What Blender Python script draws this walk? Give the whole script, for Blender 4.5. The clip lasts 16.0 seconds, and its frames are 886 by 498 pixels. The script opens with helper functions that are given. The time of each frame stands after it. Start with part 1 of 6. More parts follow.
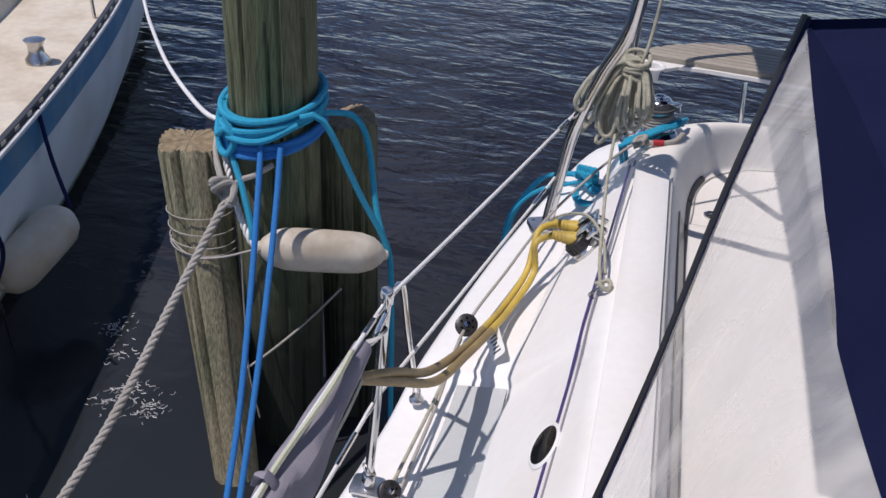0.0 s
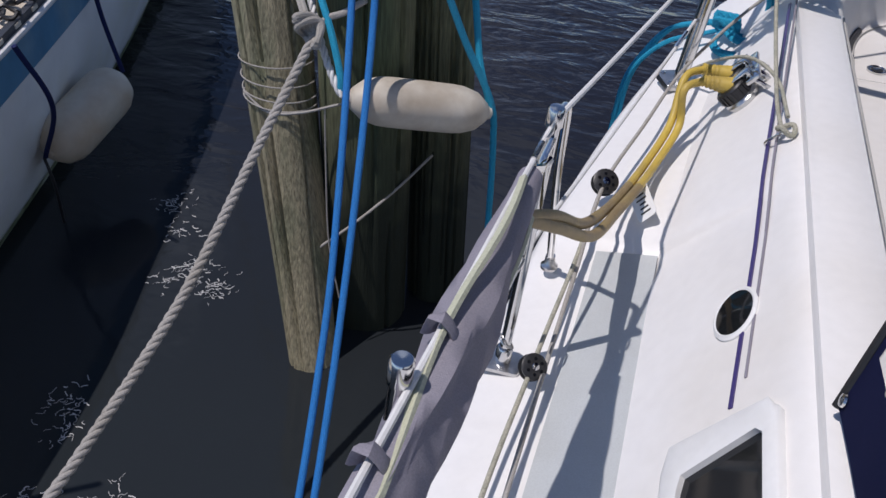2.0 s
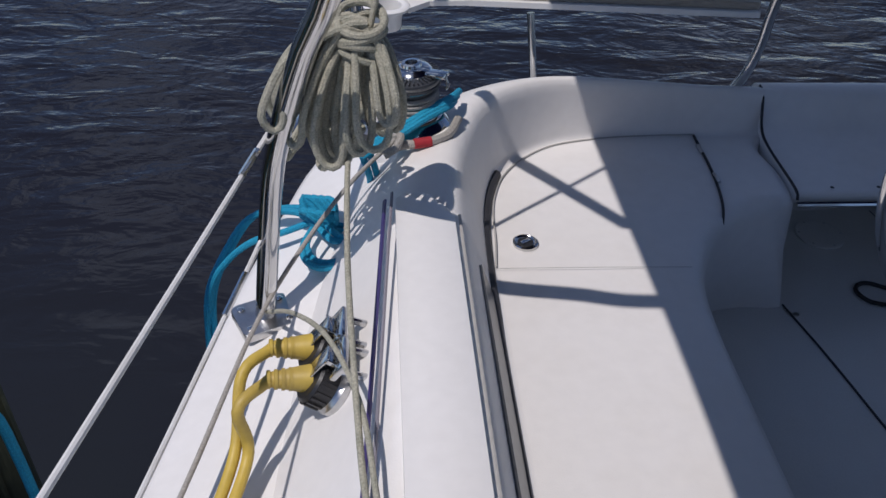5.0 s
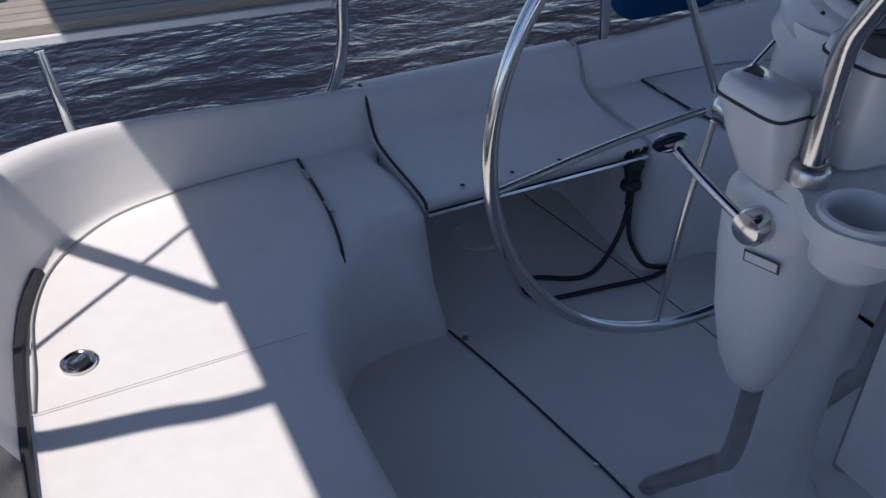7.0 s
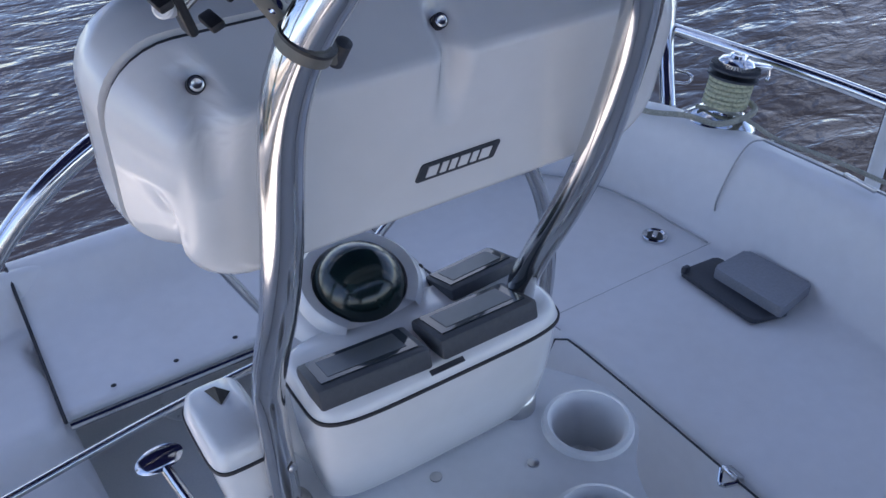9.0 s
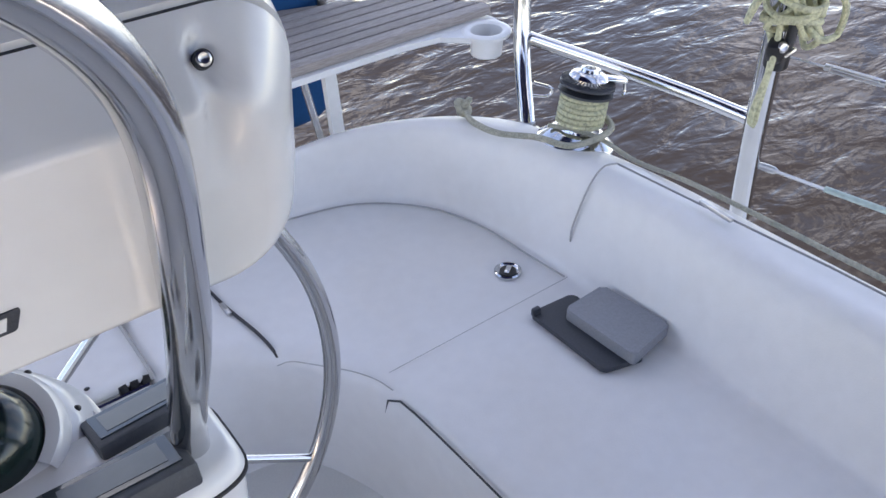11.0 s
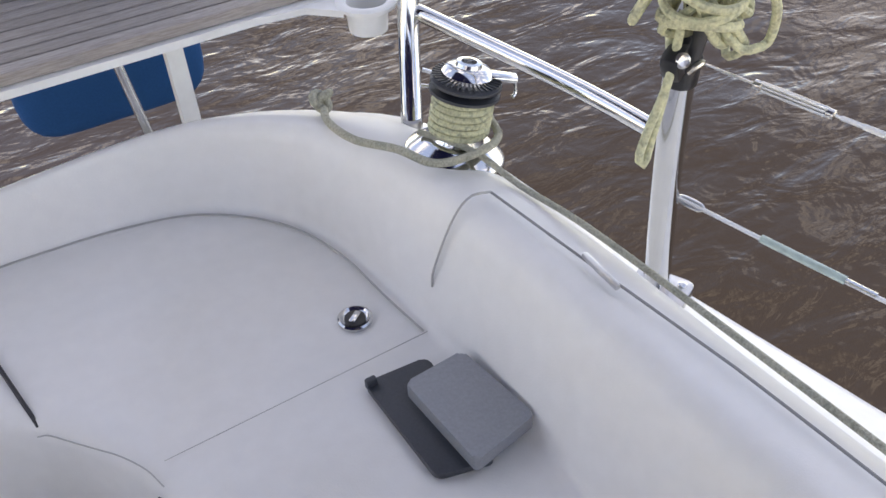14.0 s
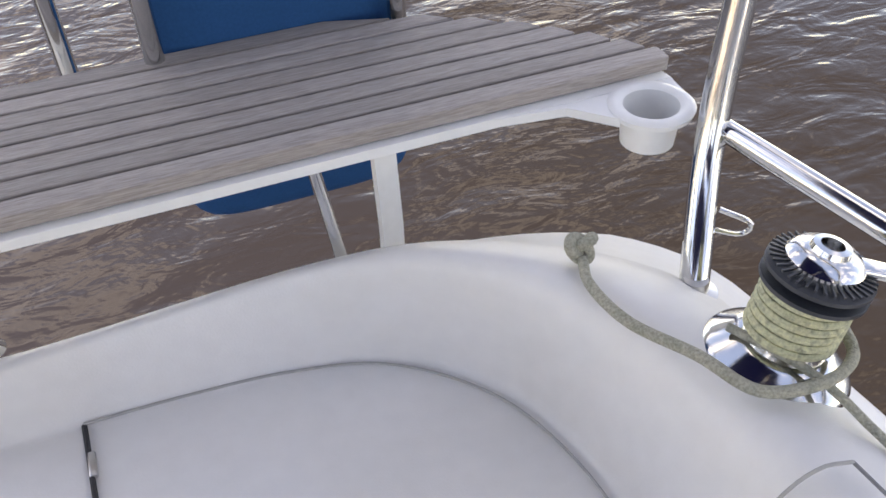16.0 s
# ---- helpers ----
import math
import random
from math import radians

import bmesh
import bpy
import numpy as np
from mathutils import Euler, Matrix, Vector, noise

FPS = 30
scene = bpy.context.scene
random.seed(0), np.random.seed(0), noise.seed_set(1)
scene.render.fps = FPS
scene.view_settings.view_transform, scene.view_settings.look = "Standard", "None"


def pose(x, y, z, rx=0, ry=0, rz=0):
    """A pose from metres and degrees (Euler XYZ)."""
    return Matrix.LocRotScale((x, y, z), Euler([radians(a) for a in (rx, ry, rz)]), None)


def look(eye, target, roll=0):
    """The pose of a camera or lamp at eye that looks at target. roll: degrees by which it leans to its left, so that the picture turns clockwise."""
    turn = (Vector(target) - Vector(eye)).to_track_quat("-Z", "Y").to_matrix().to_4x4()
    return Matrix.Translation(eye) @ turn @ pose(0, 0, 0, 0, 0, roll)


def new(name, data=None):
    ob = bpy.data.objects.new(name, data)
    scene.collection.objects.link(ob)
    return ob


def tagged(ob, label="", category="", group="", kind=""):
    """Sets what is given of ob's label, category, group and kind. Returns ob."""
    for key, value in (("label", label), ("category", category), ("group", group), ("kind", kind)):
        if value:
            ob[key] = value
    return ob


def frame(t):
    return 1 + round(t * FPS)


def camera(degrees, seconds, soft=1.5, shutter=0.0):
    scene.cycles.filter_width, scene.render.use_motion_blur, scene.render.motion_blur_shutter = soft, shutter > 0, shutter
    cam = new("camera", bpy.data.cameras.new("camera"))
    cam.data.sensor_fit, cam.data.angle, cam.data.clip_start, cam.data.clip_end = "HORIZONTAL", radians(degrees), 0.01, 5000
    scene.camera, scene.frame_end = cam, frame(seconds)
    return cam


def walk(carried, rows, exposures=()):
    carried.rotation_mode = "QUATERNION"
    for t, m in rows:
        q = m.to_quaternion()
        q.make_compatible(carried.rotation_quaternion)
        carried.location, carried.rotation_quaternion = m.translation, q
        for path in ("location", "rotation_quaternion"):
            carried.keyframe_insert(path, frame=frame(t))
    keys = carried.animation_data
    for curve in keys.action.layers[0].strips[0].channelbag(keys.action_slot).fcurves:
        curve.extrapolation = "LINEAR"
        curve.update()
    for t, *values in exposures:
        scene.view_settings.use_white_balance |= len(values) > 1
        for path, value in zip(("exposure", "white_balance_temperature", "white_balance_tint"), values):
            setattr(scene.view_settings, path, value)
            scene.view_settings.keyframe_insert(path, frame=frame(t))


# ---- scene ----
cam = camera(53.6, 16.0)
METRES, EYE, TILT, LEAN, TURN = 5.2, 1.945, -32.0, -3.4, 14.0
ROWS = [
    (0.0, 0.0, 0.0, 0.0, 0.0, 0.0, 0.0),
    (0.5, -0.0155, 0.0209, -0.0204, 2.98, -2.95, -2.35),
    (1.0, -0.0522, 0.0353, -0.0556, 3.99, -5.23, -3.06),
    (1.5, -0.0647, 0.0435, -0.0509, 4.16, -5.7, -2.48),
    (2.0, -0.0524, 0.0796, -0.0373, 2.04, -5.62, -0.91),
    (2.5, -0.036, 0.1091, -0.0243, -0.87, -5.66, 1.0),
    (3.0, -0.0239, 0.1452, -0.0026, -3.85, -6.25, 3.14),
    (5.5, 0.0884, 0.2851, 0.0935, -20.25, -8.56, 13.7),
    (6.0, 0.1087, 0.3018, 0.0996, -27.02, -9.83, 17.75),
    (6.5, 0.1385, 0.328, 0.0744, -31.73, -10.69, 20.58),
    (7.0, 0.1628, 0.332, 0.0671, -34.49, -11.69, 22.46),
    (7.5, 0.2075, 0.3147, 0.0671, -35.03, -12.08, 23.74),
    (8.0, 0.2561, 0.3008, 0.0738, -36.28, -12.65, 24.81),
    (8.5, 0.272, 0.2907, 0.0793, -38.11, -13.31, 25.39),
    (9.0, 0.2964, 0.2977, 0.0821, -40.34, -14.18, 26.13),
    (9.5, 0.3165, 0.3016, 0.0895, -42.25, -15.01, 26.89),
    (10.0, 0.3287, 0.3048, 0.0872, -43.54, -15.57, 27.33),
    (12.5, 0.4264, 0.2814, 0.0508, -44.82, -19.82, 27.49),
    (13.0, 0.4408, 0.2883, 0.0506, -43.89, -20.25, 27.34),
    (13.5, 0.4616, 0.3079, 0.0446, -42.84, -20.29, 26.96),
    (14.0, 0.4767, 0.3167, 0.0484, -41.08, -19.7, 26.41),
    (14.5, 0.4834, 0.3252, 0.054, -38.72, -18.79, 25.58),
    (15.0, 0.499, 0.3522, 0.0641, -36.2, -17.92, 24.61),
    (15.5, 0.5124, 0.3858, 0.0768, -33.36, -16.82, 23.53),
    (16.0, 0.52, 0.4128, 0.0861, -29.41, -15.33, 22.16),
]
EXPO = [(0.0, 0.13, 6600, 18), (1.0, -0.12, 6400, 17), (2.0, -0.05, 6400, 17), (3.0, -0.25, 6400, 17), (5.5, -0.16, 6400, 17), (7.0, 0.34, 6500, 16.5), (7.5, 0.52, 6450, 17), (8.0, 1.3, 6500, 18), (8.5, 1.55, 6550, 18.5), (9.0, 1.75, 6750, 19), (9.5, 1.86, 6850, 19), (10.0, 2.15, 7150, 19), (12.5, 2.90, 11300, 20), (14.0, 2.68, 11300, 20), (16.0, 2.72, 11600, 21)]
walk(cam, [(t, pose(-1.45, -3.1, EYE, TILT, LEAN, TURN) @ pose(METRES * x, METRES * y, METRES * z, 90 + pitch, roll, yaw)) for t, x, y, z, yaw, pitch, roll in ROWS], EXPO)

# ---- light ----
PORT_IN = 0.09
SUN = Vector((-0.36, -0.23, 0.92)).normalized()
world = bpy.data.worlds.new("sky")
scene.world = world
world.use_nodes = True
wn = world.node_tree.nodes
sky = wn.new("ShaderNodeTexSky")
sky.sky_type = "NISHITA"
sky.sun_disc = False
sky.air_density, sky.dust_density, sky.ozone_density = 0.6, 0.0, 2.2
sky.sun_elevation = math.asin(SUN.z)
sky.sun_rotation = math.atan2(SUN.x, SUN.y)
wn["Background"].inputs["Strength"].default_value = 0.115
# thin broken cloud over the whole sky
wl = world.node_tree.links.new
wtc, wno, wra, wmx = wn.new("ShaderNodeTexCoord"), wn.new("ShaderNodeTexNoise"), wn.new("ShaderNodeMapRange"), wn.new("ShaderNodeMix")
wno.inputs["Scale"].default_value, wno.inputs["Detail"].default_value = 4.2, 9
wra.inputs[1].default_value, wra.inputs[2].default_value, wra.inputs[4].default_value = 0.52, 0.63, 0.5
wmx.data_type = "RGBA"
wmx.inputs[7].default_value = (5.6, 6.4, 7.6, 1)
wl(wtc.outputs["Generated"], wno.inputs["Vector"])
wl(wno.outputs["Fac"], wra.inputs[0])
wl(wra.outputs[0], wmx.inputs[0])
wl(sky.outputs[0], wmx.inputs[6])
wl(wmx.outputs[2], wn["Background"].inputs["Color"])
sun_data = bpy.data.lights.new("sun", "SUN")
sun_data.energy, sun_data.angle, sun_data.color = 3.2, radians(0.55), (1.0, 0.96, 0.9)
new("sun", sun_data).matrix_world = look(SUN * 20, (0, 0, 0))


# ---- materials ----
def material(name, color, rough=0.5, metal=0.0, grain=0.0, grain_scale=60.0, stain=None, stain_scale=4.0, stain_amount=0.5,
             bump=0.0, bump_scale=200.0, coat=0.0, spec=0.5, stretch=(1, 1, 1), vary=0.0):
    m = bpy.data.materials.new(name)
    m.use_nodes = True
    nt = m.node_tree
    n, link = nt.nodes, nt.links.new
    b = n["Principled BSDF"]
    b.inputs["Roughness"].default_value = rough
    b.inputs["Metallic"].default_value = metal
    b.inputs["Coat Weight"].default_value = coat
    b.inputs["Specular IOR Level"].default_value = spec
    tc = n.new("ShaderNodeTexCoord")
    mp = n.new("ShaderNodeMapping")
    mp.inputs["Scale"].default_value = stretch
    link(tc.outputs["Object"], mp.inputs["Vector"])
    rgb = n.new("ShaderNodeRGB")
    rgb.outputs[0].default_value = (*color, 1)
    out = rgb.outputs[0]

    def mix(a, c, fac, kind="MIX"):
        x = n.new("ShaderNodeMix")
        x.data_type, x.blend_type = "RGBA", kind
        for s, v in ((x.inputs[6], a), (x.inputs[7], c), (x.inputs[0], fac)):
            if isinstance(v, (tuple, float, int)):
                s.default_value = (*v, 1) if isinstance(v, tuple) else v
            else:
                link(v, s)
        return x.outputs[2]

    def noise_at(scale, lo, hi, detail=5.0):
        t = n.new("ShaderNodeTexNoise")
        t.inputs["Scale"].default_value, t.inputs["Detail"].default_value = scale, detail
        link(mp.outputs[0], t.inputs["Vector"])
        r = n.new("ShaderNodeMapRange")
        r.inputs[1].default_value, r.inputs[2].default_value = lo, hi
        link(t.outputs["Fac"], r.inputs[0])
        return r.outputs[0]

    if stain:
        r = noise_at(stain_scale, 0.45, 0.75)
        s = n.new("ShaderNodeMath")
        s.operation = "MULTIPLY"
        s.inputs[1].default_value = stain_amount
        link(r, s.inputs[0])
        out = mix(out, tuple(stain), s.outputs[0])
    if grain:
        g = noise_at(grain_scale, 0.3, 0.7)
        lo = n.new("ShaderNodeMapRange")
        lo.inputs[3].default_value, lo.inputs[4].default_value = 1 - grain, 1 + grain * 0.4
        link(g, lo.inputs[0])
        hsv = n.new("ShaderNodeHueSaturation")
        link(out, hsv.inputs["Color"])
        link(lo.outputs[0], hsv.inputs["Value"])
        out = hsv.outputs[0]
    if vary:
        oi = n.new("ShaderNodeObjectInfo")
        lo = n.new("ShaderNodeMapRange")
        lo.inputs[3].default_value, lo.inputs[4].default_value = 1 - vary, 1 + vary
        link(oi.outputs["Random"], lo.inputs[0])
        hsv = n.new("ShaderNodeHueSaturation")
        link(out, hsv.inputs["Color"])
        link(lo.outputs[0], hsv.inputs["Value"])
        out = hsv.outputs[0]
    link(out, b.inputs["Base Color"])
    if bump:
        t = n.new("ShaderNodeTexNoise")
        t.inputs["Scale"].default_value, t.inputs["Detail"].default_value = bump_scale, 4
        link(mp.outputs[0], t.inputs["Vector"])
        bp = n.new("ShaderNodeBump")
        bp.inputs["Strength"].default_value, bp.inputs["Distance"].default_value = bump, 0.004
        link(t.outputs["Fac"], bp.inputs["Height"])
        link(bp.outputs[0], b.inputs["Normal"])
    return m


GEL = material("gelcoat", (0.8, 0.79, 0.775), 0.32, stain=(0.66, 0.63, 0.57), stain_scale=3.0, stain_amount=0.35, grain=0.03, grain_scale=40, bump=0.05, bump_scale=60)
GEL_AFT = material("cockpit_gelcoat", (0.78, 0.765, 0.745), 0.42, stain=(0.66, 0.61, 0.53), stain_scale=2.2, stain_amount=0.4, grain=0.03, grain_scale=30, bump=0.1, bump_scale=300)
NONSKID = material("nonskid_grey", (0.50, 0.53, 0.54), 0.65, grain=0.08, grain_scale=300, stain=(0.4, 0.41, 0.4), stain_scale=5, bump=0.4, bump_scale=700)
SOLE = material("cockpit_sole_gelcoat", (0.76, 0.75, 0.71), 0.55, grain=0.05, grain_scale=200, stain=(0.64, 0.62, 0.57), stain_scale=3, bump=0.3, bump_scale=600)
CHROME = material("polished_stainless", (0.62, 0.62, 0.62), 0.12, 1.0, grain=0.05, grain_scale=20, bump=0.03, bump_scale=40)
STEEL = material("dull_stainless", (0.6, 0.6, 0.6), 0.28, 1.0, grain=0.12, grain_scale=80, stain=(0.35, 0.27, 0.2), stain_scale=20, stain_amount=0.4)
BLACK = material("black_plastic", (0.02, 0.02, 0.022), 0.4, grain=0.2, grain_scale=100, bump=0.1)
RUBBER_AND_SHADE = material("black_rubber_and_shade", (0.03, 0.03, 0.035), 0.6, grain=0.2)
NAVY = material("navy_canvas", (0.016, 0.022, 0.085), 0.85, grain=0.15, grain_scale=500, stain=(0.03, 0.035, 0.11), stain_scale=6, bump=0.4, bump_scale=900, spec=0.2)
BLUE_COVER = material("blue_cover_canvas", (0.001, 0.065, 0.185), 0.8, grain=0.12, grain_scale=200, bump=0.3, bump_scale=500, spec=0.15)
PURPLE = material("purple_stripe", (0.05, 0.035, 0.16), 0.4, grain=0.1)
TEAK = material("weathered_teak", (0.36, 0.315, 0.295), 0.75, grain=0.35, grain_scale=30, stretch=(1.2, 22, 22), stain=(0.46, 0.42, 0.40), stain_scale=1.5, bump=0.6, bump_scale=60, vary=0.14)
TEAK_PALE = material("pale_weathered_teak", (0.37, 0.33, 0.28), 0.75, grain=0.3, grain_scale=30, stretch=(1.2, 22, 22), stain=(0.28, 0.23, 0.18), stain_scale=1.5, bump=0.5, bump_scale=60, vary=0.12)
PILE = material("weathered_pile_timber", (0.31, 0.275, 0.18), 0.85, grain=0.5, grain_scale=22, stretch=(6, 6, 0.5), stain=(0.12, 0.145, 0.085), stain_scale=1.6, stain_amount=0.9, bump=1.0, bump_scale=30)
PILE_END = material("pile_end_grain", (0.27, 0.21, 0.13), 0.9, grain=0.4, grain_scale=40, bump=1.0, bump_scale=60)
FENDER = material("dirty_fender_vinyl", (0.62, 0.58, 0.5), 0.5, stain=(0.35, 0.28, 0.2), stain_scale=7, stain_amount=0.8, grain=0.06, grain_scale=40, bump=0.1, bump_scale=30)
ROPE_BLUE = material("blue_braided_rope", (0.006, 0.37, 0.60), 0.7, grain=0.35, grain_scale=350, bump=1.0, bump_scale=450)
ROPE_ROYAL = material("royal_blue_rope", (0.012, 0.20, 0.58), 0.7, grain=0.3, grain_scale=350, bump=1.0, bump_scale=450)
ROPE_GREY = material("grey_twisted_rope", (0.42, 0.4, 0.37), 0.85, grain=0.3, grain_scale=300, stain=(0.28, 0.25, 0.2), stain_scale=9, bump=0.6, bump_scale=500)
ROPE_CREAM = material("cream_flecked_rope", (0.52, 0.5, 0.4), 0.8, grain=0.35, grain_scale=260, stain=(0.3, 0.31, 0.24), stain_scale=40, stain_amount=0.7, bump=1.0, bump_scale=450)
ROPE_YELLOW = material("pale_yellow_flecked_rope", (0.62, 0.61, 0.40), 0.8, grain=0.2, grain_scale=260, stain=(0.13, 0.14, 0.12), stain_scale=120, stain_amount=0.7, bump=0.5, bump_scale=450)
ROPE_WHITE = material("white_coated_wire", (0.72, 0.72, 0.71), 0.45, grain=0.08, grain_scale=60, stain=(0.5, 0.48, 0.44), stain_scale=10)
YELLOW = material("yellow_shore_cable", (0.56, 0.40, 0.07), 0.5, stain=(0.36, 0.26, 0.08), stain_scale=8, stain_amount=0.7, grain=0.1)
BROWN_CABLE = material("dirty_yellow_cable", (0.26, 0.19, 0.09), 0.55, stain=(0.4, 0.3, 0.1), stain_scale=8, stain_amount=0.7, grain=0.15)
GREY_CANVAS = material("grey_canvas", (0.30, 0.285, 0.33), 0.9, grain=0.15, grain_scale=400, stain=(0.22, 0.205, 0.24), stain_scale=9, bump=0.5, bump_scale=700, spec=0.2)
LIME = material("lime_webbing", (0.5, 0.51, 0.38), 0.8, grain=0.15, grain_scale=200, bump=0.4)
GREY_PLASTIC = material("grey_plastic", (0.27, 0.28, 0.30), 0.45, grain=0.1, grain_scale=200, bump=0.1, bump_scale=400)
DARK_PLASTIC = material("charcoal_plastic", (0.045, 0.05, 0.06), 0.45, grain=0.15, grain_scale=200, bump=0.15, bump_scale=500)
WHITE_PLASTIC = material("white_plastic", (0.78, 0.78, 0.77), 0.3, grain=0.03, stain=(0.66, 0.65, 0.6), stain_scale=8, stain_amount=0.3)
POD_WHITE = material("glossy_pod_white", (0.76, 0.76, 0.755), 0.22, grain=0.03, grain_scale=30, coat=0.4, stain=(0.68, 0.68, 0.66), stain_scale=6, stain_amount=0.3)
RED = material("red_whipping", (0.4, 0.02, 0.03), 0.7, grain=0.2)
SMOKED = material("smoked_acrylic", (0.01, 0.011, 0.013), 0.06, grain=0.2, grain_scale=8)
HULL_BLUE = material("faded_blue_paint", (0.08, 0.25, 0.42), 0.45, grain=0.15, grain_scale=9, stain=(0.25, 0.37, 0.44), stain_scale=3, stain_amount=0.8)
HULL_WHITE = material("chalky_hull_white", (0.82, 0.84, 0.85), 0.45, grain=0.1, grain_scale=5, stain=(0.52, 0.53, 0.42), stain_scale=2.5, stain_amount=0.7)
OLD_DECK = material("old_deck_gelcoat", (0.64, 0.58, 0.48), 0.6, grain=0.1, grain_scale=20, stain=(0.45, 0.37, 0.27), stain_scale=4, stain_amount=0.8)


def glass_material(name, color, rough, alpha, coat=0.0):
    m = material(name, color, rough, grain=0.05, grain_scale=6, bump=0.8 if alpha < 1 else 0.0, bump_scale=9)
    m.node_tree.nodes["Principled BSDF"].inputs["Alpha"].default_value = alpha
    return m


VINYL = glass_material("clear_vinyl", (0.80, 0.76, 0.70), 0.12, 0.5)
# milky creases and sagging folds in the vinyl
vt, vlink = VINYL.node_tree.nodes, VINYL.node_tree.links.new
vtc, vmp, vno, vra = vt.new("ShaderNodeTexCoord"), vt.new("ShaderNodeMapping"), vt.new("ShaderNodeTexNoise"), vt.new("ShaderNodeMapRange")
vmp.inputs["Scale"].default_value = (1.0, 3.2, 1.0)
vmp.inputs["Rotation"].default_value = (0.75, 0.0, 0.0)
vno.inputs["Scale"].default_value, vno.inputs["Detail"].default_value, vno.inputs["Distortion"].default_value = 2.3, 5, 0.8
vra.inputs[1].default_value, vra.inputs[2].default_value, vra.inputs[3].default_value, vra.inputs[4].default_value = 0.35, 0.68, 0.22, 0.66
vlink(vtc.outputs["Object"], vmp.inputs["Vector"])
vlink(vmp.outputs[0], vno.inputs["Vector"])
vlink(vno.outputs["Fac"], vra.inputs[0])
vlink(vra.outputs[0], vt["Principled BSDF"].inputs["Alpha"])
LENS = glass_material("display_glass", (0.05, 0.06, 0.065), 0.05, 1.0)


def water_material():
    m = bpy.data.materials.new("harbour_water")
    m.use_nodes = True
    nt = m.node_tree
    n, link = nt.nodes, nt.links.new
    b = n["Principled BSDF"]
    b.inputs["Roughness"].default_value = 0.07
    b.inputs["IOR"].default_value = 1.33
    tc = n.new("ShaderNodeTexCoord")
    heights = []
    for scale, stretch, amount in ((0.75, (1.0, 2.2, 1), 1.0), (2.4, (1.0, 2.0, 1), 0.50), (7.0, (1.0, 1.5, 1), 0.10)):
        mp = n.new("ShaderNodeMapping")
        mp.inputs["Scale"].default_value = stretch
        mp.inputs["Rotation"].default_value = (0, 0, 0.35)
        link(tc.outputs["Object"], mp.inputs["Vector"])
        t = n.new("ShaderNodeTexNoise")
        t.inputs["Scale"].default_value, t.inputs["Detail"].default_value = scale, 3
        t.inputs["Distortion"].default_value = 0.6
        link(mp.outputs[0], t.inputs["Vector"])
        mu = n.new("ShaderNodeMath")
        mu.operation = "MULTIPLY"
        mu.inputs[1].default_value = amount
        link(t.outputs["Fac"], mu.inputs[0])
        heights.append(mu.outputs[0])
    total = heights[0]
    for h in heights[1:]:
        a = n.new("ShaderNodeMath")
        link(total, a.inputs[0])
        link(h, a.inputs[1])
        total = a.outputs[0]
    # the basin beside the piles lies calm, the open water is rippled
    sep = n.new("ShaderNodeSeparateXYZ")
    link(tc.outputs["Object"], sep.inputs[0])
    calm = n.new("ShaderNodeMapRange")
    calm.inputs[1].default_value, calm.inputs[2].default_value = 0.2, 3.0
    calm.inputs[3].default_value, calm.inputs[4].default_value = 0.14, 1.0
    link(sep.outputs["Y"], calm.inputs[0])
    bp = n.new("ShaderNodeBump")
    bp.inputs["Distance"].default_value = 0.064
    beyond = n.new("ShaderNodeMapRange")
    beyond.inputs[1].default_value, beyond.inputs[2].default_value = 0.5, 2.5
    beyond.inputs[3].default_value, beyond.inputs[4].default_value = 0.0, 0.85
    link(sep.outputs["X"], beyond.inputs[0])
    ripple = n.new("ShaderNodeMath")
    ripple.operation = "MAXIMUM"
    link(calm.outputs[0], ripple.inputs[0])
    link(beyond.outputs[0], ripple.inputs[1])
    link(ripple.outputs[0], bp.inputs["Strength"])
    link(total, bp.inputs["Height"])
    link(bp.outputs[0], b.inputs["Normal"])
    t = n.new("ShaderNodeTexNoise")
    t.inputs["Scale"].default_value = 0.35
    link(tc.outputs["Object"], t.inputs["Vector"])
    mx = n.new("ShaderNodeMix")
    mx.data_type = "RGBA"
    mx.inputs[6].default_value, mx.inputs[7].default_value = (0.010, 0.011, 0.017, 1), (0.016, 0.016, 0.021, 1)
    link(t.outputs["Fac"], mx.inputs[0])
    # base colour browns towards +x, standing in for a different sky reflection
    reflect_ramp = n.new("ShaderNodeMapRange")
    reflect_ramp.inputs[1].default_value, reflect_ramp.inputs[2].default_value = -1.5, 2.5
    link(sep.outputs["X"], reflect_ramp.inputs[0])
    reflect_brown = n.new("ShaderNodeMix")
    reflect_brown.data_type = "RGBA"
    reflect_brown.inputs[7].default_value = (0.0086, 0.0074, 0.0066, 1)
    link(reflect_ramp.outputs[0], reflect_brown.inputs[0])
    link(mx.outputs[2], reflect_brown.inputs[6])
    # paler base colour in the basin stands in for missing cloud reflections
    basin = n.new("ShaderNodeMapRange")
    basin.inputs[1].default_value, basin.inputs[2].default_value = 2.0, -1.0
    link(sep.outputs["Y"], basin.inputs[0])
    basin_x = n.new("ShaderNodeMapRange")
    basin_x.inputs[1].default_value, basin_x.inputs[2].default_value = -1.6, -2.4
    link(sep.outputs["X"], basin_x.inputs[0])
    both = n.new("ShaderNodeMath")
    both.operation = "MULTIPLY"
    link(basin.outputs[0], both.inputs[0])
    link(basin_x.outputs[0], both.inputs[1])
    basin_reflect = n.new("ShaderNodeMix")
    basin_reflect.data_type = "RGBA"
    basin_reflect.inputs[7].default_value = (0.020, 0.024, 0.027, 1)
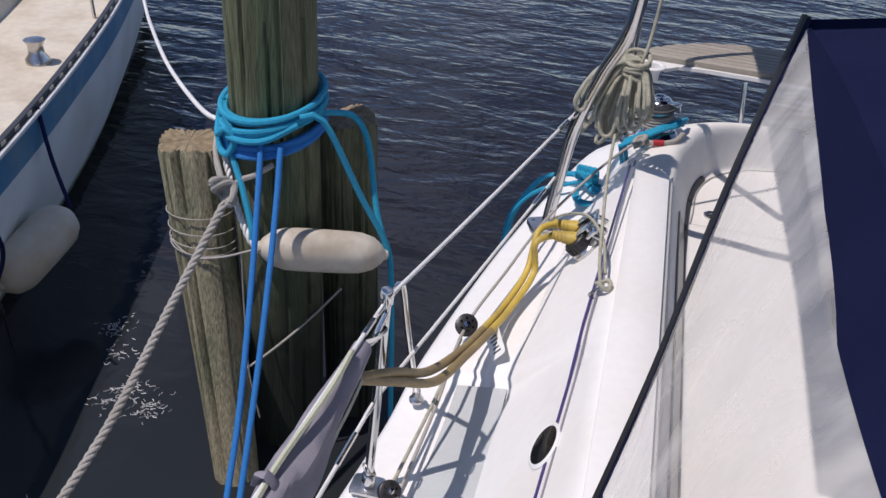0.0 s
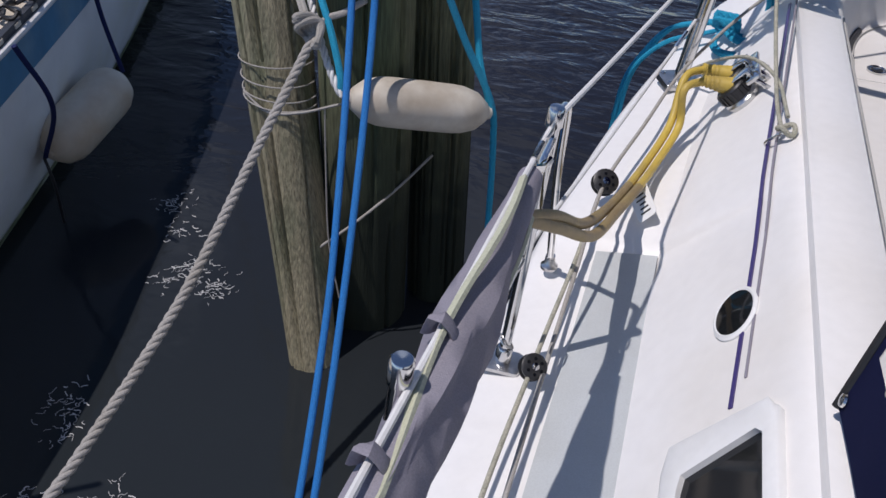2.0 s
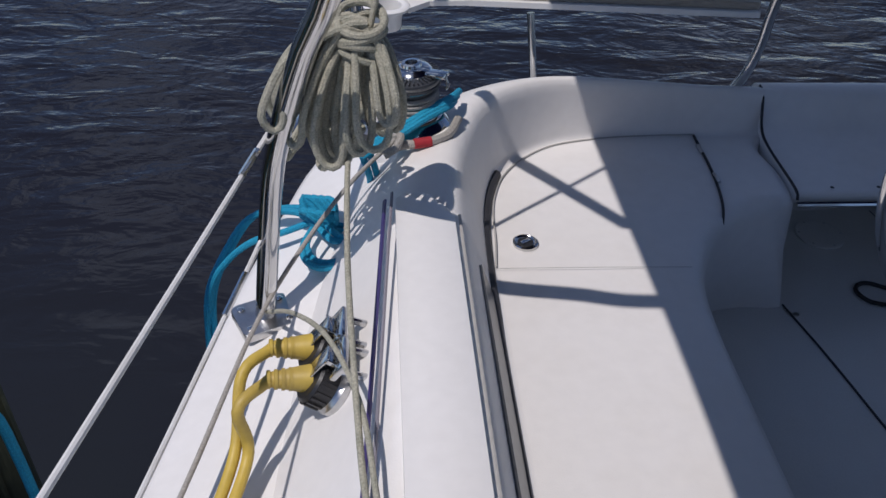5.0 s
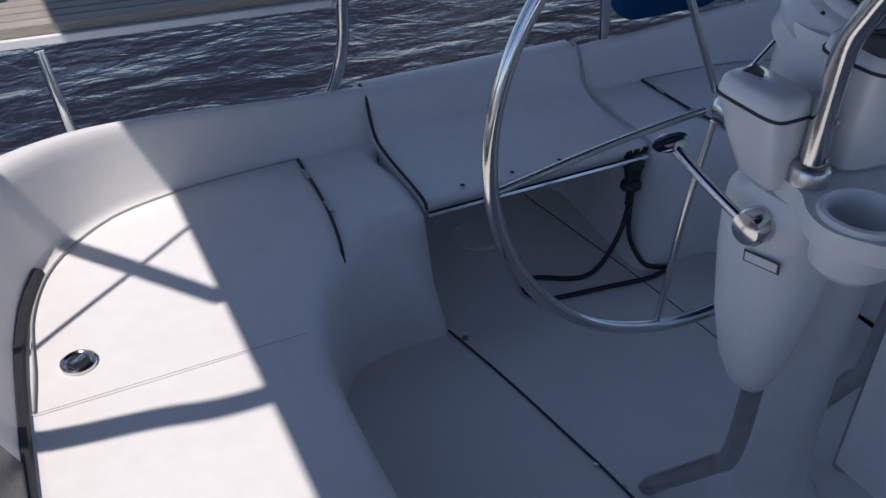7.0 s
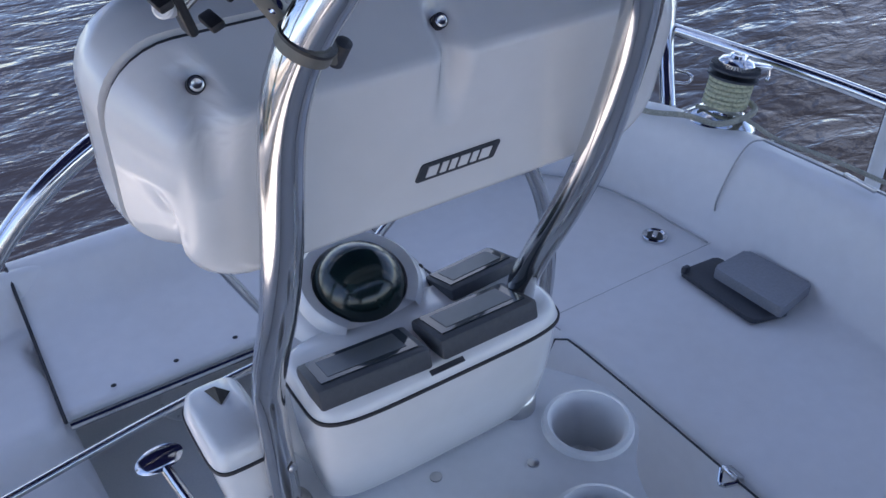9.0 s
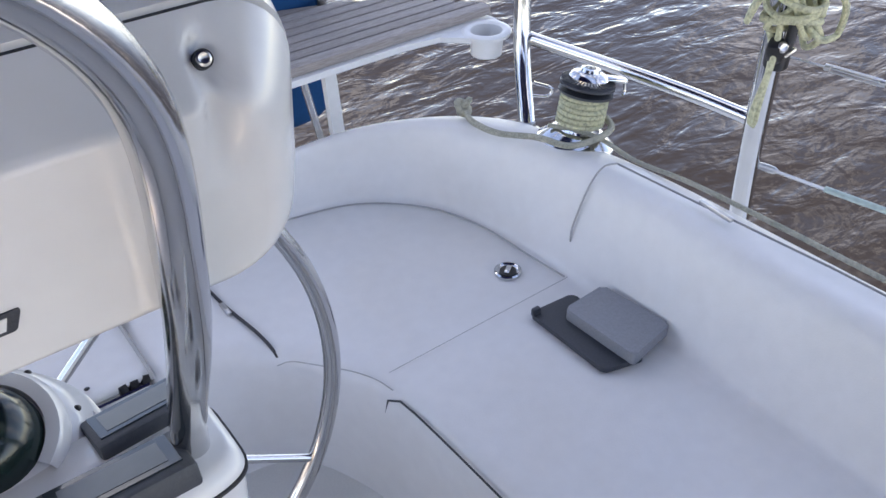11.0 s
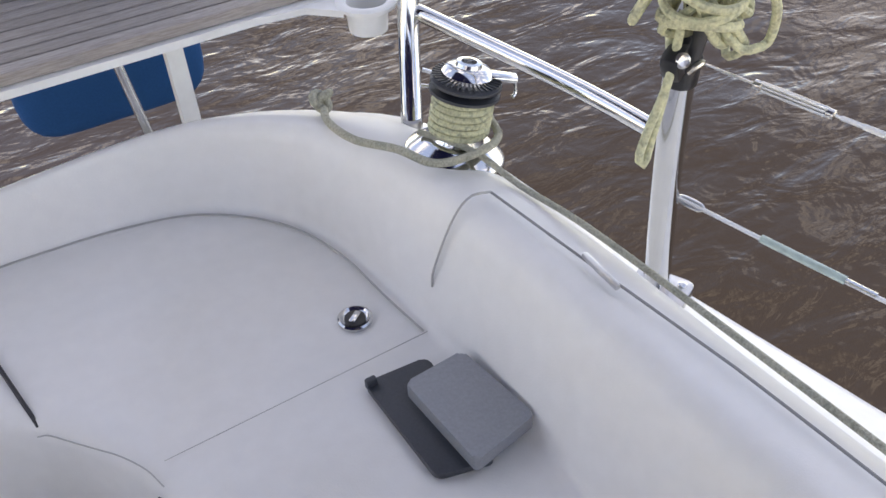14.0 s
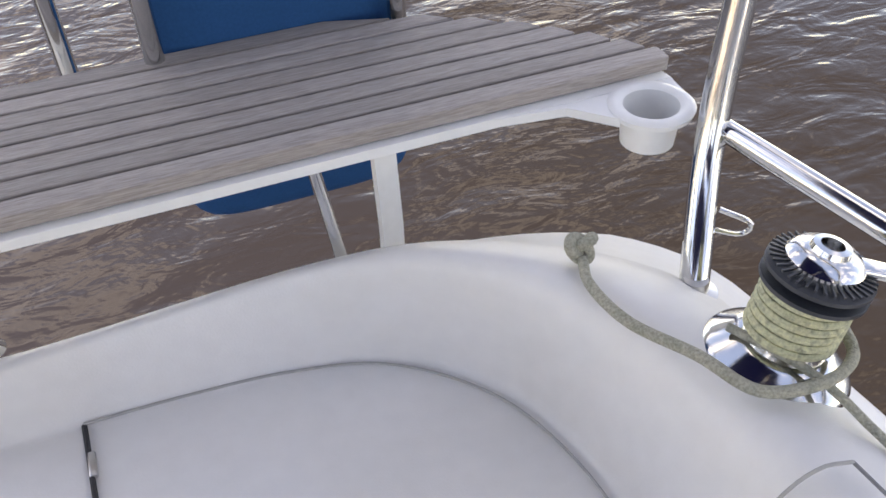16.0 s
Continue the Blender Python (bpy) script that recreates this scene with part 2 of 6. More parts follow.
    link(both.outputs[0], basin_reflect.inputs[0])
    link(reflect_brown.outputs[2], basin_reflect.inputs[6])
    link(basin_reflect.outputs[2], b.inputs["Base Color"])
    return m


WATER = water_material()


# ---- mesh helpers ----
def finish(name, bm, mat, parent=None, smooth=True, angle=40):
    me = bpy.data.meshes.new(name)
    bm.normal_update()
    if smooth:
        for f in bm.faces:
            f.smooth = True
        for e in bm.edges:
            if len(e.link_faces) == 2 and e.calc_face_angle(0) > radians(angle):
                e.smooth = False
    bm.to_mesh(me)
    bm.free()
    for mm in (mat if isinstance(mat, (list, tuple)) else [mat]):
        me.materials.append(mm)
    ob = new(name, me)
    if parent:
        ob.parent = parent
    return ob


def part(name, bm, mat, parent, label="", smooth=True, angle=40):
    ob = finish(name, bm, mat, parent, smooth, angle)
    if parent is not None:
        ob.matrix_parent_inverse = parent.matrix_world.inverted() if parent.parent is None else Matrix.Identity(4)
    if label:
        ob["label"] = label
    return ob


def thing(name, label, category, group="", at=(0, 0, 0)):
    ob = new(name)
    ob.empty_display_size = 0.05
    ob.location = at
    bpy.context.view_layer.update()
    return tagged(ob, label, category, group)


def tag1(ob, label, category, group="", kind=""):
    return tagged(ob, label, category, group, kind)


def grid(bm, rows, close_u=False, close_v=False, mat=0):
    vs = [[bm.verts.new(p) for p in r] for r in rows]
    nu, nv = len(vs), len(vs[0])
    for i in range(nu if close_u else nu - 1):
        for j in range(nv if close_v else nv - 1):
            q = [vs[i][j], vs[i][(j + 1) % nv], vs[(i + 1) % nu][(j + 1) % nv], vs[(i + 1) % nu][j]]
            f = bm.faces.new(q)
            f.material_index = mat
    return vs


def spline(pts, n):
    """n + 1 points evenly spread on a Catmull-Rom curve through pts."""
    P = [Vector(p) for p in pts]
    if len(P) == 2:
        return [P[0].lerp(P[1], i / n) for i in range(n + 1)]
    fine = []
    E = [2 * P[0] - P[1], *P, 2 * P[-1] - P[-2]]
    for i in range(1, len(E) - 2):
        a, b, c, d = E[i - 1:i + 3]
        for k in range(16):
            s = k / 16
            fine.append(0.5 * ((2 * b) + (c - a) * s + (2 * a - 5 * b + 4 * c - d) * s * s + (3 * b - a - 3 * c + d) * s ** 3))
    fine.append(P[-1])
    L = [0.0]
    for a, b in zip(fine, fine[1:]):
        L.append(L[-1] + (b - a).length)
    out, j = [], 0
    for i in range(n + 1):
        want = L[-1] * i / n
        while j < len(L) - 2 and L[j + 1] < want:
            j += 1
        f = (want - L[j]) / max(1e-9, L[j + 1] - L[j])
        out.append(fine[j].lerp(fine[j + 1], min(1, f)))
    return out


def tube(bm, pts, r, n=12, steps=None, caps=True, closed=False, mat=0, flat=1.0, radii=None):
    """A round tube along a smooth curve through pts."""
    C = spline(pts, steps or max(2, (len(pts) - 1) * 8)) if steps != 0 else [Vector(p) for p in pts]
    if closed:
        C = C[:-1]
    m = len(C)
    rings, side = [], None
    for i, c in enumerate(C):
        d = (C[(i + 1) % m] - C[i - 1]) if closed else (C[min(i + 1, m - 1)] - C[max(i - 1, 0)])
        d.normalize()
        if side is None:
            side = d.orthogonal().normalized()
        side = (side - d * side.dot(d)).normalized()
        up = d.cross(side)
        rr = radii[i] if radii else r
        rings.append([c + rr * (math.cos(a) * side + flat * math.sin(a) * up) for a in [2 * math.pi * k / n for k in range(n)]])
    vs = grid(bm, rings, close_u=closed, close_v=True, mat=mat)
    if caps and not closed:
        bm.faces.new(vs[0][::-1]).material_index = mat
        bm.faces.new(vs[-1]).material_index = mat
    return bm


def lathe(bm, profile, n=32, at=(0, 0, 0), axis=(0, 0, 1), mat=0, cap=True):
    """Turns (radius, height) pairs about an axis."""
    q = Vector((0, 0, 1)).rotation_difference(Vector(axis)).to_matrix()
    o = Vector(at)
    rows = [[o + q @ Vector((r * math.cos(2 * math.pi * k / n), r * math.sin(2 * math.pi * k / n), z)) for k in range(n)] for r, z in profile]
    vs = grid(bm, rows, close_v=True, mat=mat)
    if cap:
        bm.faces.new(vs[0][::-1]).material_index = mat
        bm.faces.new(vs[-1]).material_index = mat
    return bm


def box(bm, size, m=Matrix.Identity(4), bevel=0.0, seg=2):
    r = bmesh.ops.create_cube(bm, size=1.0)
    v = r["verts"]
    bmesh.ops.transform(bm, matrix=m @ Matrix.Diagonal((*size, 1)), verts=v)
    if bevel:
        e = {e for x in v for e in x.link_edges}
        bmesh.ops.bevel(bm, geom=list(e), offset=bevel, segments=seg, profile=0.5, affect="EDGES")
    return bm


def prism(bm, outline, z0, z1, bevel=0.0, m=None):
    """A slab with the given plan outline."""
    a = [bm.verts.new((x, y, z0)) for x, y in outline]
    b = [bm.verts.new((x, y, z1)) for x, y in outline]
    n = len(a)
    bm.faces.new(a[::-1])
    top = bm.faces.new(b)
    for i in range(n):
        bm.faces.new((a[i], a[(i + 1) % n], b[(i + 1) % n], b[i]))
    if bevel:
        bmesh.ops.bevel(bm, geom=list(top.edges), offset=bevel, segments=3, profile=0.5, affect="EDGES")
    if m is not None:
        bmesh.ops.transform(bm, matrix=m, verts=bm.verts)
    return bm


def rounded(points, r, seg=5):
    """The outline with its corners rounded."""
    out = []
    n = len(points)
    for i in range(n):
        p, a, b = Vector(points[i]), Vector(points[i - 1]), Vector(points[(i + 1) % n])
        ra = min(r, (a - p).length * 0.45, (b - p).length * 0.45)
        s, e = p + (a - p).normalized() * ra, p + (b - p).normalized() * ra
        for k in range(seg + 1):
            u = k / seg
            out.append(tuple((1 - u) ** 2 * s + 2 * u * (1 - u) * p + u * u * e))
    return out


def BM():
    return bmesh.new()


# ---- setting: water ----
WATER_Z = -0.95
bm = BM()
bmesh.ops.create_grid(bm, x_segments=2, y_segments=2, size=900)
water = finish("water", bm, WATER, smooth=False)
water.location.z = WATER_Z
tagged(water, "dark brown rippled harbour water under an open sky", "water", kind="structure")

# ---- sailboat mould: sections from the sole outwards to the hull ----
N_SIDE = 90


def half(pts):
    """A plan curve from the bow end of one side round the stern to the other, x mirrored."""
    right = spline(pts, N_SIDE)
    left = [Vector((-p.x, p.y, p.z + (0.012 if p.z > 0.36 and p.y > 0.25 else 0.0))) for p in right]
    right = [Vector((p.x - PORT_IN * max(0, min(1, (p.x - 1.4) / 0.4)), p.y, p.z)) for p in right]
    return left + right[::-1][1:]


FWD = -2.3
FOOT = half([(0.665, FWD, 0.0), (0.665, -1.2, 0.0), (0.665, -0.6, 0.0), (0.655, -0.25, 0), (0.61, -0.04, 0), (0.53, 0.10, 0), (0.40, 0.135, 0), (0.278, 0.14, 0), (0.282, 0.30, 0), (0.282, 0.60, 0), (0.0, 0.605, 0)])
FRONT = half([(0.67, FWD, 0.325), (0.67, -1.2, 0.325), (0.67, -0.6, 0.325), (0.665, -0.2, 0.33), (0.61, -0.02, 0.33), (0.53, 0.10, 0.335), (0.43, 0.165, 0.34), (0.32, 0.178, 0.34), (0.302, 0.30, 0.34), (0.302, 0.47, 0.345), (0.0, 0.58, 0.30)])
BACK = half([(1.165, FWD, 0.335), (1.165, -1.2, 0.335), (1.165, -0.6, 0.335), (1.158, -0.1, 0.335), (1.14, 0.15, 0.338), (1.085, 0.32, 0.34), (0.96, 0.44, 0.342), (0.80, 0.485, 0.343), (0.5, 0.505, 0.343), (0.3, 0.515, 0.345), (0.0, 0.63, 0.355)])
RIM_IN = half([(1.25, FWD, 0.57), (1.25, -1.2, 0.57), (1.25, -0.6, 0.565), (1.245, -0.1, 0.562), (1.21, 0.15, 0.56), (1.13, 0.32, 0.555), (0.99, 0.445, 0.537), (0.82, 0.495, 0.52), (0.5, 0.515, 0.485), (0.3, 0.53, 0.462), (0.0, 0.60, 0.40)])
RIM_OUT = half([(1.40, FWD, 0.545), (1.40, -1.2, 0.545), (1.39, -0.6, 0.542), (1.375, -0.1, 0.54), (1.30, 0.22, 0.54), (1.20, 0.375, 0.532), (1.03, 0.49, 0.517), (0.84, 0.535, 0.498), (0.5, 0.56, 0.465), (0.3, 0.585, 0.448), (0.0, 0.62, 0.38)])
DECK_IN = half([(1.665, FWD, 0.20), (1.66, -1.72, 0.20), (1.655, -1.25, 0.195), (1.648, -1.10, 0.197), (1.636, -1.02, 0.272), (1.58, -0.3, 0.277), (1.48, 0.10, 0.38), (1.37, 0.32, 0.46), (1.14, 0.54, 0.44), (0.88, 0.60, 0.40), (0.5, 0.61, 0.33), (0.3, 0.615, 0.3), (0.0, 0.63, 0.25)])
DECK_OUT = half([(2.145, FWD, 0.11), (2.055, -1.72, 0.112), (1.99, -1.25, 0.12), (1.95, -0.95, 0.17), (1.84, -0.3, 0.19), (1.68, 0.20, 0.27), (1.54, 0.46, 0.34), (1.25, 0.62, 0.36), (0.9, 0.66, 0.30), (0.5, 0.67, 0.22), (0.3, 0.67, 0.15), (0.0, 0.67, 0.1)])
HULL = half([(2.05, FWD, -1.25), (1.97, -1.72, -1.25), (1.9, -1.25, -1.25), (1.86, -0.95, -1.25), (1.75, -0.3, -1.25), (1.6, 0.20, -1.25), (1.45, 0.42, -1.25), (1.2, 0.56, -1.25), (0.85, 0.62, -1.25), (0.5, 0.63, -1.25), (0.3, 0.63, -1.25), (0.0, 0.63, -1.25)])
sailboat = thing("sailboat_moulding", "white fibreglass sailboat cockpit and side deck moulding", "boat")


def rounded_section(points, radii, seg=4):
    out = [points[0]]
    for i in range(1, len(points) - 1):
        p, a, b, r = points[i], points[i - 1], points[i + 1], radii[i]
        s = p + (a - p).normalized() * min(r, (a - p).length * 0.45)
        e = p + (b - p).normalized() * min(r, (b - p).length * 0.45)
        for k in range(seg + 1):
            u = k / seg
            out.append((1 - u) ** 2 * s + 2 * u * (1 - u) * p + u * u * e)
    out.append(points[-1])
    return out


def band(curves, radii):
    rows = [rounded_section([c[i] for c in curves], radii) for i in range(len(curves[0]))]
    bm = BM()
    grid(bm, rows)
    return bm


part("cockpit_moulding", band([FOOT, FRONT, BACK, RIM_IN, RIM_OUT, DECK_IN], [0, 0.05, 0.025, 0.05, 0.05, 0]), GEL_AFT, sailboat, angle=60)
part("deck_edge", band([DECK_IN, DECK_OUT, HULL], [0, 0.045, 0]), GEL, sailboat, angle=60)
bm = BM()
prism(bm, [(-0.64, FWD), (0.64, FWD), (0.64, 0.72), (-0.64, 0.72)], -0.06, 0.0)
part("cockpit_sole", bm, SOLE, sailboat, "cream moulded cockpit sole with hatch seams", smooth=False)
# forward side decks, cabin sides and roof
def fwd(x, z, y0=-5.2, y1=FWD, n=24):
    return [Vector((x(y0 + (y1 - y0) * i / n), y0 + (y1 - y0) * i / n, z(y0 + (y1 - y0) * i / n))) for i in range(n + 1)]


for s in (-1, 1):
    rows = []
    for i in range(-14, 25):
        y = -5.2 + (FWD + 5.2) * i / 24 if i >= 0 else -5.2 + 3.6 * i / 14
        d = min(2.9, max(0, FWD - y))
        pts = [Vector((s * 0.0, y, 0.80 + 0.02 * d)), Vector((s * 1.22, y, 0.70 + 0.01 * d)), Vector((s * 1.40, y, 0.545)), Vector((s * 1.665, y, 0.20)), Vector((s * (2.145 + 0.12 * d - 0.03 * d * d), y, 0.11)), Vector((s * (2.05 + 0.11 * d - 0.03 * d * d), y, -1.25))]
        if i < 0:
            # the hull fines down to the stem and the cabin roof to the foredeck
            u = -i / 14
            taper = 1 - 0.985 * u ** 1.9
            pts = [Vector((p.x * taper * (1 - 0.25 * u if p.z < -1 else 1), p.y, p.z * (1 - min(1, 1.6 * u)) + (0.32 + 0.12 * u) * min(1, 1.6 * u) if p.z > 0.3 else p.z + (0.2 * u if p.z > 0 else 0))) for p in pts]
        rows.append(rounded_section(pts, [0, 0.1, 0.05, 0.025, 0.045, 0] if i >= 0 else [0, 0.002, 0.002, 0.002, 0.002, 0]))
    bm = BM()
    grid(bm, rows)
    part("cabin_side", bm, GEL, sailboat, angle=60)
bm = BM()
prism(bm, [(-1.3, FWD - 0.04), (1.3, FWD - 0.04), (1.3, FWD), (-1.3, FWD)], -0.06, 0.69)
part("bulkhead", bm, GEL, sailboat, smooth=False)
# centre helm seat bridging the stern walk-through
bm = BM()
rows = []
for i in range(13):
    x = -0.304 + 0.608 * i / 12
    sec = [Vector((x, 0.60, 0.30)), Vector((x, 0.215, 0.30)), Vector((x, 0.20, 0.336)), Vector((x, 0.42, 0.345)), Vector((x, 0.50, 0.37)), Vector((x, 0.55, 0.462)), Vector((x, 0.62, 0.462)), Vector((x, 0.66, 0.2))]
    rows.append(rounded_section(sec, [0, 0.01, 0.02, 0.05, 0.05, 0.03, 0.03, 0]))
vs = grid(bm, rows)
bm.faces.new(vs[0])
bm.faces.new(vs[-1][::-1])
helm = thing("helm_seat", "white moulded helm seat bridging the stern walk-through", "seat")
part("seat", bm, GEL_AFT, helm, angle=60)


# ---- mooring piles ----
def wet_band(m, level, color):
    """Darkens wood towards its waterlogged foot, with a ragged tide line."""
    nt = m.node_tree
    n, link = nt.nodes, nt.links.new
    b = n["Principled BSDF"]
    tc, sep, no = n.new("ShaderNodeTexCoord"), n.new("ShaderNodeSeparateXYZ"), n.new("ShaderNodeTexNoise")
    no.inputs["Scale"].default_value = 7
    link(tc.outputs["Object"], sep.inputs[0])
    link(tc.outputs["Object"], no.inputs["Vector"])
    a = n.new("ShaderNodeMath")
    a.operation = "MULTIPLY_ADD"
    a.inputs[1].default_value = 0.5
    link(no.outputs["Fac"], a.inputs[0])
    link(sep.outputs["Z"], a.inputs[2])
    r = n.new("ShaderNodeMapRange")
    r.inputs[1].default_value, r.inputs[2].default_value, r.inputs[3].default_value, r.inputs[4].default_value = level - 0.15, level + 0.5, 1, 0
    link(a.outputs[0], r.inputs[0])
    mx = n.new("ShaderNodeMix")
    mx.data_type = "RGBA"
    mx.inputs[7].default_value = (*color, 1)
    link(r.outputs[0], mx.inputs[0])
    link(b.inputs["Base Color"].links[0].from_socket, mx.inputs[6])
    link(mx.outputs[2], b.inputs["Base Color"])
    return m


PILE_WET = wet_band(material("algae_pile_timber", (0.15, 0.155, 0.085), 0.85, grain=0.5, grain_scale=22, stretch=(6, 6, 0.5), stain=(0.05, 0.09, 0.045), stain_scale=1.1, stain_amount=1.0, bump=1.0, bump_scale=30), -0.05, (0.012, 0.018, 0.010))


def pile(x, y, top, r, lean=(0, 0), label="", seed=0, wood=None, foot=1.0):
    """A timber pile with drying cracks; foot is the radius at the water as a share of r."""
    rnd = random.Random(seed)
    bm = BM()
    n, rows = 96, []
    zs = [-1.6, -1.3, -1.0, -0.8, -0.6, -0.4, -0.2, 0.0, 0.2, 0.35, 0.5, 0.65, 0.8, 1.0, 1.3, 1.7, 2.1, 2.4]
    zs = [z for z in zs if z < top - 0.05] + [top - 0.025, top]
    ph = [rnd.uniform(0, 6.28) for _ in range(6)]
    cracks = [(rnd.uniform(0, 6.28), rnd.uniform(-0.9, top - 0.2), rnd.uniform(0.3, 1.2), rnd.uniform(0.012, 0.03)) for _ in range(16)]
    for z in zs:
        c = Vector((x + lean[0] * (z - top), y + lean[1] * (z - top), z))
        row = []
        for k in range(n):
            a = 2 * math.pi * k / n
            rr = r * (1 + 0.03 * math.sin(2 * a + ph[0]) + 0.02 * math.sin(5 * a + ph[1]) + 0.008 * math.sin(17 * a + ph[2] + 0.6 * z) + 0.015 * math.sin(3 * z + ph[3]))
            rr *= 1 - (1 - foot) * min(1.2, max(0, (top - z) / (top + 0.95)))
            for ca, cz, cl, cd in cracks:
                w = abs((a - ca - 0.05 * math.sin(2 * z) + math.pi) % (2 * math.pi) - math.pi)
                if w < 0.05 and (abs(z - cz) < cl or (z > top - 0.4 and cz > top - 0.9)):
                    rr -= cd * (1 - w / 0.05)
            if z == top:
                rr *= 0.95
            row.append(c + Vector((rr * math.cos(a), rr * math.sin(a), 0.012 * math.sin(3 * a + ph[4]) + rnd.uniform(-0.005, 0.005) if z >= top - 0.03 else 0)))
        rows.append(row)
    vs = grid(bm, rows, close_v=True)
    f = bm.faces.new(vs[-1])
    p = bmesh.ops.poke(bm, faces=[f])
    for q in p["faces"]:
        q.material_index = 1
    return tag1(finish("mooring_pile", bm, [wood or PILE, PILE_END], angle=30), label, "pile", "cluster of mooring piles")


TALL = Vector((-2.722, -0.28, 0))
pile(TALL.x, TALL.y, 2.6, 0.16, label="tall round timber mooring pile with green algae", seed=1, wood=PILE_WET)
pile(-3.08, -0.27, 0.43, 0.128, (-0.19, 0.26), "short weathered timber pile with cracked flat top", seed=2, foot=0.72)
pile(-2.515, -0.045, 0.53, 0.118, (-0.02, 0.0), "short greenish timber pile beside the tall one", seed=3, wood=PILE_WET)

# ---- fittings on the starboard side deck ----
def slope(y, x):
    """A point of the sloped coaming side at plan place x, y on starboard."""
    return Vector((x, y, (x + 1.811) / 0.754))


SLOPE_OUT = Vector((-0.80, 0, 0.60)).normalized()


def ribbon(bm, pts, width, thick, normal):
    """A flat strip along pts."""
    n = Vector(normal).normalized()
    rows = []
    for i, p in enumerate(pts):
        d = (pts[min(i + 1, len(pts) - 1)] - pts[max(i - 1, 0)]).normalized()
        s = d.cross(n).normalized() * width / 2
        rows.append([p - s - n * thick * 0.2, p - s + n * thick, p + s + n * thick, p + s - n * thick * 0.2])
    vs = grid(bm, rows, close_v=True)
    bm.faces.new(vs[0])
    bm.faces.new(vs[-1][::-1])
    return bm


bm = BM()
def stripe_lift(y):
    """The coaming side swells outwards towards the stern."""
    return SLOPE_OUT * (0.009 * max(0.0, min(1.0, (y + 1.3) / 0.25)))


ribbon(bm, [slope(y, -1.497 + 0.0655 * (y + 1.72)) + stripe_lift(y) for y in np.linspace(-1.76, -0.14, 40)], 0.0085, 0.0035, SLOPE_OUT)
part("coaming_stripe", bm, PURPLE, sailboat, "dark purple cove stripe")
bm = BM()
ribbon(bm, [slope(y, -1.482 + 0.0655 * (y + 1.72)) + stripe_lift(y) for y in np.linspace(-1.70, -0.14, 40)], 0.005, 0.0035, SLOPE_OUT)
part("coaming_pinstripe", bm, GREY_CANVAS, sailboat, "thin grey pinstripe")

# grey non-skid patch let into the side deck
def deck_z(x, y):
    """The height of the side deck on starboard at x, y."""
    i = min(range(N_SIDE), key=lambda k: abs(DECK_IN[k].y - y))
    a, b = DECK_IN[i], DECK_OUT[i]
    f = (x - a.x) / (b.x - a.x)
    return a.z + (b.z - a.z) * max(0, min(1, f))


bm = BM()
rows = []
for i in range(40):
    y = -4.6 + (4.6 - 1.09) * i / 39
    d = max(0, FWD - y)
    rows.append([Vector((x, y, 0.0045 + 0.20 - (x + 1.66) / (-0.48 - 0.06 * d) * 0.09 if y < FWD else deck_z(x, y) + 0.0045)) for x in np.linspace(-1.648, -1.80 - 0.03 * min(2, -1.1 - y), 8)])
grid(bm, rows)
part("nonskid_patch", bm, NONSKID, sailboat, "pale grey non-skid side deck patch")

# smoked cabin window with a moulded frame
window = new("window_1")
tagged(window, "smoked cabin window in a rounded white frame", "window", kind="structure")


def on_side(u, y, out):
    return Vector((-1.40 - 0.26 * u, y, 0.545 - 0.345 * u)) + SLOPE_OUT * out


outer = rounded([(0.70, -1.80), (0.17, -1.79), (0.13, -1.84), (0.13, -2.75), (0.70, -2.75)], 0.06)
inner = rounded([(0.60, -1.885), (0.20, -1.85), (0.20, -2.69), (0.60, -2.69)], 0.03)
outer = [tuple(p) for p in spline([(*p, 0) for p in outer + outer[:1]], 40)][:-1]
inner = [tuple(p) for p in spline([(*p, 0) for p in inner + inner[:1]], 40)][:-1]
k0 = min(range(40), key=lambda k: (inner[k][0] - outer[0][0]) ** 2 + (inner[k][1] - outer[0][1]) ** 2)
inner = inner[k0:] + inner[:k0]
bm = BM()
grid(bm, [[on_side(p[0], p[1], -0.004) for p in outer], [on_side(p[0], p[1], 0.014) for p in outer], [on_side(p[0] * 0.8 + q[0] * 0.2, p[1] * 0.8 + q[1] * 0.2, 0.02) for p, q in zip(outer, inner)], [on_side(q[0], q[1], 0.018) for q in inner], [on_side(q[0], q[1], 0.002) for q in inner]], close_v=True)
part("window_frame", bm, WHITE_PLASTIC, window, angle=60)
bm = BM()
bm.faces.new([bm.verts.new(on_side(q[0], q[1], 0.006)) for q in inner])
part("pane", bm, SMOKED, window, "smoked grey acrylic pane", smooth=False)

# oval vent cap in the stripe
vent = thing("oval_vent_cap", "oval smoked vent cap on the coaming side", "vent cap")
c = slope(-1.50, -1.497)
q = Vector((0, 0, 1)).rotation_difference(SLOPE_OUT).to_matrix().to_4x4()
for nm, prof, mt in (("rim", [(0.036, -0.004), (0.036, 0.004), (0.032, 0.008), (0.029, 0.006), (0.027, 0.003)], WHITE_PLASTIC), ("lens", [(0.0315, -0.003), (0.0315, 0.0065), (0.02, 0.0075), (0.004, 0.009)], SMOKED)):
    bm = BM()
    lathe(bm, prof, 32)
    bmesh.ops.transform(bm, matrix=Matrix.Translation(c) @ q @ Matrix.Diagonal((1.5, 2.1, 1, 1)), verts=bm.verts)
    part(nm, bm, mt, vent)


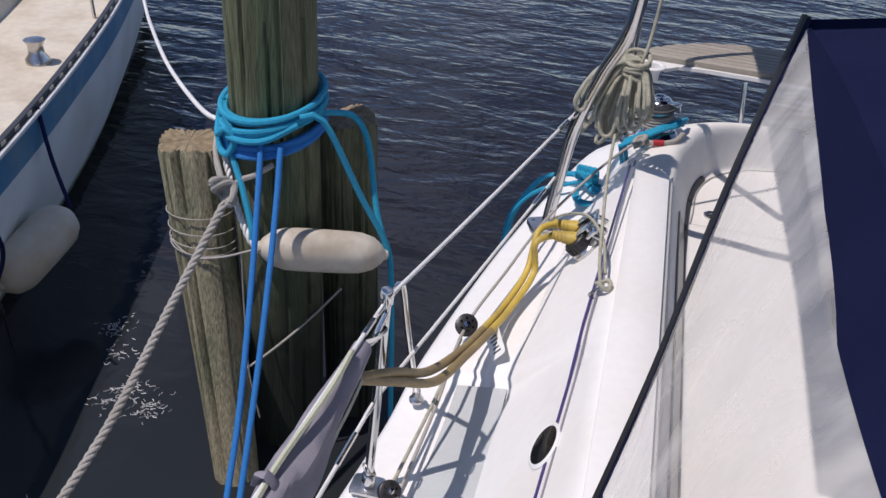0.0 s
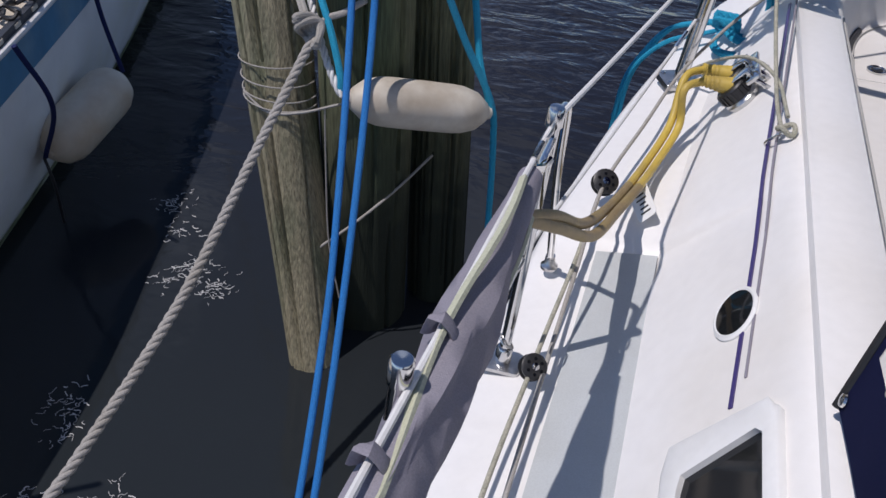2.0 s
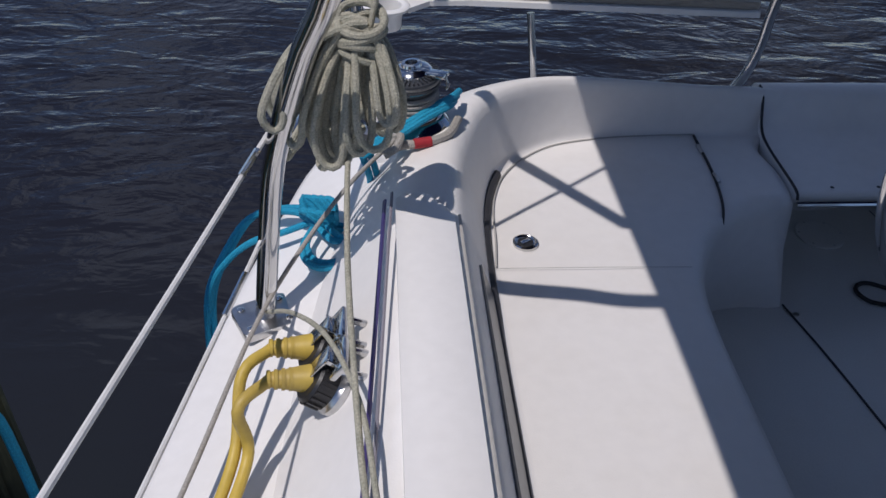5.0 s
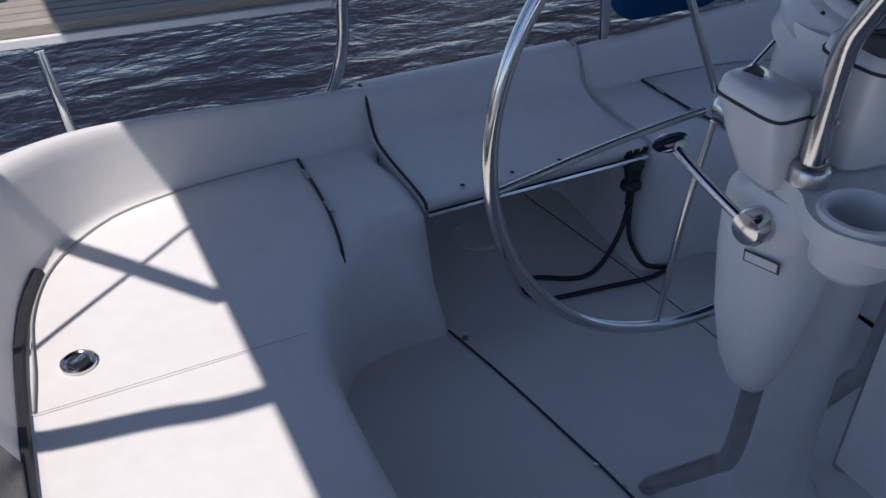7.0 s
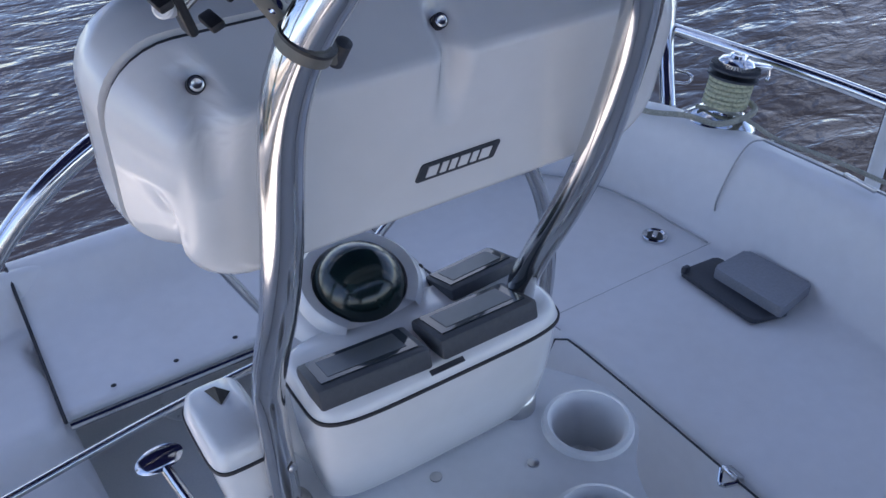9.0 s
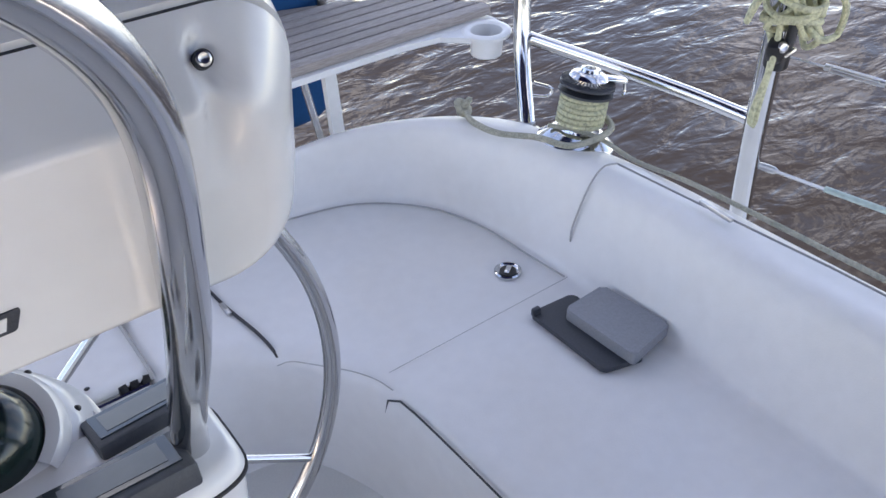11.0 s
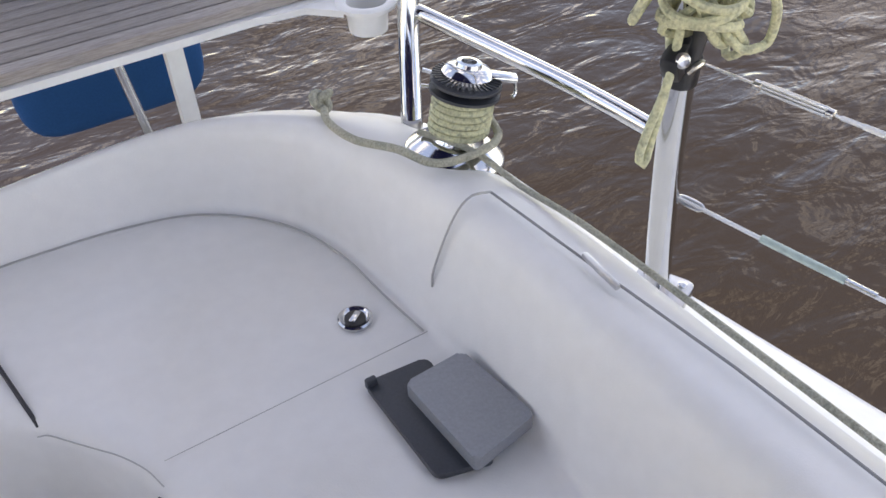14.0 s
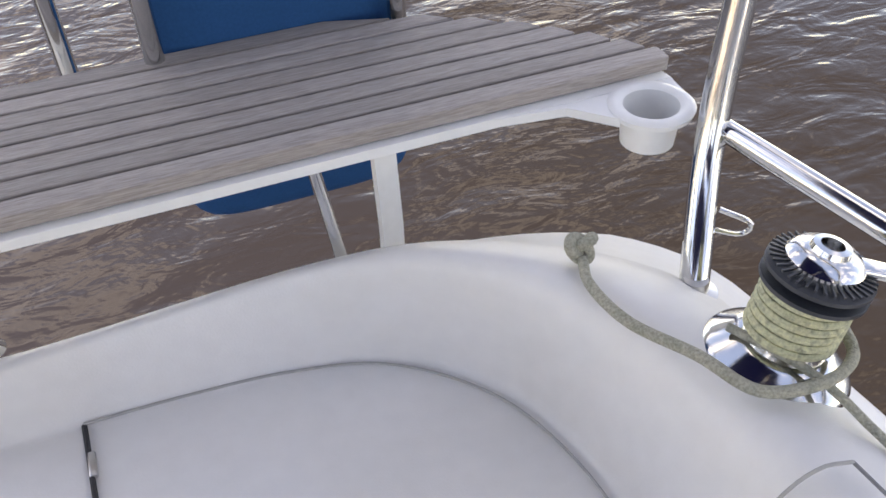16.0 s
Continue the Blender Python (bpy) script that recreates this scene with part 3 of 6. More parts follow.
def stanchion(foot, top, loop=None, label="", r=0.0125):
    foot, top = Vector(foot), Vector(top)
    st = thing("stanchion", label, "stanchion", "lifeline stanchions")
    bm = BM()
    prism(bm, rounded([(-0.045, -0.035), (0.045, -0.035), (0.045, 0.035), (-0.045, 0.035)], 0.012), -0.004, 0.006, 0.003, Matrix.Translation(foot))
    part("base_plate", bm, STEEL, st)
    bm = BM()
    lathe(bm, [(0.019, 0.0), (0.019, 0.045), (0.016, 0.05)], 20, foot, top - foot)
    part("socket", bm, CHROME, st)
    bm = BM()
    tube(bm, [foot, top], r, 16)
    part("post", bm, CHROME, st)
    bm = BM()
    lathe(bm, [(r + 0.004, -0.035), (r + 0.004, -0.002), (r + 0.001, 0.003), (0.004, 0.004)], 20, top, top - foot)
    part("cap", bm, CHROME, st)
    bm = BM()
    d = (top - foot).normalized()
    tube(bm, [foot + d * 0.05 + Vector((0.017, 0, 0)), foot + d * 0.07 + Vector((0.0, -0.019, 0)), foot + d * 0.08 + Vector((-0.018, 0, 0)), foot + d * 0.06 + Vector((0, 0.02, 0)), foot + d * 0.05 + Vector((0.017, 0, 0))], 0.003, 6)
    part("seizing_wire", bm, STEEL, st)
    if loop:
        bm = BM()
        L = Vector(loop)
        t2 = foot.lerp(top, 0.95)
        tube(bm, [t2, t2 + Vector((0.005, 0.06, 0.0)), t2 + Vector((0.01, 0.10, -0.02)), L.lerp(t2, 0.6) + Vector((0.0, 0.07, 0)), L + Vector((0, 0, 0.02))], 0.009, 12, 30)
        part("brace", bm, CHROME, st)
        bm = BM()
        lathe(bm, [(0.022, -0.003), (0.022, 0.004), (0.014, 0.012), (0.012, 0.035)], 20, L)
        part("brace_foot", bm, STEEL, st)
    return st


stanchion((-1.945, -1.51, 0.145), (-1.905, -1.518, 0.80), (-1.905, -1.17, 0.175), "chrome gate stanchion with a tubular brace on the side deck")
stanchion((-2.03, -2.21, 0.115), (-1.965, -2.216, 0.81), None, "chrome lifeline stanchion behind the folded canvas")
stanchion((-2.12, -3.7, 0.12), (-2.05, -3.72, 0.81), None, "chrome lifeline stanchion on the forward side deck")

# ---- stainless arch and awning ----
ARCH = [(-1.67, -0.164, 0.265), (-1.632, -0.135, 0.60), (-1.593, -0.19, 0.775), (-1.543, -0.25, 0.94), (-1.475, -0.36, 1.15), (-1.45, -0.49, 1.55), (-1.44, -0.615, 1.94), (-1.10, -0.62, 2.01), (0, -0.45, 2.06), (1.10, -0.26, 1.97), (1.28, -0.28, 1.8), (1.385, -0.33, 1.4), (1.440, -0.30, 0.95), (1.515, -0.25, 0.60), (1.59, -0.21, 0.27)]
arch = thing("cockpit_arch", "polished stainless steel arch standing over the cockpit", "arch")
bm = BM()
tube(bm, ARCH, 0.023, 20, 120)
part("hoop", bm, CHROME, arch)
for f in (ARCH[0], ARCH[-1]):
    bm = BM()
    prism(bm, rounded([(-0.065, -0.055), (0.065, -0.055), (0.065, 0.055), (-0.065, 0.055)], 0.015), -0.012, 0.008, 0.003, Matrix.Translation(f) @ pose(0, 0, 0, 0, 0, 25))
    base = part("base_plate", bm, STEEL, arch, "dull stainless base plate")
    for dx, dy in ((-0.045, -0.035), (0.045, -0.035), (0.045, 0.035), (-0.045, 0.035)):
        bm = BM()
        lathe(bm, [(0.009, 0.0), (0.009, 0.004), (0.004, 0.007)], 12, Matrix.Translation(f) @ pose(0, 0, 0, 0, 0, 25) @ Vector((dx, dy, 0.007)))
        part("bolt", bm, CHROME, base)
bimini = thing("awning", "dark blue canvas awning stretched over the cockpit arch", "awning")
bm = BM()
AX0, AX1, AY0, AY1 = -1.42, 1.45, -1.75, 0.72
rows = []
for i in range(25):
    x = AX0 + (AX1 - AX0) * i / 24
    rows.append([Vector((x, y, 2.085 - 0.09 * (x / 1.4) ** 4 - 0.05 * (x / 1.4) ** 2 - 0.05 * ((y + 0.4) / 1.1) ** 2 + 0.006 * math.sin(9 * x + 5 * y))) for y in np.linspace(AY0, AY1, 20)])
grid(bm, rows)
r = bmesh.ops.solidify(bm, geom=bm.faces[:], thickness=0.004)
part("canvas", bm, NAVY, bimini)
for y in (AY0 + 0.03, AY1 - 0.03):
    bm = BM()
    tube(bm, [(AX0, y, 1.86), (-0.9, y, 1.98), (0, y, 2.02), (0.9, y, 1.98), (AX1, y, 1.86)], 0.0125, 12, 30)
    part("bow_tube", bm, CHROME, bimini)
# unseen strut, added so that its shadow bar falls across the starboard bench
for pts in ([(-1.46, 0.15, 1.36), (-1.455, -0.10, 1.69), (-1.45, -0.34, 2.0)],):
    bm = BM()
    tube(bm, pts, 0.02, 12, 40)
    part("strut", bm, CHROME, bimini)

# ---- spray hood ----
hood = thing("spray_hood", "navy canvas spray hood with a clear vinyl side window", "spray hood")


def hood_at(u, v):
    """u from the aft edge forward, v from the bottom up."""
    a0, a1 = Vector((-1.39, -1.886, 0.605)), Vector((-1.2, -1.62, 1.56))
    f0, f1 = Vector((-1.33, -3.9, 0.66)), Vector((-1.0, -3.5, 1.42))
    p = a0.lerp(a1, v).lerp(f0.lerp(f1, v), u)
    return p + Vector((-0.05 * math.sin(math.pi * v) * min(1, 3 * u), 0, 0)) + Vector((0.006 * math.sin(14 * u + 6 * v), 0, 0))


def hood_strip(name, u0, u1, v0, v1, mat, nu=20, nv=20, label="", thick=0.004):
    bm = BM()
    rows = [[hood_at(u0(v) + (u1(v) - u0(v)) * i / nu, v) for i in range(nu + 1)] for v in np.linspace(v0, v1, nv + 1)]
    grid(bm, rows)
    if thick:
        bmesh.ops.solidify(bm, geom=bm.faces[:], thickness=thick)
    return part(name, bm, mat, hood, label)


def win_top(v):
    """The forward limit of the clear window: it runs up to a point beside the aft edge."""
    f = win_fwd(v)
    return f if v < 0.86 else max(0.02, min(f, 0.32 * (1 - min(1, (v - 0.86) / 0.125) ** 0.77)))


win_aft = lambda v: 0.016
win_fwd = lambda v: 0.62 + 0.018 * math.sin(10 * v + 0.5) + 0.008 * math.sin(23 * v)
pane = hood_strip("clear_window", win_aft, win_top, 0.10, 0.985, VINYL, label="hazy creased clear vinyl window", thick=0)
pane.visible_shadow = False
hood_strip("aft_binding", lambda v: 0.0, lambda v: 0.018, 0.0, 1.0, NAVY, 2, 20)
hood_strip("lower_binding", lambda v: 0.0, lambda v: 1.0, 0.0, 0.105, NAVY, 20, 3)
hood_strip("side_canvas", win_fwd, lambda v: 1.0, 0.10, 0.995, NAVY)
hood_strip("upper_canvas", win_top, win_fwd, 0.862, 0.995, NAVY, 20, 14)
bm = BM()
rows = []
for i in range(21):
    u = i / 20
    e = hood_at(u, 0.99)
    rows.append([Vector((e.x - 2 * e.x * w, e.y, e.z + 0.10 * math.sin(math.pi * min(1, 2.4 * w) / 2) * (1 if w < 0.42 else math.sin(math.pi * min(1, 2.4 * (1 - w)) / 2)))) for w in np.linspace(0, 1, 24)])
grid(bm, rows)
bmesh.ops.solidify(bm, geom=bm.faces[:], thickness=0.004)
part("roof_canvas", bm, NAVY, hood)
bm = BM()
lathe(bm, [(0.011, 0), (0.010, 0.004), (0.003, 0.006)], 16, hood_at(0.012, 0.02) + Vector((-0.004, 0, 0)), (-1, 0, 0.2))
part("snap_fastener", bm, CHROME, hood)
bm = BM()
tube(bm, [hood_at(0.004, 0) + Vector((0, 0, -0.005)), hood_at(0.004, 0.35), hood_at(0.004, 0.7), hood_at(0.004, 1.0)], 0.008, 8, 24)
part("edge_piping", bm, BLACK, hood, "black edge piping")


# ---- wires and ropes ----
def twisted(bm, pts, r, strands=3, pitch=0.09, n=6, steps=160):
    C = spline(pts, steps)
    L = [0]
    for a, b in zip(C, C[1:]):
        L.append(L[-1] + (b - a).length)
    side = None
    frames = []
    for i, c in enumerate(C):
        d = (C[min(i + 1, steps)] - C[max(i - 1, 0)]).normalized()
        side = d.orthogonal().normalized() if side is None else (side - d * side.dot(d)).normalized()
        frames.append((c, side, d.cross(side)))
    for k in range(strands):
        path = []
        for (c, s, u), l in zip(frames, L):
            a = 2 * math.pi * (l / pitch + k / strands)
            path.append(c + r * 0.52 * (math.cos(a) * s + math.sin(a) * u))
        tube(bm, path, r * 0.52, n, 0)
    return bm


def sag(a, b, drop, n=6):
    a, b = Vector(a), Vector(b)
    return [a.lerp(b, i / n) + Vector((0, 0, -4 * drop * (i / n) * (1 - i / n))) for i in range(n + 1)]


def rope(name, label, pts, r, mat, steps=None, twist=False, group=""):
    bm = BM()
    if twist:
        twisted(bm, pts, r, steps=steps or 160)
    else:
        tube(bm, pts, r, 8, steps)
    return tag1(finish(name, bm, mat, angle=80), label, "rope", group)


SLEEVE = material("greenish_clear_sleeve", (0.42, 0.52, 0.47), 0.25, grain=0.2, grain_scale=60)


def lifeline(a, b, label, fit_at=0.0, drop=0.004, r=0.0055, sleeve=False, open_body=False):
    a, b = Vector(a), Vector(b)
    ln = thing("lifeline", label, "lifeline", "guard wires")
    d = (b - a).normalized()
    bm = BM()
    tube(bm, sag(a, b - d * 0.24 if open_body else b, drop), r, 8, 24)
    part("wire", bm, ROPE_WHITE, ln)
    if open_body:
        # bare rod, open turnbuckle body, swage and coated wire
        bm = BM()
        tube(bm, [b - d * 0.26, b - d * 0.235, b - d * 0.21], r * 0.8, 8, 3)
        tube(bm, [b - d * 0.215, b], 0.0022, 8, 2)
        part("rod", bm, STEEL, ln)
        side = d.cross(Vector((0, 0, 1))).normalized()
        up = side.cross(d).normalized()
        for s in (-1, 1):
            bm = BM()
            tube(bm, [b - d * 0.196 + up * 0.004 * s, b - d * 0.19 + up * 0.0055 * s, b - d * 0.10 + up * 0.0055 * s, b - d * 0.094 + up * 0.004 * s], 0.0027, 8, 10)
            part("turnbuckle_bar", bm, STEEL, ln)
        for q in (0.094, 0.196):
            bm = BM()
            lathe(bm, [(0.0035, -0.007), (0.0068, -0.005), (0.0068, 0.005), (0.0035, 0.007)], 12, b - d * q, d)
            part("turnbuckle_end", bm, STEEL, ln)
    elif fit_at:
        bm = BM()
        tube(bm, [b - d * fit_at, b - d * fit_at * 0.5], r * 1.3, 8, 2)
        tube(bm, [b - d * fit_at * 0.5, b - d * 0.02], r * 0.7, 8, 2)
        part("turnbuckle", bm, CHROME, ln)
        if sleeve:
            bm = BM()
            tube(bm, [b - d * fit_at * 0.86, b - d * fit_at * 0.45], r * 1.9, 10, 3)
            part("sleeve", bm, SLEEVE, ln, "clear greenish plastic sleeve over the turnbuckle")
        bm = BM()
        o = d.orthogonal().normalized() * (0.009 if r > 0.005 else 0.0055)
        tube(bm, [b - d * 0.05, b - d * 0.04 + o, b - d * 0.01 + o, b, b - d * 0.01 - o, b - d * 0.04 - o, b - d * 0.05], 0.0028, 6)
        part("shackle", bm, STEEL, ln)
    return ln


lifeline((-1.905, -1.515, 0.775), (-1.625, -0.105, 0.715), "white coated upper lifeline running to the arch", 0.2)
lifeline((-1.93, -1.51, 0.46), (-1.660, -0.135, 0.468), "white coated lower lifeline running to the arch", 0.26)
lifeline((-2.09, -3.72, 0.43), (-1.93, -1.53, 0.46), "white coated lower lifeline beside the side deck", 0.22)
lifeline((-2.05, -3.72, 0.79), (-1.91, -1.53, 0.765), "white coated upper lifeline under a canvas cover", 0.12)
lifeline((2.08, -2.6, 0.49), (1.566, -0.238, 0.535), "white coated lower lifeline on the far side deck", 0.34, r=0.0036, sleeve=True)
lifeline((2.10, -2.6, 0.735), (1.505, -0.275, 0.824), "white coated upper lifeline with an open steel turnbuckle", r=0.0042, open_body=True)

# canvas roll laced along the upper lifeline
roll = thing("lifeline_canvas", "folded grey canvas with lime webbing along the lifeline", "canvas cover")
bm = BM()
rows = []
rnd = random.Random(5)
nR = 46
for i in range(nR):
    f = i / (nR - 1)
    y = -1.66 - 1.9 * f
    top = Vector((-1.908 - 0.075 * f, y, 0.745 + 0.01 * f))
    h = (0.05 + 0.09 * min(1, f * 4)) * (1 + 0.10 * math.sin(17 * f) + 0.05 * math.sin(41 * f))
    w = 0.022 + 0.016 * min(1, f * 6)
    sec = []
    for k in range(16):
        a = 2 * math.pi * k / 16
        dz = -h / 2 + h / 2 * math.cos(a)
        fold = 0.012 * math.sin(5 * a + 23 * f) * min(1, f * 5)
        sec.append(top + Vector((w * math.sin(a) + fold - 0.01, rnd.uniform(-0.003, 0.003), dz + 0.015)))
    rows.append(sec)
vs = grid(bm, rows, close_v=True)
bm.faces.new(vs[0])
part("canvas", bm, GREY_CANVAS, roll, angle=70)
for dx, dz, wv in ((0.006, -0.006, 0.012), (0.026, -0.09, 0.012)):
    bm = BM()
    pts = [Vector((-1.925 - 0.075 * f + dx + 0.008 * math.sin(21 * f), -1.72 - 1.8 * f, 0.775 + dz + 0.012 * math.sin(13 * f + dx * 50))) for f in np.linspace(0, 1, 40)]
    ribbon(bm, pts, wv, 0.006, (-0.6, 0, 0.8))
    part("webbing", bm, LIME, roll, "faded lime green webbing strap")
for y, x in ((-2.10, -1.95), (-2.33, -1.965)):
    bm = BM()
    tube(bm, [(x - 0.016, y, 0.755), (x - 0.002, y - 0.005, 0.792), (x + 0.022, y, 0.75), (x + 0.032, y + 0.01, 0.62)], 0.013, 8, 14, flat=0.4)
    part("tie", bm, GREY_CANVAS, roll)
bm = BM()
tube(bm, [(-1.905, -1.525, 0.74), (-1.915, -1.56, 0.71), (-1.91, -1.60, 0.715), (-1.92, -1.66, 0.745)], 0.017, 8, 12, flat=0.4)
tube(bm, [(-1.905, -1.53, 0.70), (-1.915, -1.57, 0.70), (-1.92, -1.63, 0.72)], 0.01, 8, 8)
part("pelican_hook", bm, CHROME, roll, "stainless pelican hook")

# mooring lines
rope("mooring_rope", "grey three-strand mooring rope tied to the short pile", [(-2.80, -0.52, 0.38), (-2.85, -0.91, 0.13), (-2.89, -1.30, -0.10), (-2.93, -1.69, -0.24), (-2.969, -2.081, -0.346), (-3.0, -2.5, -0.50), (-3.03, -3.1, -1.0)], 0.0155, ROPE_GREY, 380, True, "mooring lines")
for x0, x1, lift in ((-2.697, -0.012, 0.01), (-2.622, 0.030, -0.01)):
    rope("mooring_rope", "royal blue slack mooring line from the tall pile into the water", [(x0, -0.46, 0.56)] + [(-2.66 + 0.241 * q - 0.045 * q * q + x1 + (x0 + 2.66 - x1) * max(0, 1 - 1.6 * q), -0.46 - q, 0.55 - 1.259 * q + 0.2 * q * q + lift) for q in np.linspace(0.12, 1.8, 11)], 0.0115, ROPE_ROYAL, 90, False, "mooring lines")
rope("mooring_rope", "white slack line from the tall pile to the neighbouring boat", [(-2.89, -0.33, 0.56), (-3.08, -0.17, 0.52), (-3.57, 0.44, 0.42), (-4.05, 1.11, 0.35), (-4.39, 1.62, 0.29), (-4.97, 2.48, 0.32)], 0.010, ROPE_WHITE, 50, False, "mooring lines")
rope("lashing_wire", "thin grey cord slung slack between the piles", [(-2.952, -0.56, -0.616), (-2.83, -0.53, -0.49), (-2.694, -0.475, -0.367), (-2.58, -0.36, -0.27), (-2.487, -0.20, -0.189)], 0.005, ROPE_GREY, 40)
bm = BM()
for k, z in enumerate((0.175, 0.115, 0.07, 0.045)):
    cx, cy = -3.08 - 0.19 * (z - 0.43), -0.27 + 0.26 * (z - 0.43)
    tube(bm, [(cx + 0.130 * math.cos(a), cy + 0.134 * math.sin(a), z - 0.018 * math.sin(a + 0.3 * k)) for a in np.linspace(0, 2 * math.pi, 24)], 0.0026, 6, 48)
tube(bm, [(-3.10, -0.47, 0.09), (-3.0, -0.50, 0.045), (-2.88, -0.49, 0.06), (-2.75, -0.46, 0.103), (-2.70, -0.45, 0.11)], 0.005, 6, 24)
tube(bm, [(-2.80, -0.47, 0.08), (-2.795, -0.49, -0.15), (-2.78, -0.52, -0.45), (-2.74, -0.53, -0.7)], 0.003, 6, 16)
tag1(finish("wire_lashing", bm, ROPE_GREY), "weathered cord wound round the short pile", "rope")
# knot of the grey rope
bm = BM()
for k in range(4):
    a0 = k * 0.8
    tube(bm, [Vector((-2.812, -0.53, 0.385)) + Vector((0.036 * math.cos(a + a0), 0.026 * math.sin(2 * a + a0) - 0.012, 0.04 * math.sin(a) + 0.006 * k)) for a in np.linspace(0, 2 * math.pi, 14)], 0.0115, 8, 40)
tube(bm, [(-2.80, -0.51, 0.39), (-2.77, -0.49, 0.42), (-2.731, -0.46, 0.43), (-2.66, -0.45, 0.48)], 0.011, 8, 14)
for dz in (0.0, 0.03):
    tube(bm, [(-2.83, -0.52, 0.40 + dz), (-2.90, -0.42, 0.44 + dz), (-2.94, -0.33, 0.46 + dz)], 0.010, 8, 10)
tag1(finish("rope_knot", bm, ROPE_GREY), "grey mooring rope knot at the short pile", "rope")
# blue turns round the pile
lash = thing("blue_rope_lashing", "bright blue rope wound many times round the tall pile", "rope", at=(TALL.x, TALL.y, 0.55))
rnd = random.Random(11)
for k in range(10):
    lo = k < 4
    z0 = 0.545 + 0.011 * k if lo else 0.565 + 0.013 * k
    tilt, turn = rnd.uniform(0.02, 0.055), rnd.uniform(-0.7, 0.5)
    rr = (0.175 if lo else 0.178) + rnd.uniform(-0.002, 0.016)
    bm = BM()
    tube(bm, [(TALL.x + rr * math.cos(a), TALL.y + rr * math.sin(a), z0 + tilt * math.sin(a + turn) + 0.03 * math.cos(a)) for a in np.linspace(0, 2 * math.pi, 28)], 0.0122, 8, 60)
    part("turn", bm, ROPE_ROYAL if lo else ROPE_BLUE, lash, "deeper blue turn" if lo else "")
for pts in ([(-2.86, -0.40, 0.60), (-2.822, -0.445, 0.50), (-2.755, -0.51, 0.389), (-2.706, -0.56, 0.271), (-2.70, -0.57, 0.22)],
            [(-2.56, -0.42, 0.67), (-2.483, -0.39, 0.655), (-2.363, -0.33, 0.348), (-2.269, -0.29, 0.13), (-2.245, -0.29, -0.02), (-2.23, -0.30, -0.4), (-2.22, -0.30, -1.0)],
            [(-2.57, -0.36, 0.66), (-2.50, -0.22, 0.62), (-2.44, -0.165, 0.585), (-2.386, -0.17, 0.484), (-2.33, -0.23, 0.239), (-2.275, -0.28, 0.12)],
            [(-2.90, -0.33, 0.66), (-2.905, -0.37, 0.58), (-2.88, -0.42, 0.50), (-2.83, -0.46, 0.50), (-2.80, -0.46, 0.57), (-2.84, -0.44, 0.64)],
            [(-2.91, -0.35, 0.60), (-2.88, -0.43, 0.56), (-2.83, -0.46, 0.60), (-2.80, -0.455, 0.54), (-2.85, -0.44, 0.49), (-2.90, -0.39, 0.53)],
            [(-2.88, -0.40, 0.57), (-2.80, -0.47, 0.57), (-2.68, -0.48, 0.585), (-2.57, -0.42, 0.64)]):
    bm = BM()
    tube(bm, pts, 0.0122, 8, 40)
    part("loose_fall", bm, ROPE_BLUE, lash)


def fender(a, b, r, label, mat=FENDER):
    a, b = Vector(a), Vector(b)
    fe = thing("fender", label, "fender")
    L = (b - a).length
    bm = BM()
    lathe(bm, [(0.02, 0), (r * 0.45, 0.012), (r * 0.8, 0.05), (r * 0.97, 0.10), (r, 0.14), (r * 1.01, L / 2), (r, L - 0.14), (r * 0.97, L - 0.10), (r * 0.8, L - 0.05), (r * 0.45, L - 0.012), (0.02, L)], 32, a, b - a)
    part("body", bm, mat, fe)
    for p, d in ((a, a - b), (b, b - a)):
        d = d.normalized()
        bm = BM()
        lathe(bm, [(0.026, -0.012), (0.022, 0.01), (0.010, 0.018)], 16, p, d)
        part("eye", bm, mat, fe)
    return fe


fender((-2.672, -0.575, 0.200), (-2.275, -0.30, 0.088), 0.082, "dirty white fender hung sideways before the piles")
rope("fender_line", "white braided line holding the pile fender", [(-2.875, -0.40, 0.49), (-2.83, -0.46, 0.40), (-2.775, -0.52, 0.314), (-2.72, -0.565, 0.235), (-2.69, -0.58, 0.205)], 0.013, ROPE_WHITE, 60, True)

# ---- neighbouring boat ----
yacht = thing("neighbour_boat", "old white sailboat with a faded blue sheer stripe", "boat")
SHEER = spline([(-3.70, -3.2, 0.02), (-3.86, -1.5, 0.0), (-4.12, -0.45, 0.0), (-4.50, 0.9, 0.02), (-5.05, 2.46, 0.05), (-6.0, 4.6, 0.15), (-7.0, 6.2, 0.3)], 60)


def yacht_side(f, out=0.0):
    return [p + Vector((-0.02 * (1 - f) - 0.42 * (f * f), 0.0, -f * 1.2 + 0.02)) + Vector((out, out * 0.3, 0)) for p in SHEER]


bm = BM()
grid(bm, [yacht_side(f) for f in np.linspace(0.03, 1.0, 14)])
part("hull_side", bm, HULL_WHITE, yacht, angle=60)
bm = BM()
grid(bm, [yacht_side(f, 0.004) for f in np.linspace(0.0, 0.16, 4)])
part("sheer_stripe", bm, HULL_BLUE, yacht, "faded blue sheer stripe", angle=60)
bm = BM()
grid(bm, [yacht_side(f, 0.003) for f in np.linspace(0.755, 0.86, 4)])
part("waterline_growth", bm, material("green_waterline_growth", (0.16, 0.19, 0.10), 0.8, grain=0.5, grain_scale=14, stain=(0.42, 0.45, 0.36), stain_scale=9, stain_amount=1.0, bump=0.4, bump_scale=80), yacht, "green growth along the waterline", angle=60)
bm = BM()
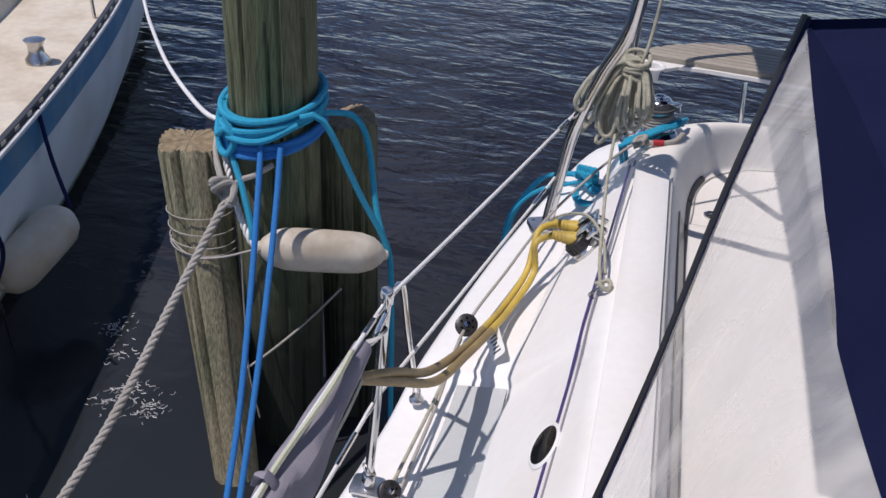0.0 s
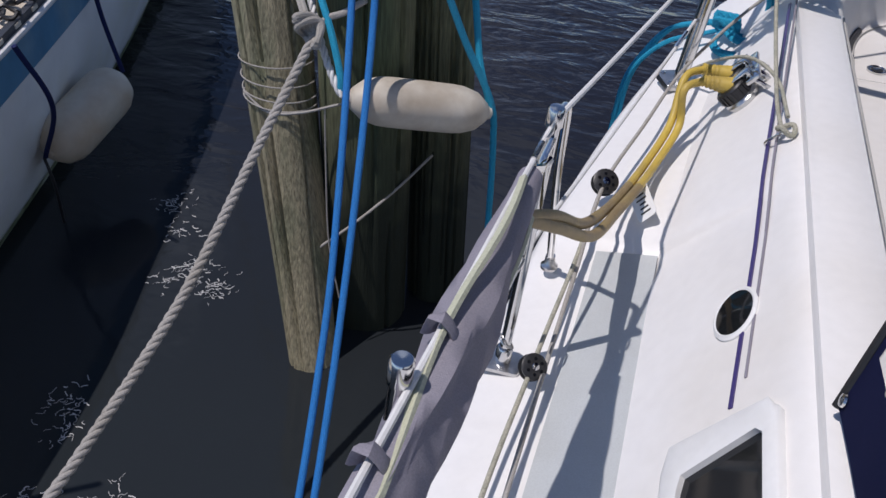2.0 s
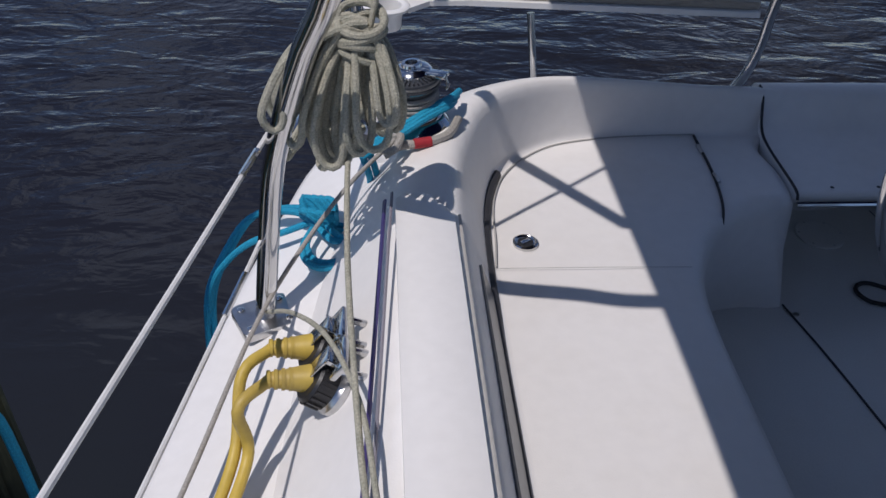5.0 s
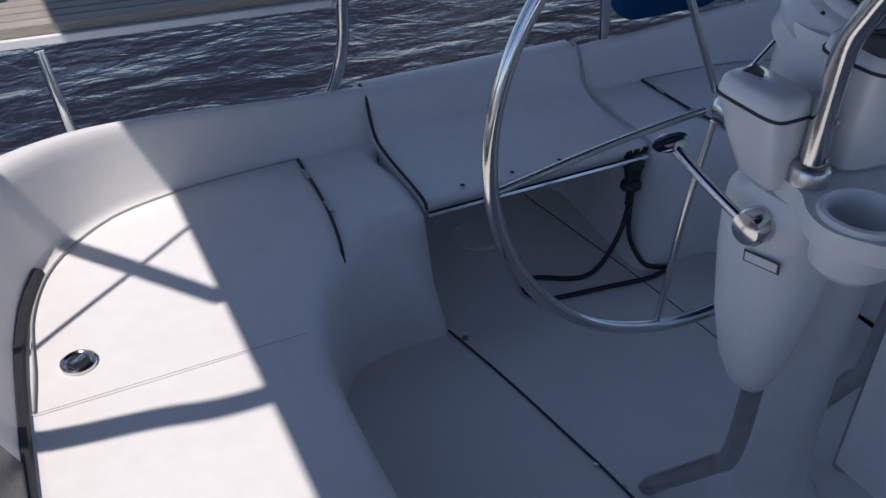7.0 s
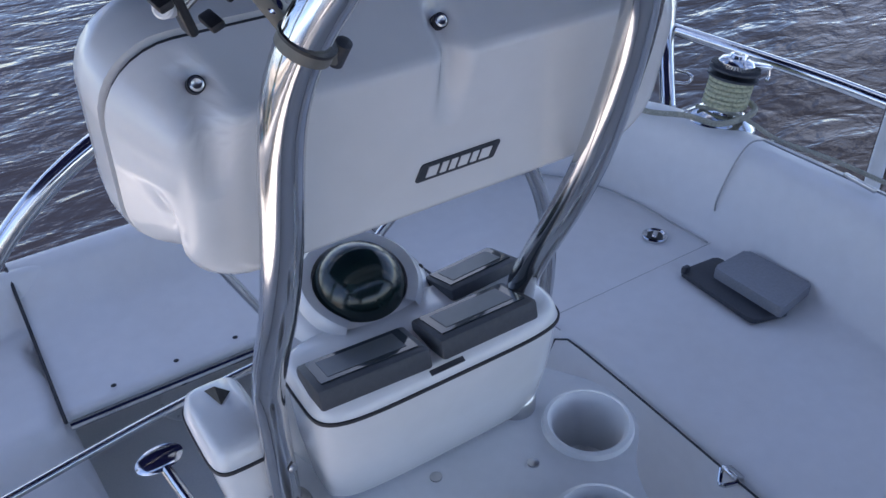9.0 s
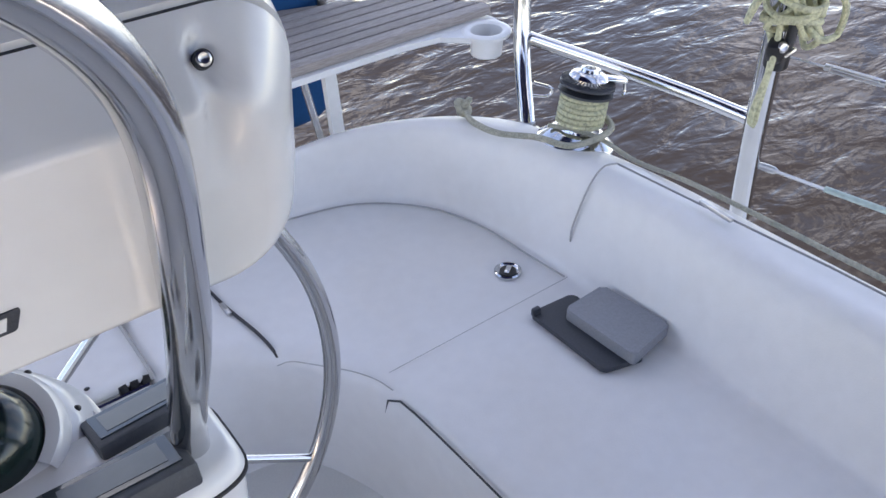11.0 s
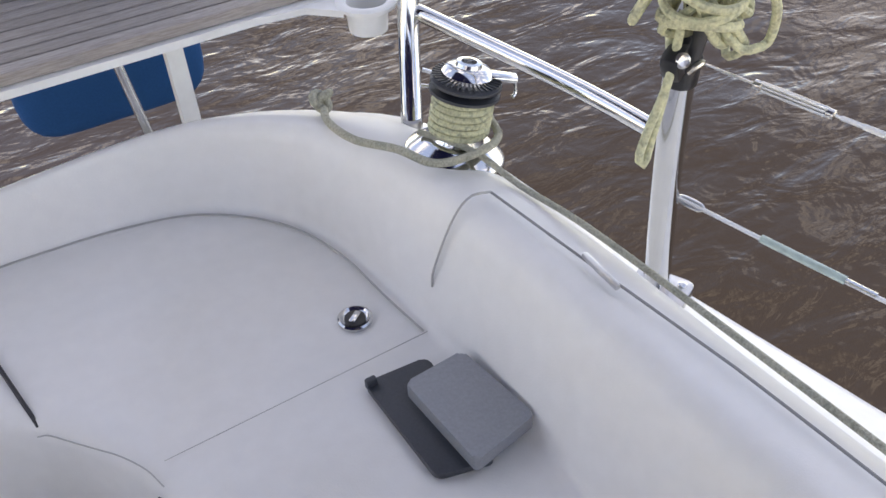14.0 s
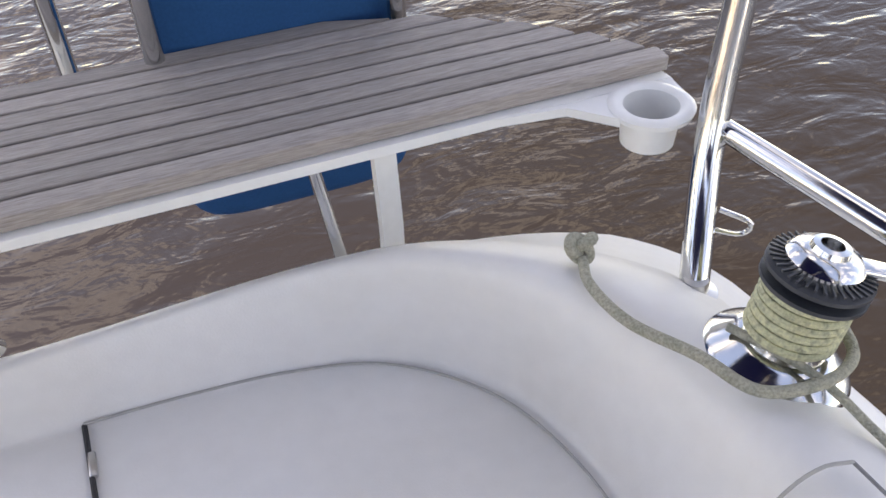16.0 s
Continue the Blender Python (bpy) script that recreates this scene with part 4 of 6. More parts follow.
grid(bm, [[p + Vector((-w, -0.25 * w, 0.02 + 0.03 * min(1, w))) for p in SHEER] for w in np.linspace(0.0, 3.2, 14)])
part("deck", bm, OLD_DECK, yacht, angle=60)
bm = BM()
rows = []
for p in SHEER[6:52]:
    rows.append([p + Vector((-0.02, 0, 0.02)), p + Vector((-0.02, 0, 0.055)), p + Vector((-0.05, 0, 0.055)), p + Vector((-0.05, 0, 0.02))])
grid(bm, rows, close_v=True)
part("toe_rail", bm, DARK_PLASTIC, yacht, "blackened slotted toe rail", smooth=False)
for i in range(8, 50):
    bm = BM()
    p = SHEER[i]
    box(bm, (0.004, 0.05, 0.018), Matrix.Translation(p + Vector((-0.0175, 0, 0.04))) @ pose(0, 0, 0, 0, 0, 14), 0.0)
    part("toe_rail_slot", bm, OLD_DECK, yacht, smooth=False)
bm = BM()
rows = []
for p in SHEER[4:56]:
    o = p + Vector((-0.62, -0.15, 0))
    rows.append(rounded_section([o + Vector((0, 0, 0.03)), o + Vector((-0.08, 0, 0.26)), o + Vector((-1.6, -0.4, 0.34))], [0, 0.06, 0]))
grid(bm, rows)
part("coachroof", bm, OLD_DECK, yacht, angle=70)
bm = BM()
tube(bm, [p + Vector((-0.006, 0, 0.012)) for p in SHEER[::4]], 0.014, 8, 60)
part("rub_rail", bm, ROPE_WHITE, yacht, "pale rub rail moulding")
for y0 in (1.8, -1.9):
    i = min(range(61), key=lambda k: abs(SHEER[k].y - y0))
    bm = BM()
    p = SHEER[i] + Vector((-0.10, 0, 0.03))
    tube(bm, [p, p + Vector((-0.02, 0, 0.75))], 0.012, 10, 2)
    part("stanchion", bm, CHROME, yacht)
bm = BM()
o = Vector((-4.77, 1.06, 0.045))
lathe(bm, [(0.07, 0), (0.068, 0.03), (0.045, 0.06), (0.042, 0.11), (0.06, 0.14), (0.03, 0.15)], 24, o)
part("winch", bm, STEEL, yacht, "tarnished winch drum")
fe = fender((-4.24, 0.40, -0.49), (-4.26, -0.16, -0.60), 0.125, "cream fender hung sideways on the neighbouring hull", material("cream_fender_vinyl", (0.62, 0.56, 0.45), 0.45, stain=(0.5, 0.36, 0.22), stain_scale=5, stain_amount=0.7, grain=0.05, grain_scale=30))
for a, b, c in (((-4.40, 0.52, 0.05), (-4.33, 0.47, -0.22), (-4.24, 0.43, -0.47)), ((-4.08, -0.40, 0.05), (-4.06, -0.30, -0.25), (-4.26, -0.19, -0.60))):
    rope("fender_lanyard", "dark blue lanyard tied to the old toe rail", [a, b, c], 0.011, NAVY, 20, False, "fender lanyards")
rope("fender_tail", "dark tail of line hanging from the fender into the water", [(-4.26, -0.20, -0.60), (-4.24, -0.20, -0.75), (-4.25, -0.19, -1.0)], 0.007, BLACK, 16)
bm = BM()
rnd = random.Random(3)
for k in range(4):
    c = Vector((-4.24 + rnd.uniform(-0.12, 0.05), -0.30 + rnd.uniform(-0.15, 0.25), 0.075))
    rr = rnd.uniform(0.05, 0.1)
    tube(bm, [c + Vector((rr * math.cos(a), 0.7 * rr * math.sin(a), 0.012 * math.sin(3 * a + k))) for a in np.linspace(0, 2 * math.pi, 12)], 0.009, 6, 30)
tag1(finish("tangled_line", bm, BLACK), "tangle of dark weathered line on the old deck", "rope")

# froth drifting on the calm water
rnd = random.Random(8)
bm = BM()
for cx, cy, n in ((-3.85, 0.12, 34), (-3.71, -0.06, 26), (-3.53, -0.31, 50), (-3.37, -0.40, 40), (-3.61, -0.39, 24), (-3.56, -1.15, 34), (-3.50, -1.25, 22), (-3.45, -1.56, 20), (-3.21, -1.47, 16), (-3.14, -1.52, 16)):
    for k in range(n):
        p = Vector((cx + rnd.gauss(0, 0.04), cy + rnd.gauss(0, 0.05), WATER_Z + 0.001))
        a = rnd.uniform(0, 6.28)
        pts = [p]
        for q in range(rnd.randint(3, 6)):
            a += rnd.uniform(-1.1, 1.1)
            p = p + Vector((math.cos(a), math.sin(a), 0)) * rnd.uniform(0.004, 0.010)
            pts.append(p)
        tube(bm, pts, rnd.uniform(0.0008, 0.0024), 5, 10, flat=0.5)
tagged(finish("water_froth", bm, material("white_froth", (0.6, 0.6, 0.6), 0.5, grain=0.2)), "white squiggles of froth on calm dark water", "froth", kind="stuff")
# ---- starboard coaming: shore power, cables, blocks ----
def shore_inlet(c, label):
    c = Vector(c)
    si = thing("shore_power_inlet", label, "power inlet", "shore power inlets")
    out = SLOPE_OUT
    bm = BM()
    lathe(bm, [(0.05, -0.006), (0.05, 0.006), (0.044, 0.012), (0.04, 0.03)], 28, c, out)
    part("flange", bm, STEEL, si)
    bm = BM()
    ring = [(0.036, 0.012), (0.046, 0.016), (0.046, 0.05), (0.041, 0.055), (0.03, 0.056)]
    lathe(bm, ring, 24, c, out)
    part("locking_ring", bm, BLACK, si, "knurled black locking ring")
    for k in range(20):
        bm = BM()
        a = 2 * math.pi * k / 20
        m = Matrix.Translation(c) @ Vector((0, 0, 1)).rotation_difference(out).to_matrix().to_4x4() @ pose(0.047 * math.cos(a), 0.047 * math.sin(a), 0.033, 0, 0, math.degrees(a))
        box(bm, (0.004, 0.006, 0.03), m)
        part("knurl", bm, BLACK, si, smooth=False)
    bm = BM()
    hinge = c + out * 0.04 + Vector((0.042, 0.0, 0.055))
    box(bm, (0.045, 0.08, 0.014), Matrix.Translation(hinge) @ Vector((0, 0, 1)).rotation_difference(out).to_matrix().to_4x4(), 0.005)
    tube(bm, [hinge + Vector((0, -0.03, 0)), hinge - out * 0.05 + Vector((0.01, -0.03, 0.01))], 0.007, 8, 3)
    tube(bm, [hinge + Vector((0, 0.03, 0)), hinge - out * 0.05 + Vector((0.01, 0.03, 0.01))], 0.007, 8, 3)
    part("hinged_lid", bm, CHROME, si, "polished hinged inlet lid")
    bm = BM()
    tilt = Vector((0, 0, 1)).rotation_difference(out).to_matrix().to_4x4()
    box(bm, (0.085, 0.034, 0.006), Matrix.Translation(c + out * 0.060 + Vector((0.016, 0, 0.024))) @ tilt, 0.002)
    box(bm, (0.010, 0.040, 0.030), Matrix.Translation(c + out * 0.048 + Vector((0.038, 0, 0.052))) @ tilt, 0.002)
    part("latch_strap", bm, CHROME, si, "polished latch strap across the cap")
    bm = BM()
    lathe(bm, [(0.027, 0.0), (0.024, 0.02), (0.018, 0.05), (0.014, 0.075)], 20, c + out * 0.05, out + Vector((-0.5, -0.15, -0.45)))
    boot = part("plug_boot", bm, YELLOW, si, "yellow moulded plug boot")
    for k in range(4):
        bm = BM()
        d = (out + Vector((-0.5, -0.15, -0.45))).normalized()
        lathe(bm, [(0.0215 - 0.0015 * k, 0), (0.0215 - 0.0015 * k, 0.006), (0.015, 0.007)], 16, c + out * 0.05 + d * (0.035 + 0.013 * k), d)
        part("rib", bm, YELLOW, boot)
    return c + out * 0.05 + (out + Vector((-0.5, -0.15, -0.45))).normalized() * 0.075


p1 = shore_inlet(slope(-0.45, -1.503), "black and yellow shore power plug in its inlet")
p2 = shore_inlet(slope(-0.535, -1.500), "second black and yellow shore power plug in its inlet")
for p, dx in ((p1, 0.0), (p2, 0.025)):
    rope("shore_cable", "yellow shore power cable looping along the coaming", [p, p + Vector((-0.05, -0.06, -0.01)), (-1.68 + dx, -0.62, 0.335), (-1.725 + dx, -0.80, 0.30), (-1.755 + dx, -0.98, 0.335)], 0.0115, YELLOW, 40, False, "shore cables").name = "shore_cable"
    rope("shore_cable", "grimy brownish end of the shore cable at the canvas", [(-1.755 + dx, -0.98, 0.335), (-1.79 + dx, -1.15, 0.37), (-1.83 + dx, -1.38, 0.47 - dx), (-1.875 + dx * 0.5, -1.56, 0.60 - dx), (-1.925, -1.70, 0.68)], 0.0125, BROWN_CABLE, 40, False, "shore cables")
tag = thing("cable_tag", "white warning tag hanging from the shore cable", "tag")
bm = BM()
tm = Matrix.Translation((-1.715, -0.98, 0.30)) @ Euler((radians(20), radians(-50), radians(10))).to_matrix().to_4x4()
prism(bm, rounded([(-0.028, -0.06), (0.028, -0.06), (0.028, 0.06), (-0.028, 0.06)], 0.015), -0.001, 0.001, 0, tm)
part("card", bm, WHITE_PLASTIC, tag, smooth=False)
for k in range(6):
    bm = BM()
    box(bm, (0.03 - 0.006 * (k % 3), 0.005, 0.0008), tm @ pose(0, -0.04 + 0.014 * k, 0.0018))
    part("print_bar", bm, BLACK, tag, smooth=False)


def block(c, axis, r, label):
    b = thing("pulley_block", label, "pulley block", "pulley blocks")
    c, axis = Vector(c), Vector(axis).normalized()
    for s in (-1, 1):
        bm = BM()
        lathe(bm, [(r * 0.25, 0), (r, 0.0), (r, 0.004), (r * 0.8, 0.007), (r * 0.2, 0.007)], 20, c + axis * s * 0.008, axis * s)
        part("cheek", bm, BLACK, b)
    bm = BM()
    lathe(bm, [(r * 0.8, -0.007), (r * 0.65, 0), (r * 0.8, 0.007)], 20, c, axis)
    part("sheave", bm, DARK_PLASTIC, b)
    bm = BM()
    lathe(bm, [(r * 0.28, -0.019), (r * 0.28, 0.019), (r * 0.1, 0.02)], 16, c, axis)
    part("pin", bm, CHROME, b)
    for k in range(6):
        a = k * math.pi / 3
        o = axis.orthogonal().normalized()
        bm = BM()
        lathe(bm, [(r * 0.13, 0), (r * 0.11, 0.0015)], 10, c + axis * 0.0152 + r * 0.58 * (math.cos(a) * o + math.sin(a) * axis.cross(o)), axis)
        part("hole", bm, SMOKED, b)
    return b


block((-1.818, -0.912, 0.288), (0.25, -0.6, 0.75), 0.035, "black ball-bearing block on the furling line")
block((-1.87, -1.565, 0.205), (0.4, -0.5, 0.75), 0.03, "small chrome-cheeked block at the stanchion foot")
rope("furling_line", "grey flecked furling line along the side deck", [(-1.87, -3.4, 0.19), (-1.855, -2.1, 0.19), (-1.845, -1.56, 0.20), (-1.835, -1.2, 0.205), (-1.82, -0.93, 0.285), (-1.75, -0.6, 0.31), (-1.66, -0.2, 0.33), (-1.50, 0.05, 0.45), (-1.36, 0.10, 0.58)], 0.0055, ROPE_GREY, 80)
rope("furling_line", "second flecked control line beside the first", [(-1.90, -3.4, 0.18), (-1.90, -2.1, 0.18), (-1.872, -1.56, 0.20), (-1.845, -1.2, 0.21), (-1.825, -0.95, 0.26)], 0.0055, ROPE_CREAM, 50)
rope("jacket_line", "cream line tied down to an eye on the coaming", [(-1.47, -0.10, 0.72), (-1.474, -0.28, 0.69), (-1.470, -0.50, 0.64), (-1.45, -0.80, 0.56), (-1.435, -0.93, 0.54)], 0.0055, ROPE_CREAM, 50)
rope("jacket_line", "cream line slanting from the arch foot", [(-1.66, -0.20, 0.31), (-1.59, -0.33, 0.42), (-1.51, -0.52, 0.53), (-1.45, -0.72, 0.57), (-1.425, -0.90, 0.56)], 0.005, ROPE_CREAM, 40)
eye = thing("deck_eye", "small stainless padeye with a tied line on the coaming", "padeye")
bm = BM()
tube(bm, [slope(-0.93, -1.445), slope(-0.93, -1.445) + SLOPE_OUT * 0.02, slope(-0.95, -1.41) + SLOPE_OUT * 0.022, slope(-0.95, -1.41)], 0.004, 8, 16)
part("strap", bm, CHROME, eye)
bm = BM()
tube(bm, [Vector((-1.425, -0.935, 0.545)) + Vector((0.02 * math.cos(a), 0.018 * math.sin(a), 0.008 * math.sin(2 * a))) for a in np.linspace(0, 2 * math.pi, 12)], 0.0065, 8, 30)
part("knot", bm, ROPE_CREAM, eye, "cream rope knot")

# ---- winches ----
def winch(c, label, turns, rope_mat, scale=1.0, lean=0.0, arm=True, slim=1.0):
    c = Vector(c)
    w = thing("winch", label, "winch", "sheet winches", at=c)
    S = scale
    bm = BM()
    B = S * 1.04 / slim
    lathe(bm, [(0.078 * B, -0.01), (0.081 * B, -0.004), (0.081 * B, 0.036 * S), (0.078 * B, 0.042 * S), (0.072 * B, 0.046 * S), (0.064 * S, 0.062 * S), (0.055 * S, 0.066 * S)], 48, c)
    part("base_skirt", bm, CHROME, w)
    bm = BM()
    lathe(bm, [(0.054 * S, 0.06 * S), (0.047 * S, 0.075 * S), (0.045 * S, 0.10 * S), (0.047 * S, 0.125 * S), (0.056 * S, 0.142 * S)], 40, c)
    part("drum", bm, CHROME, w)
    for k, z in enumerate((0.142, 0.158)):
        bm = BM()
        prof = [(0.05 * S, z * S), (0.064 * S, z * S + 0.003), (0.064 * S, z * S + 0.008), (0.05 * S, z * S + 0.011)]
        lathe(bm, prof, 40, c)
        jaw = part("self_tailing_jaw", bm, DARK_PLASTIC, w, "ribbed charcoal self-tailing jaw")
    for k in range(36):
        a = 2 * math.pi * k / 36
        bm = BM()
        box(bm, (0.022 * S, 0.003, 0.003), Matrix.Translation(c + Vector((0.051 * S * math.cos(a), 0.051 * S * math.sin(a), 0.170 * S + 0.002))) @ pose(0, 0, 0, 0, 0, math.degrees(a)))
        part("jaw_rib", bm, DARK_PLASTIC, jaw, smooth=False)
    bm = BM()
    lathe(bm, [(0.046 * S, 0.165 * S), (0.046 * S, 0.178 * S), (0.038 * S, 0.187 * S), (0.024 * S, 0.190 * S), (0.022 * S, 0.196 * S), (0.014 * S, 0.197 * S), (0.012 * S, 0.180 * S)], 40, c)
    part("top_cap", bm, CHROME, w)
    bm = BM()
    if not arm:
        tube(bm, [c + Vector((0.056 * S * math.cos(a), 0.056 * S * math.sin(a), 0.156 * S)) for a in np.linspace(0.5, 6.2, 20)], 0.0075, 8, 40)
        part("rope_in_jaw", bm, rope_mat, w, "cream rope held in the jaw")
        bm = BM()
    box(bm, (0.055 * S, 0.030 * S, 0.010), Matrix.Translation(c + Vector((0.052 * S, -0.032 * S, 0.178 * S))) @ pose(0, 0, 0, 0, 0, -32), 0.004)
    tube(bm, [c + Vector((0.072 * S, -0.045 * S, 0.176 * S)), c + Vector((0.076 * S, -0.048 * S, 0.155 * S)), c + Vector((0.070 * S, -0.05 * S, 0.148 * S))], 0.004, 8, 8)
    part("stripper_arm", bm, CHROME, w)
    turned = thing("sheet_turns", "rope wound neatly round the winch drum", "rope", at=c)
    for k in range(turns):
        r = 0.0465 * S + 0.0055
        z = 0.076 * S + 0.0124 * k
        bm = BM()
        tube(bm, [c + Vector((r * math.cos(a), r * math.sin(a), z + 0.0124 * a / 6.283)) for a in np.linspace(0, 2 * math.pi, 24)], 0.0061, 8, 48)
        part("turn", bm, rope_mat, turned)
    w.scale = turned.scale = (slim, slim, 1)
    w.rotation_euler = turned.rotation_euler = (0, radians(lean), 0)
    return w


WP = Vector((1.330, 0.09, 0.492))
winch(WP, "chrome self-tailing winch with flecked yellow rope", 6, ROPE_YELLOW, 1.10, 11, slim=0.89)
WS = Vector((-1.312, 0.222, 0.498))
winch(WS, "chrome self-tailing winch loaded with several lines", 4, ROPE_GREY, 1.04, -6, False)
# winch plinths moulded into the coaming
for c in (WP, WS):
    bm = BM()
    lathe(bm, [(0.115, -0.10), (0.105, -0.03), (0.098, -0.008), (0.085, 0.0)], 40, c)
    part("winch_plinth", bm, GEL_AFT, sailboat, angle=60)
rope("genoa_sheet", "flecked yellow sheet led from the winch along the deck", [WP + Vector((-0.045, 0.035, 0.085)), WP + Vector((0.0, -0.07, 0.085)), WP + Vector((0.035, -0.16, 0.05)), (1.378, -0.24, 0.552), (1.39, -0.6, 0.553), (1.405, -1.4, 0.556)], 0.0056, ROPE_CREAM, 50)
rope("sheet_tail", "knotted grey rope tail lying on the coaming", [WP + Vector((0.085, 0.0, 0.085)), WP + Vector((0.06, -0.06, 0.085)), WP + Vector((0.0, -0.082, 0.088)), WP + Vector((-0.07, -0.06, 0.082)), (1.225, 0.10, 0.578), (1.19, 0.19, 0.562), (1.18, 0.27, 0.560), (1.193, 0.315, 0.564)], 0.0075, ROPE_CREAM, 50)
bm = BM()
tube(bm, [Vector((1.198, 0.330, 0.572)) + 0.0066 * Vector((math.sin(t) + 2 * math.sin(2 * t), 1.1 * math.sin(3 * t) + 0.3 * math.cos(t), math.cos(t) - 2 * math.cos(2 * t))) for t in np.linspace(0, 2 * math.pi, 37)], 0.0082, 10, 90)
tag1(finish("stopper_knot", bm, ROPE_CREAM), "stopper knot in the end of the grey rope", "rope")
# blue line from the starboard winch over the deck edge
dock = thing("blue_dock_line", "bright blue dock line knotted beside the winch", "rope")
for off in (0.0, 0.013, 0.026):
    o = Vector((off * 0.5, off * 0.9, off * 0.6))
    bm = BM()
    tube(bm, [Vector(p) + o for p in ((-1.225, 0.25, 0.585), (-1.245, 0.20, 0.597), (-1.30, 0.155, 0.59), (-1.349, 0.128, 0.57), (-1.45, 0.10, 0.52))], 0.0085, 8, 30)
    part("strand", bm, ROPE_BLUE, dock)
KN = Vector((-1.555, 0.06, 0.372))
for off in (0.0, 0.016):
    o = Vector((off, off * 0.4, off * 0.4))
    bm = BM()
    tube(bm, [Vector(p) + o for p in ((-1.45, 0.10, 0.525), (-1.435, 0.12, 0.46), (-1.432, 0.13, 0.42), (-1.446, 0.05, 0.385), (-1.509, -0.02, 0.365), (-1.56, 0.03, 0.375), (-1.60, 0.08, 0.375), (-1.661, 0.145, 0.335), (-1.74, 0.19, 0.285), (-1.80, 0.17, 0.21), (-1.855, 0.11, 0.10), (-1.87, 0.08, -0.1))], 0.0085, 8, 90)
    part("strand", bm, ROPE_BLUE, dock)
for off in (0.0, 0.017):
    o = Vector((-off * 0.5, -off, 0.002))
    bm = BM()
    tube(bm, [KN, Vector((-1.52, 0.03, 0.365)) - o, Vector((-1.485, 0.015, 0.362)) - o, Vector((-1.478, -0.03, 0.350)) - o * 0.5, Vector((-1.515, -0.07, 0.342)) + o, Vector((-1.562, -0.06, 0.340)) + o, Vector((-1.582, 0.0, 0.345)) + o, KN], 0.0085, 8, 60)
    part("strand", bm, ROPE_BLUE, dock)
bm = BM()
tube(bm, [KN, (-1.64, 0.06, 0.335), (-1.722, 0.075, 0.295), (-1.79, 0.09, 0.225), (-1.84, 0.10, 0.13), (-1.87, 0.10, -0.05)], 0.0085, 8, 40)
part("strand", bm, ROPE_BLUE, dock)
for k in range(5):
    bm = BM()
    tube(bm, [KN + Vector((0.04 * math.cos(a + k), 0.036 * math.sin(a + 0.7 * k), 0.02 + 0.02 * math.sin(2 * a + k))) for a in np.linspace(0, 2 * math.pi, 12)], 0.0085, 8, 30)
    part("strand", bm, ROPE_BLUE, dock)
bm = BM()
tube(bm, [(-1.40, 0.09, 0.53), (-1.36, 0.10, 0.55), (-1.31, 0.10, 0.555), (-1.25, 0.13, 0.56), (-1.22, 0.19, 0.57)], 0.011, 8, 20)
tube(bm, [(-1.40, 0.08, 0.55), (-1.38, 0.06, 0.56), (-1.36, 0.09, 0.58), (-1.39, 0.11, 0.56), (-1.40, 0.08, 0.55)], 0.009, 8, 20)
tag1(finish("splice", bm, ROPE_GREY), "worn grey spliced rope at the winch base", "rope")
bm = BM()
tube(bm, [(-1.33, 0.095, 0.557), (-1.29, 0.105, 0.558)], 0.0125, 10, 4)
tag1(finish("whipping", bm, RED), "red whipping on the rope end", "rope")


# ---- hanks of rope hung on the arch ----
def hank(c, n, length, mat, label, seed, width=0.09, r=0.0075):
    rnd = random.Random(seed)
    c = Vector(c)
    hk = thing("rope_hank", label, "rope", "coiled rope hanks", at=c)
    for k in range(n):
        L = length * rnd.uniform(0.45, 1.1)
        w = width * rnd.uniform(0.35, 1.2)
        ang = rnd.uniform(-1.4, 1.4)
        s, d = math.sin(ang), math.cos(ang)
        sw = rnd.uniform(-0.09, 0.09)
        loop = [(0.0, 0.02), (0.5, -0.05), (1.0, -0.45), (0.8, -0.9), (0.1, -1.05), (-0.6, -0.92), (-0.95, -0.5), (-0.5, -0.06), (0.0, 0.02)]
        off = Vector((rnd.uniform(-0.035, 0.035), rnd.uniform(-0.04, 0.04), rnd.uniform(-0.03, 0.03)))
        jit = lambda q: rnd.uniform(-q, q)
        bm = BM()
        tube(bm, [c + off + Vector((u * w * d + sw * v + jit(0.012), u * w * s + jit(0.016), v * L + jit(0.012))) for u, v in loop], r, 8, 40)
        part("loop", bm, mat, hk)
    for k in range(4):
        bm = BM()
        tube(bm, [c + Vector(((0.045) * math.cos(a), 0.05 * math.sin(a), -0.035 - 0.017 * k + 0.016 * math.sin(a + 1.3 * k))) for a in np.linspace(0, 2 * math.pi, 14)], r, 8, 30)
        part("wrap", bm, mat, hk)
    return hk



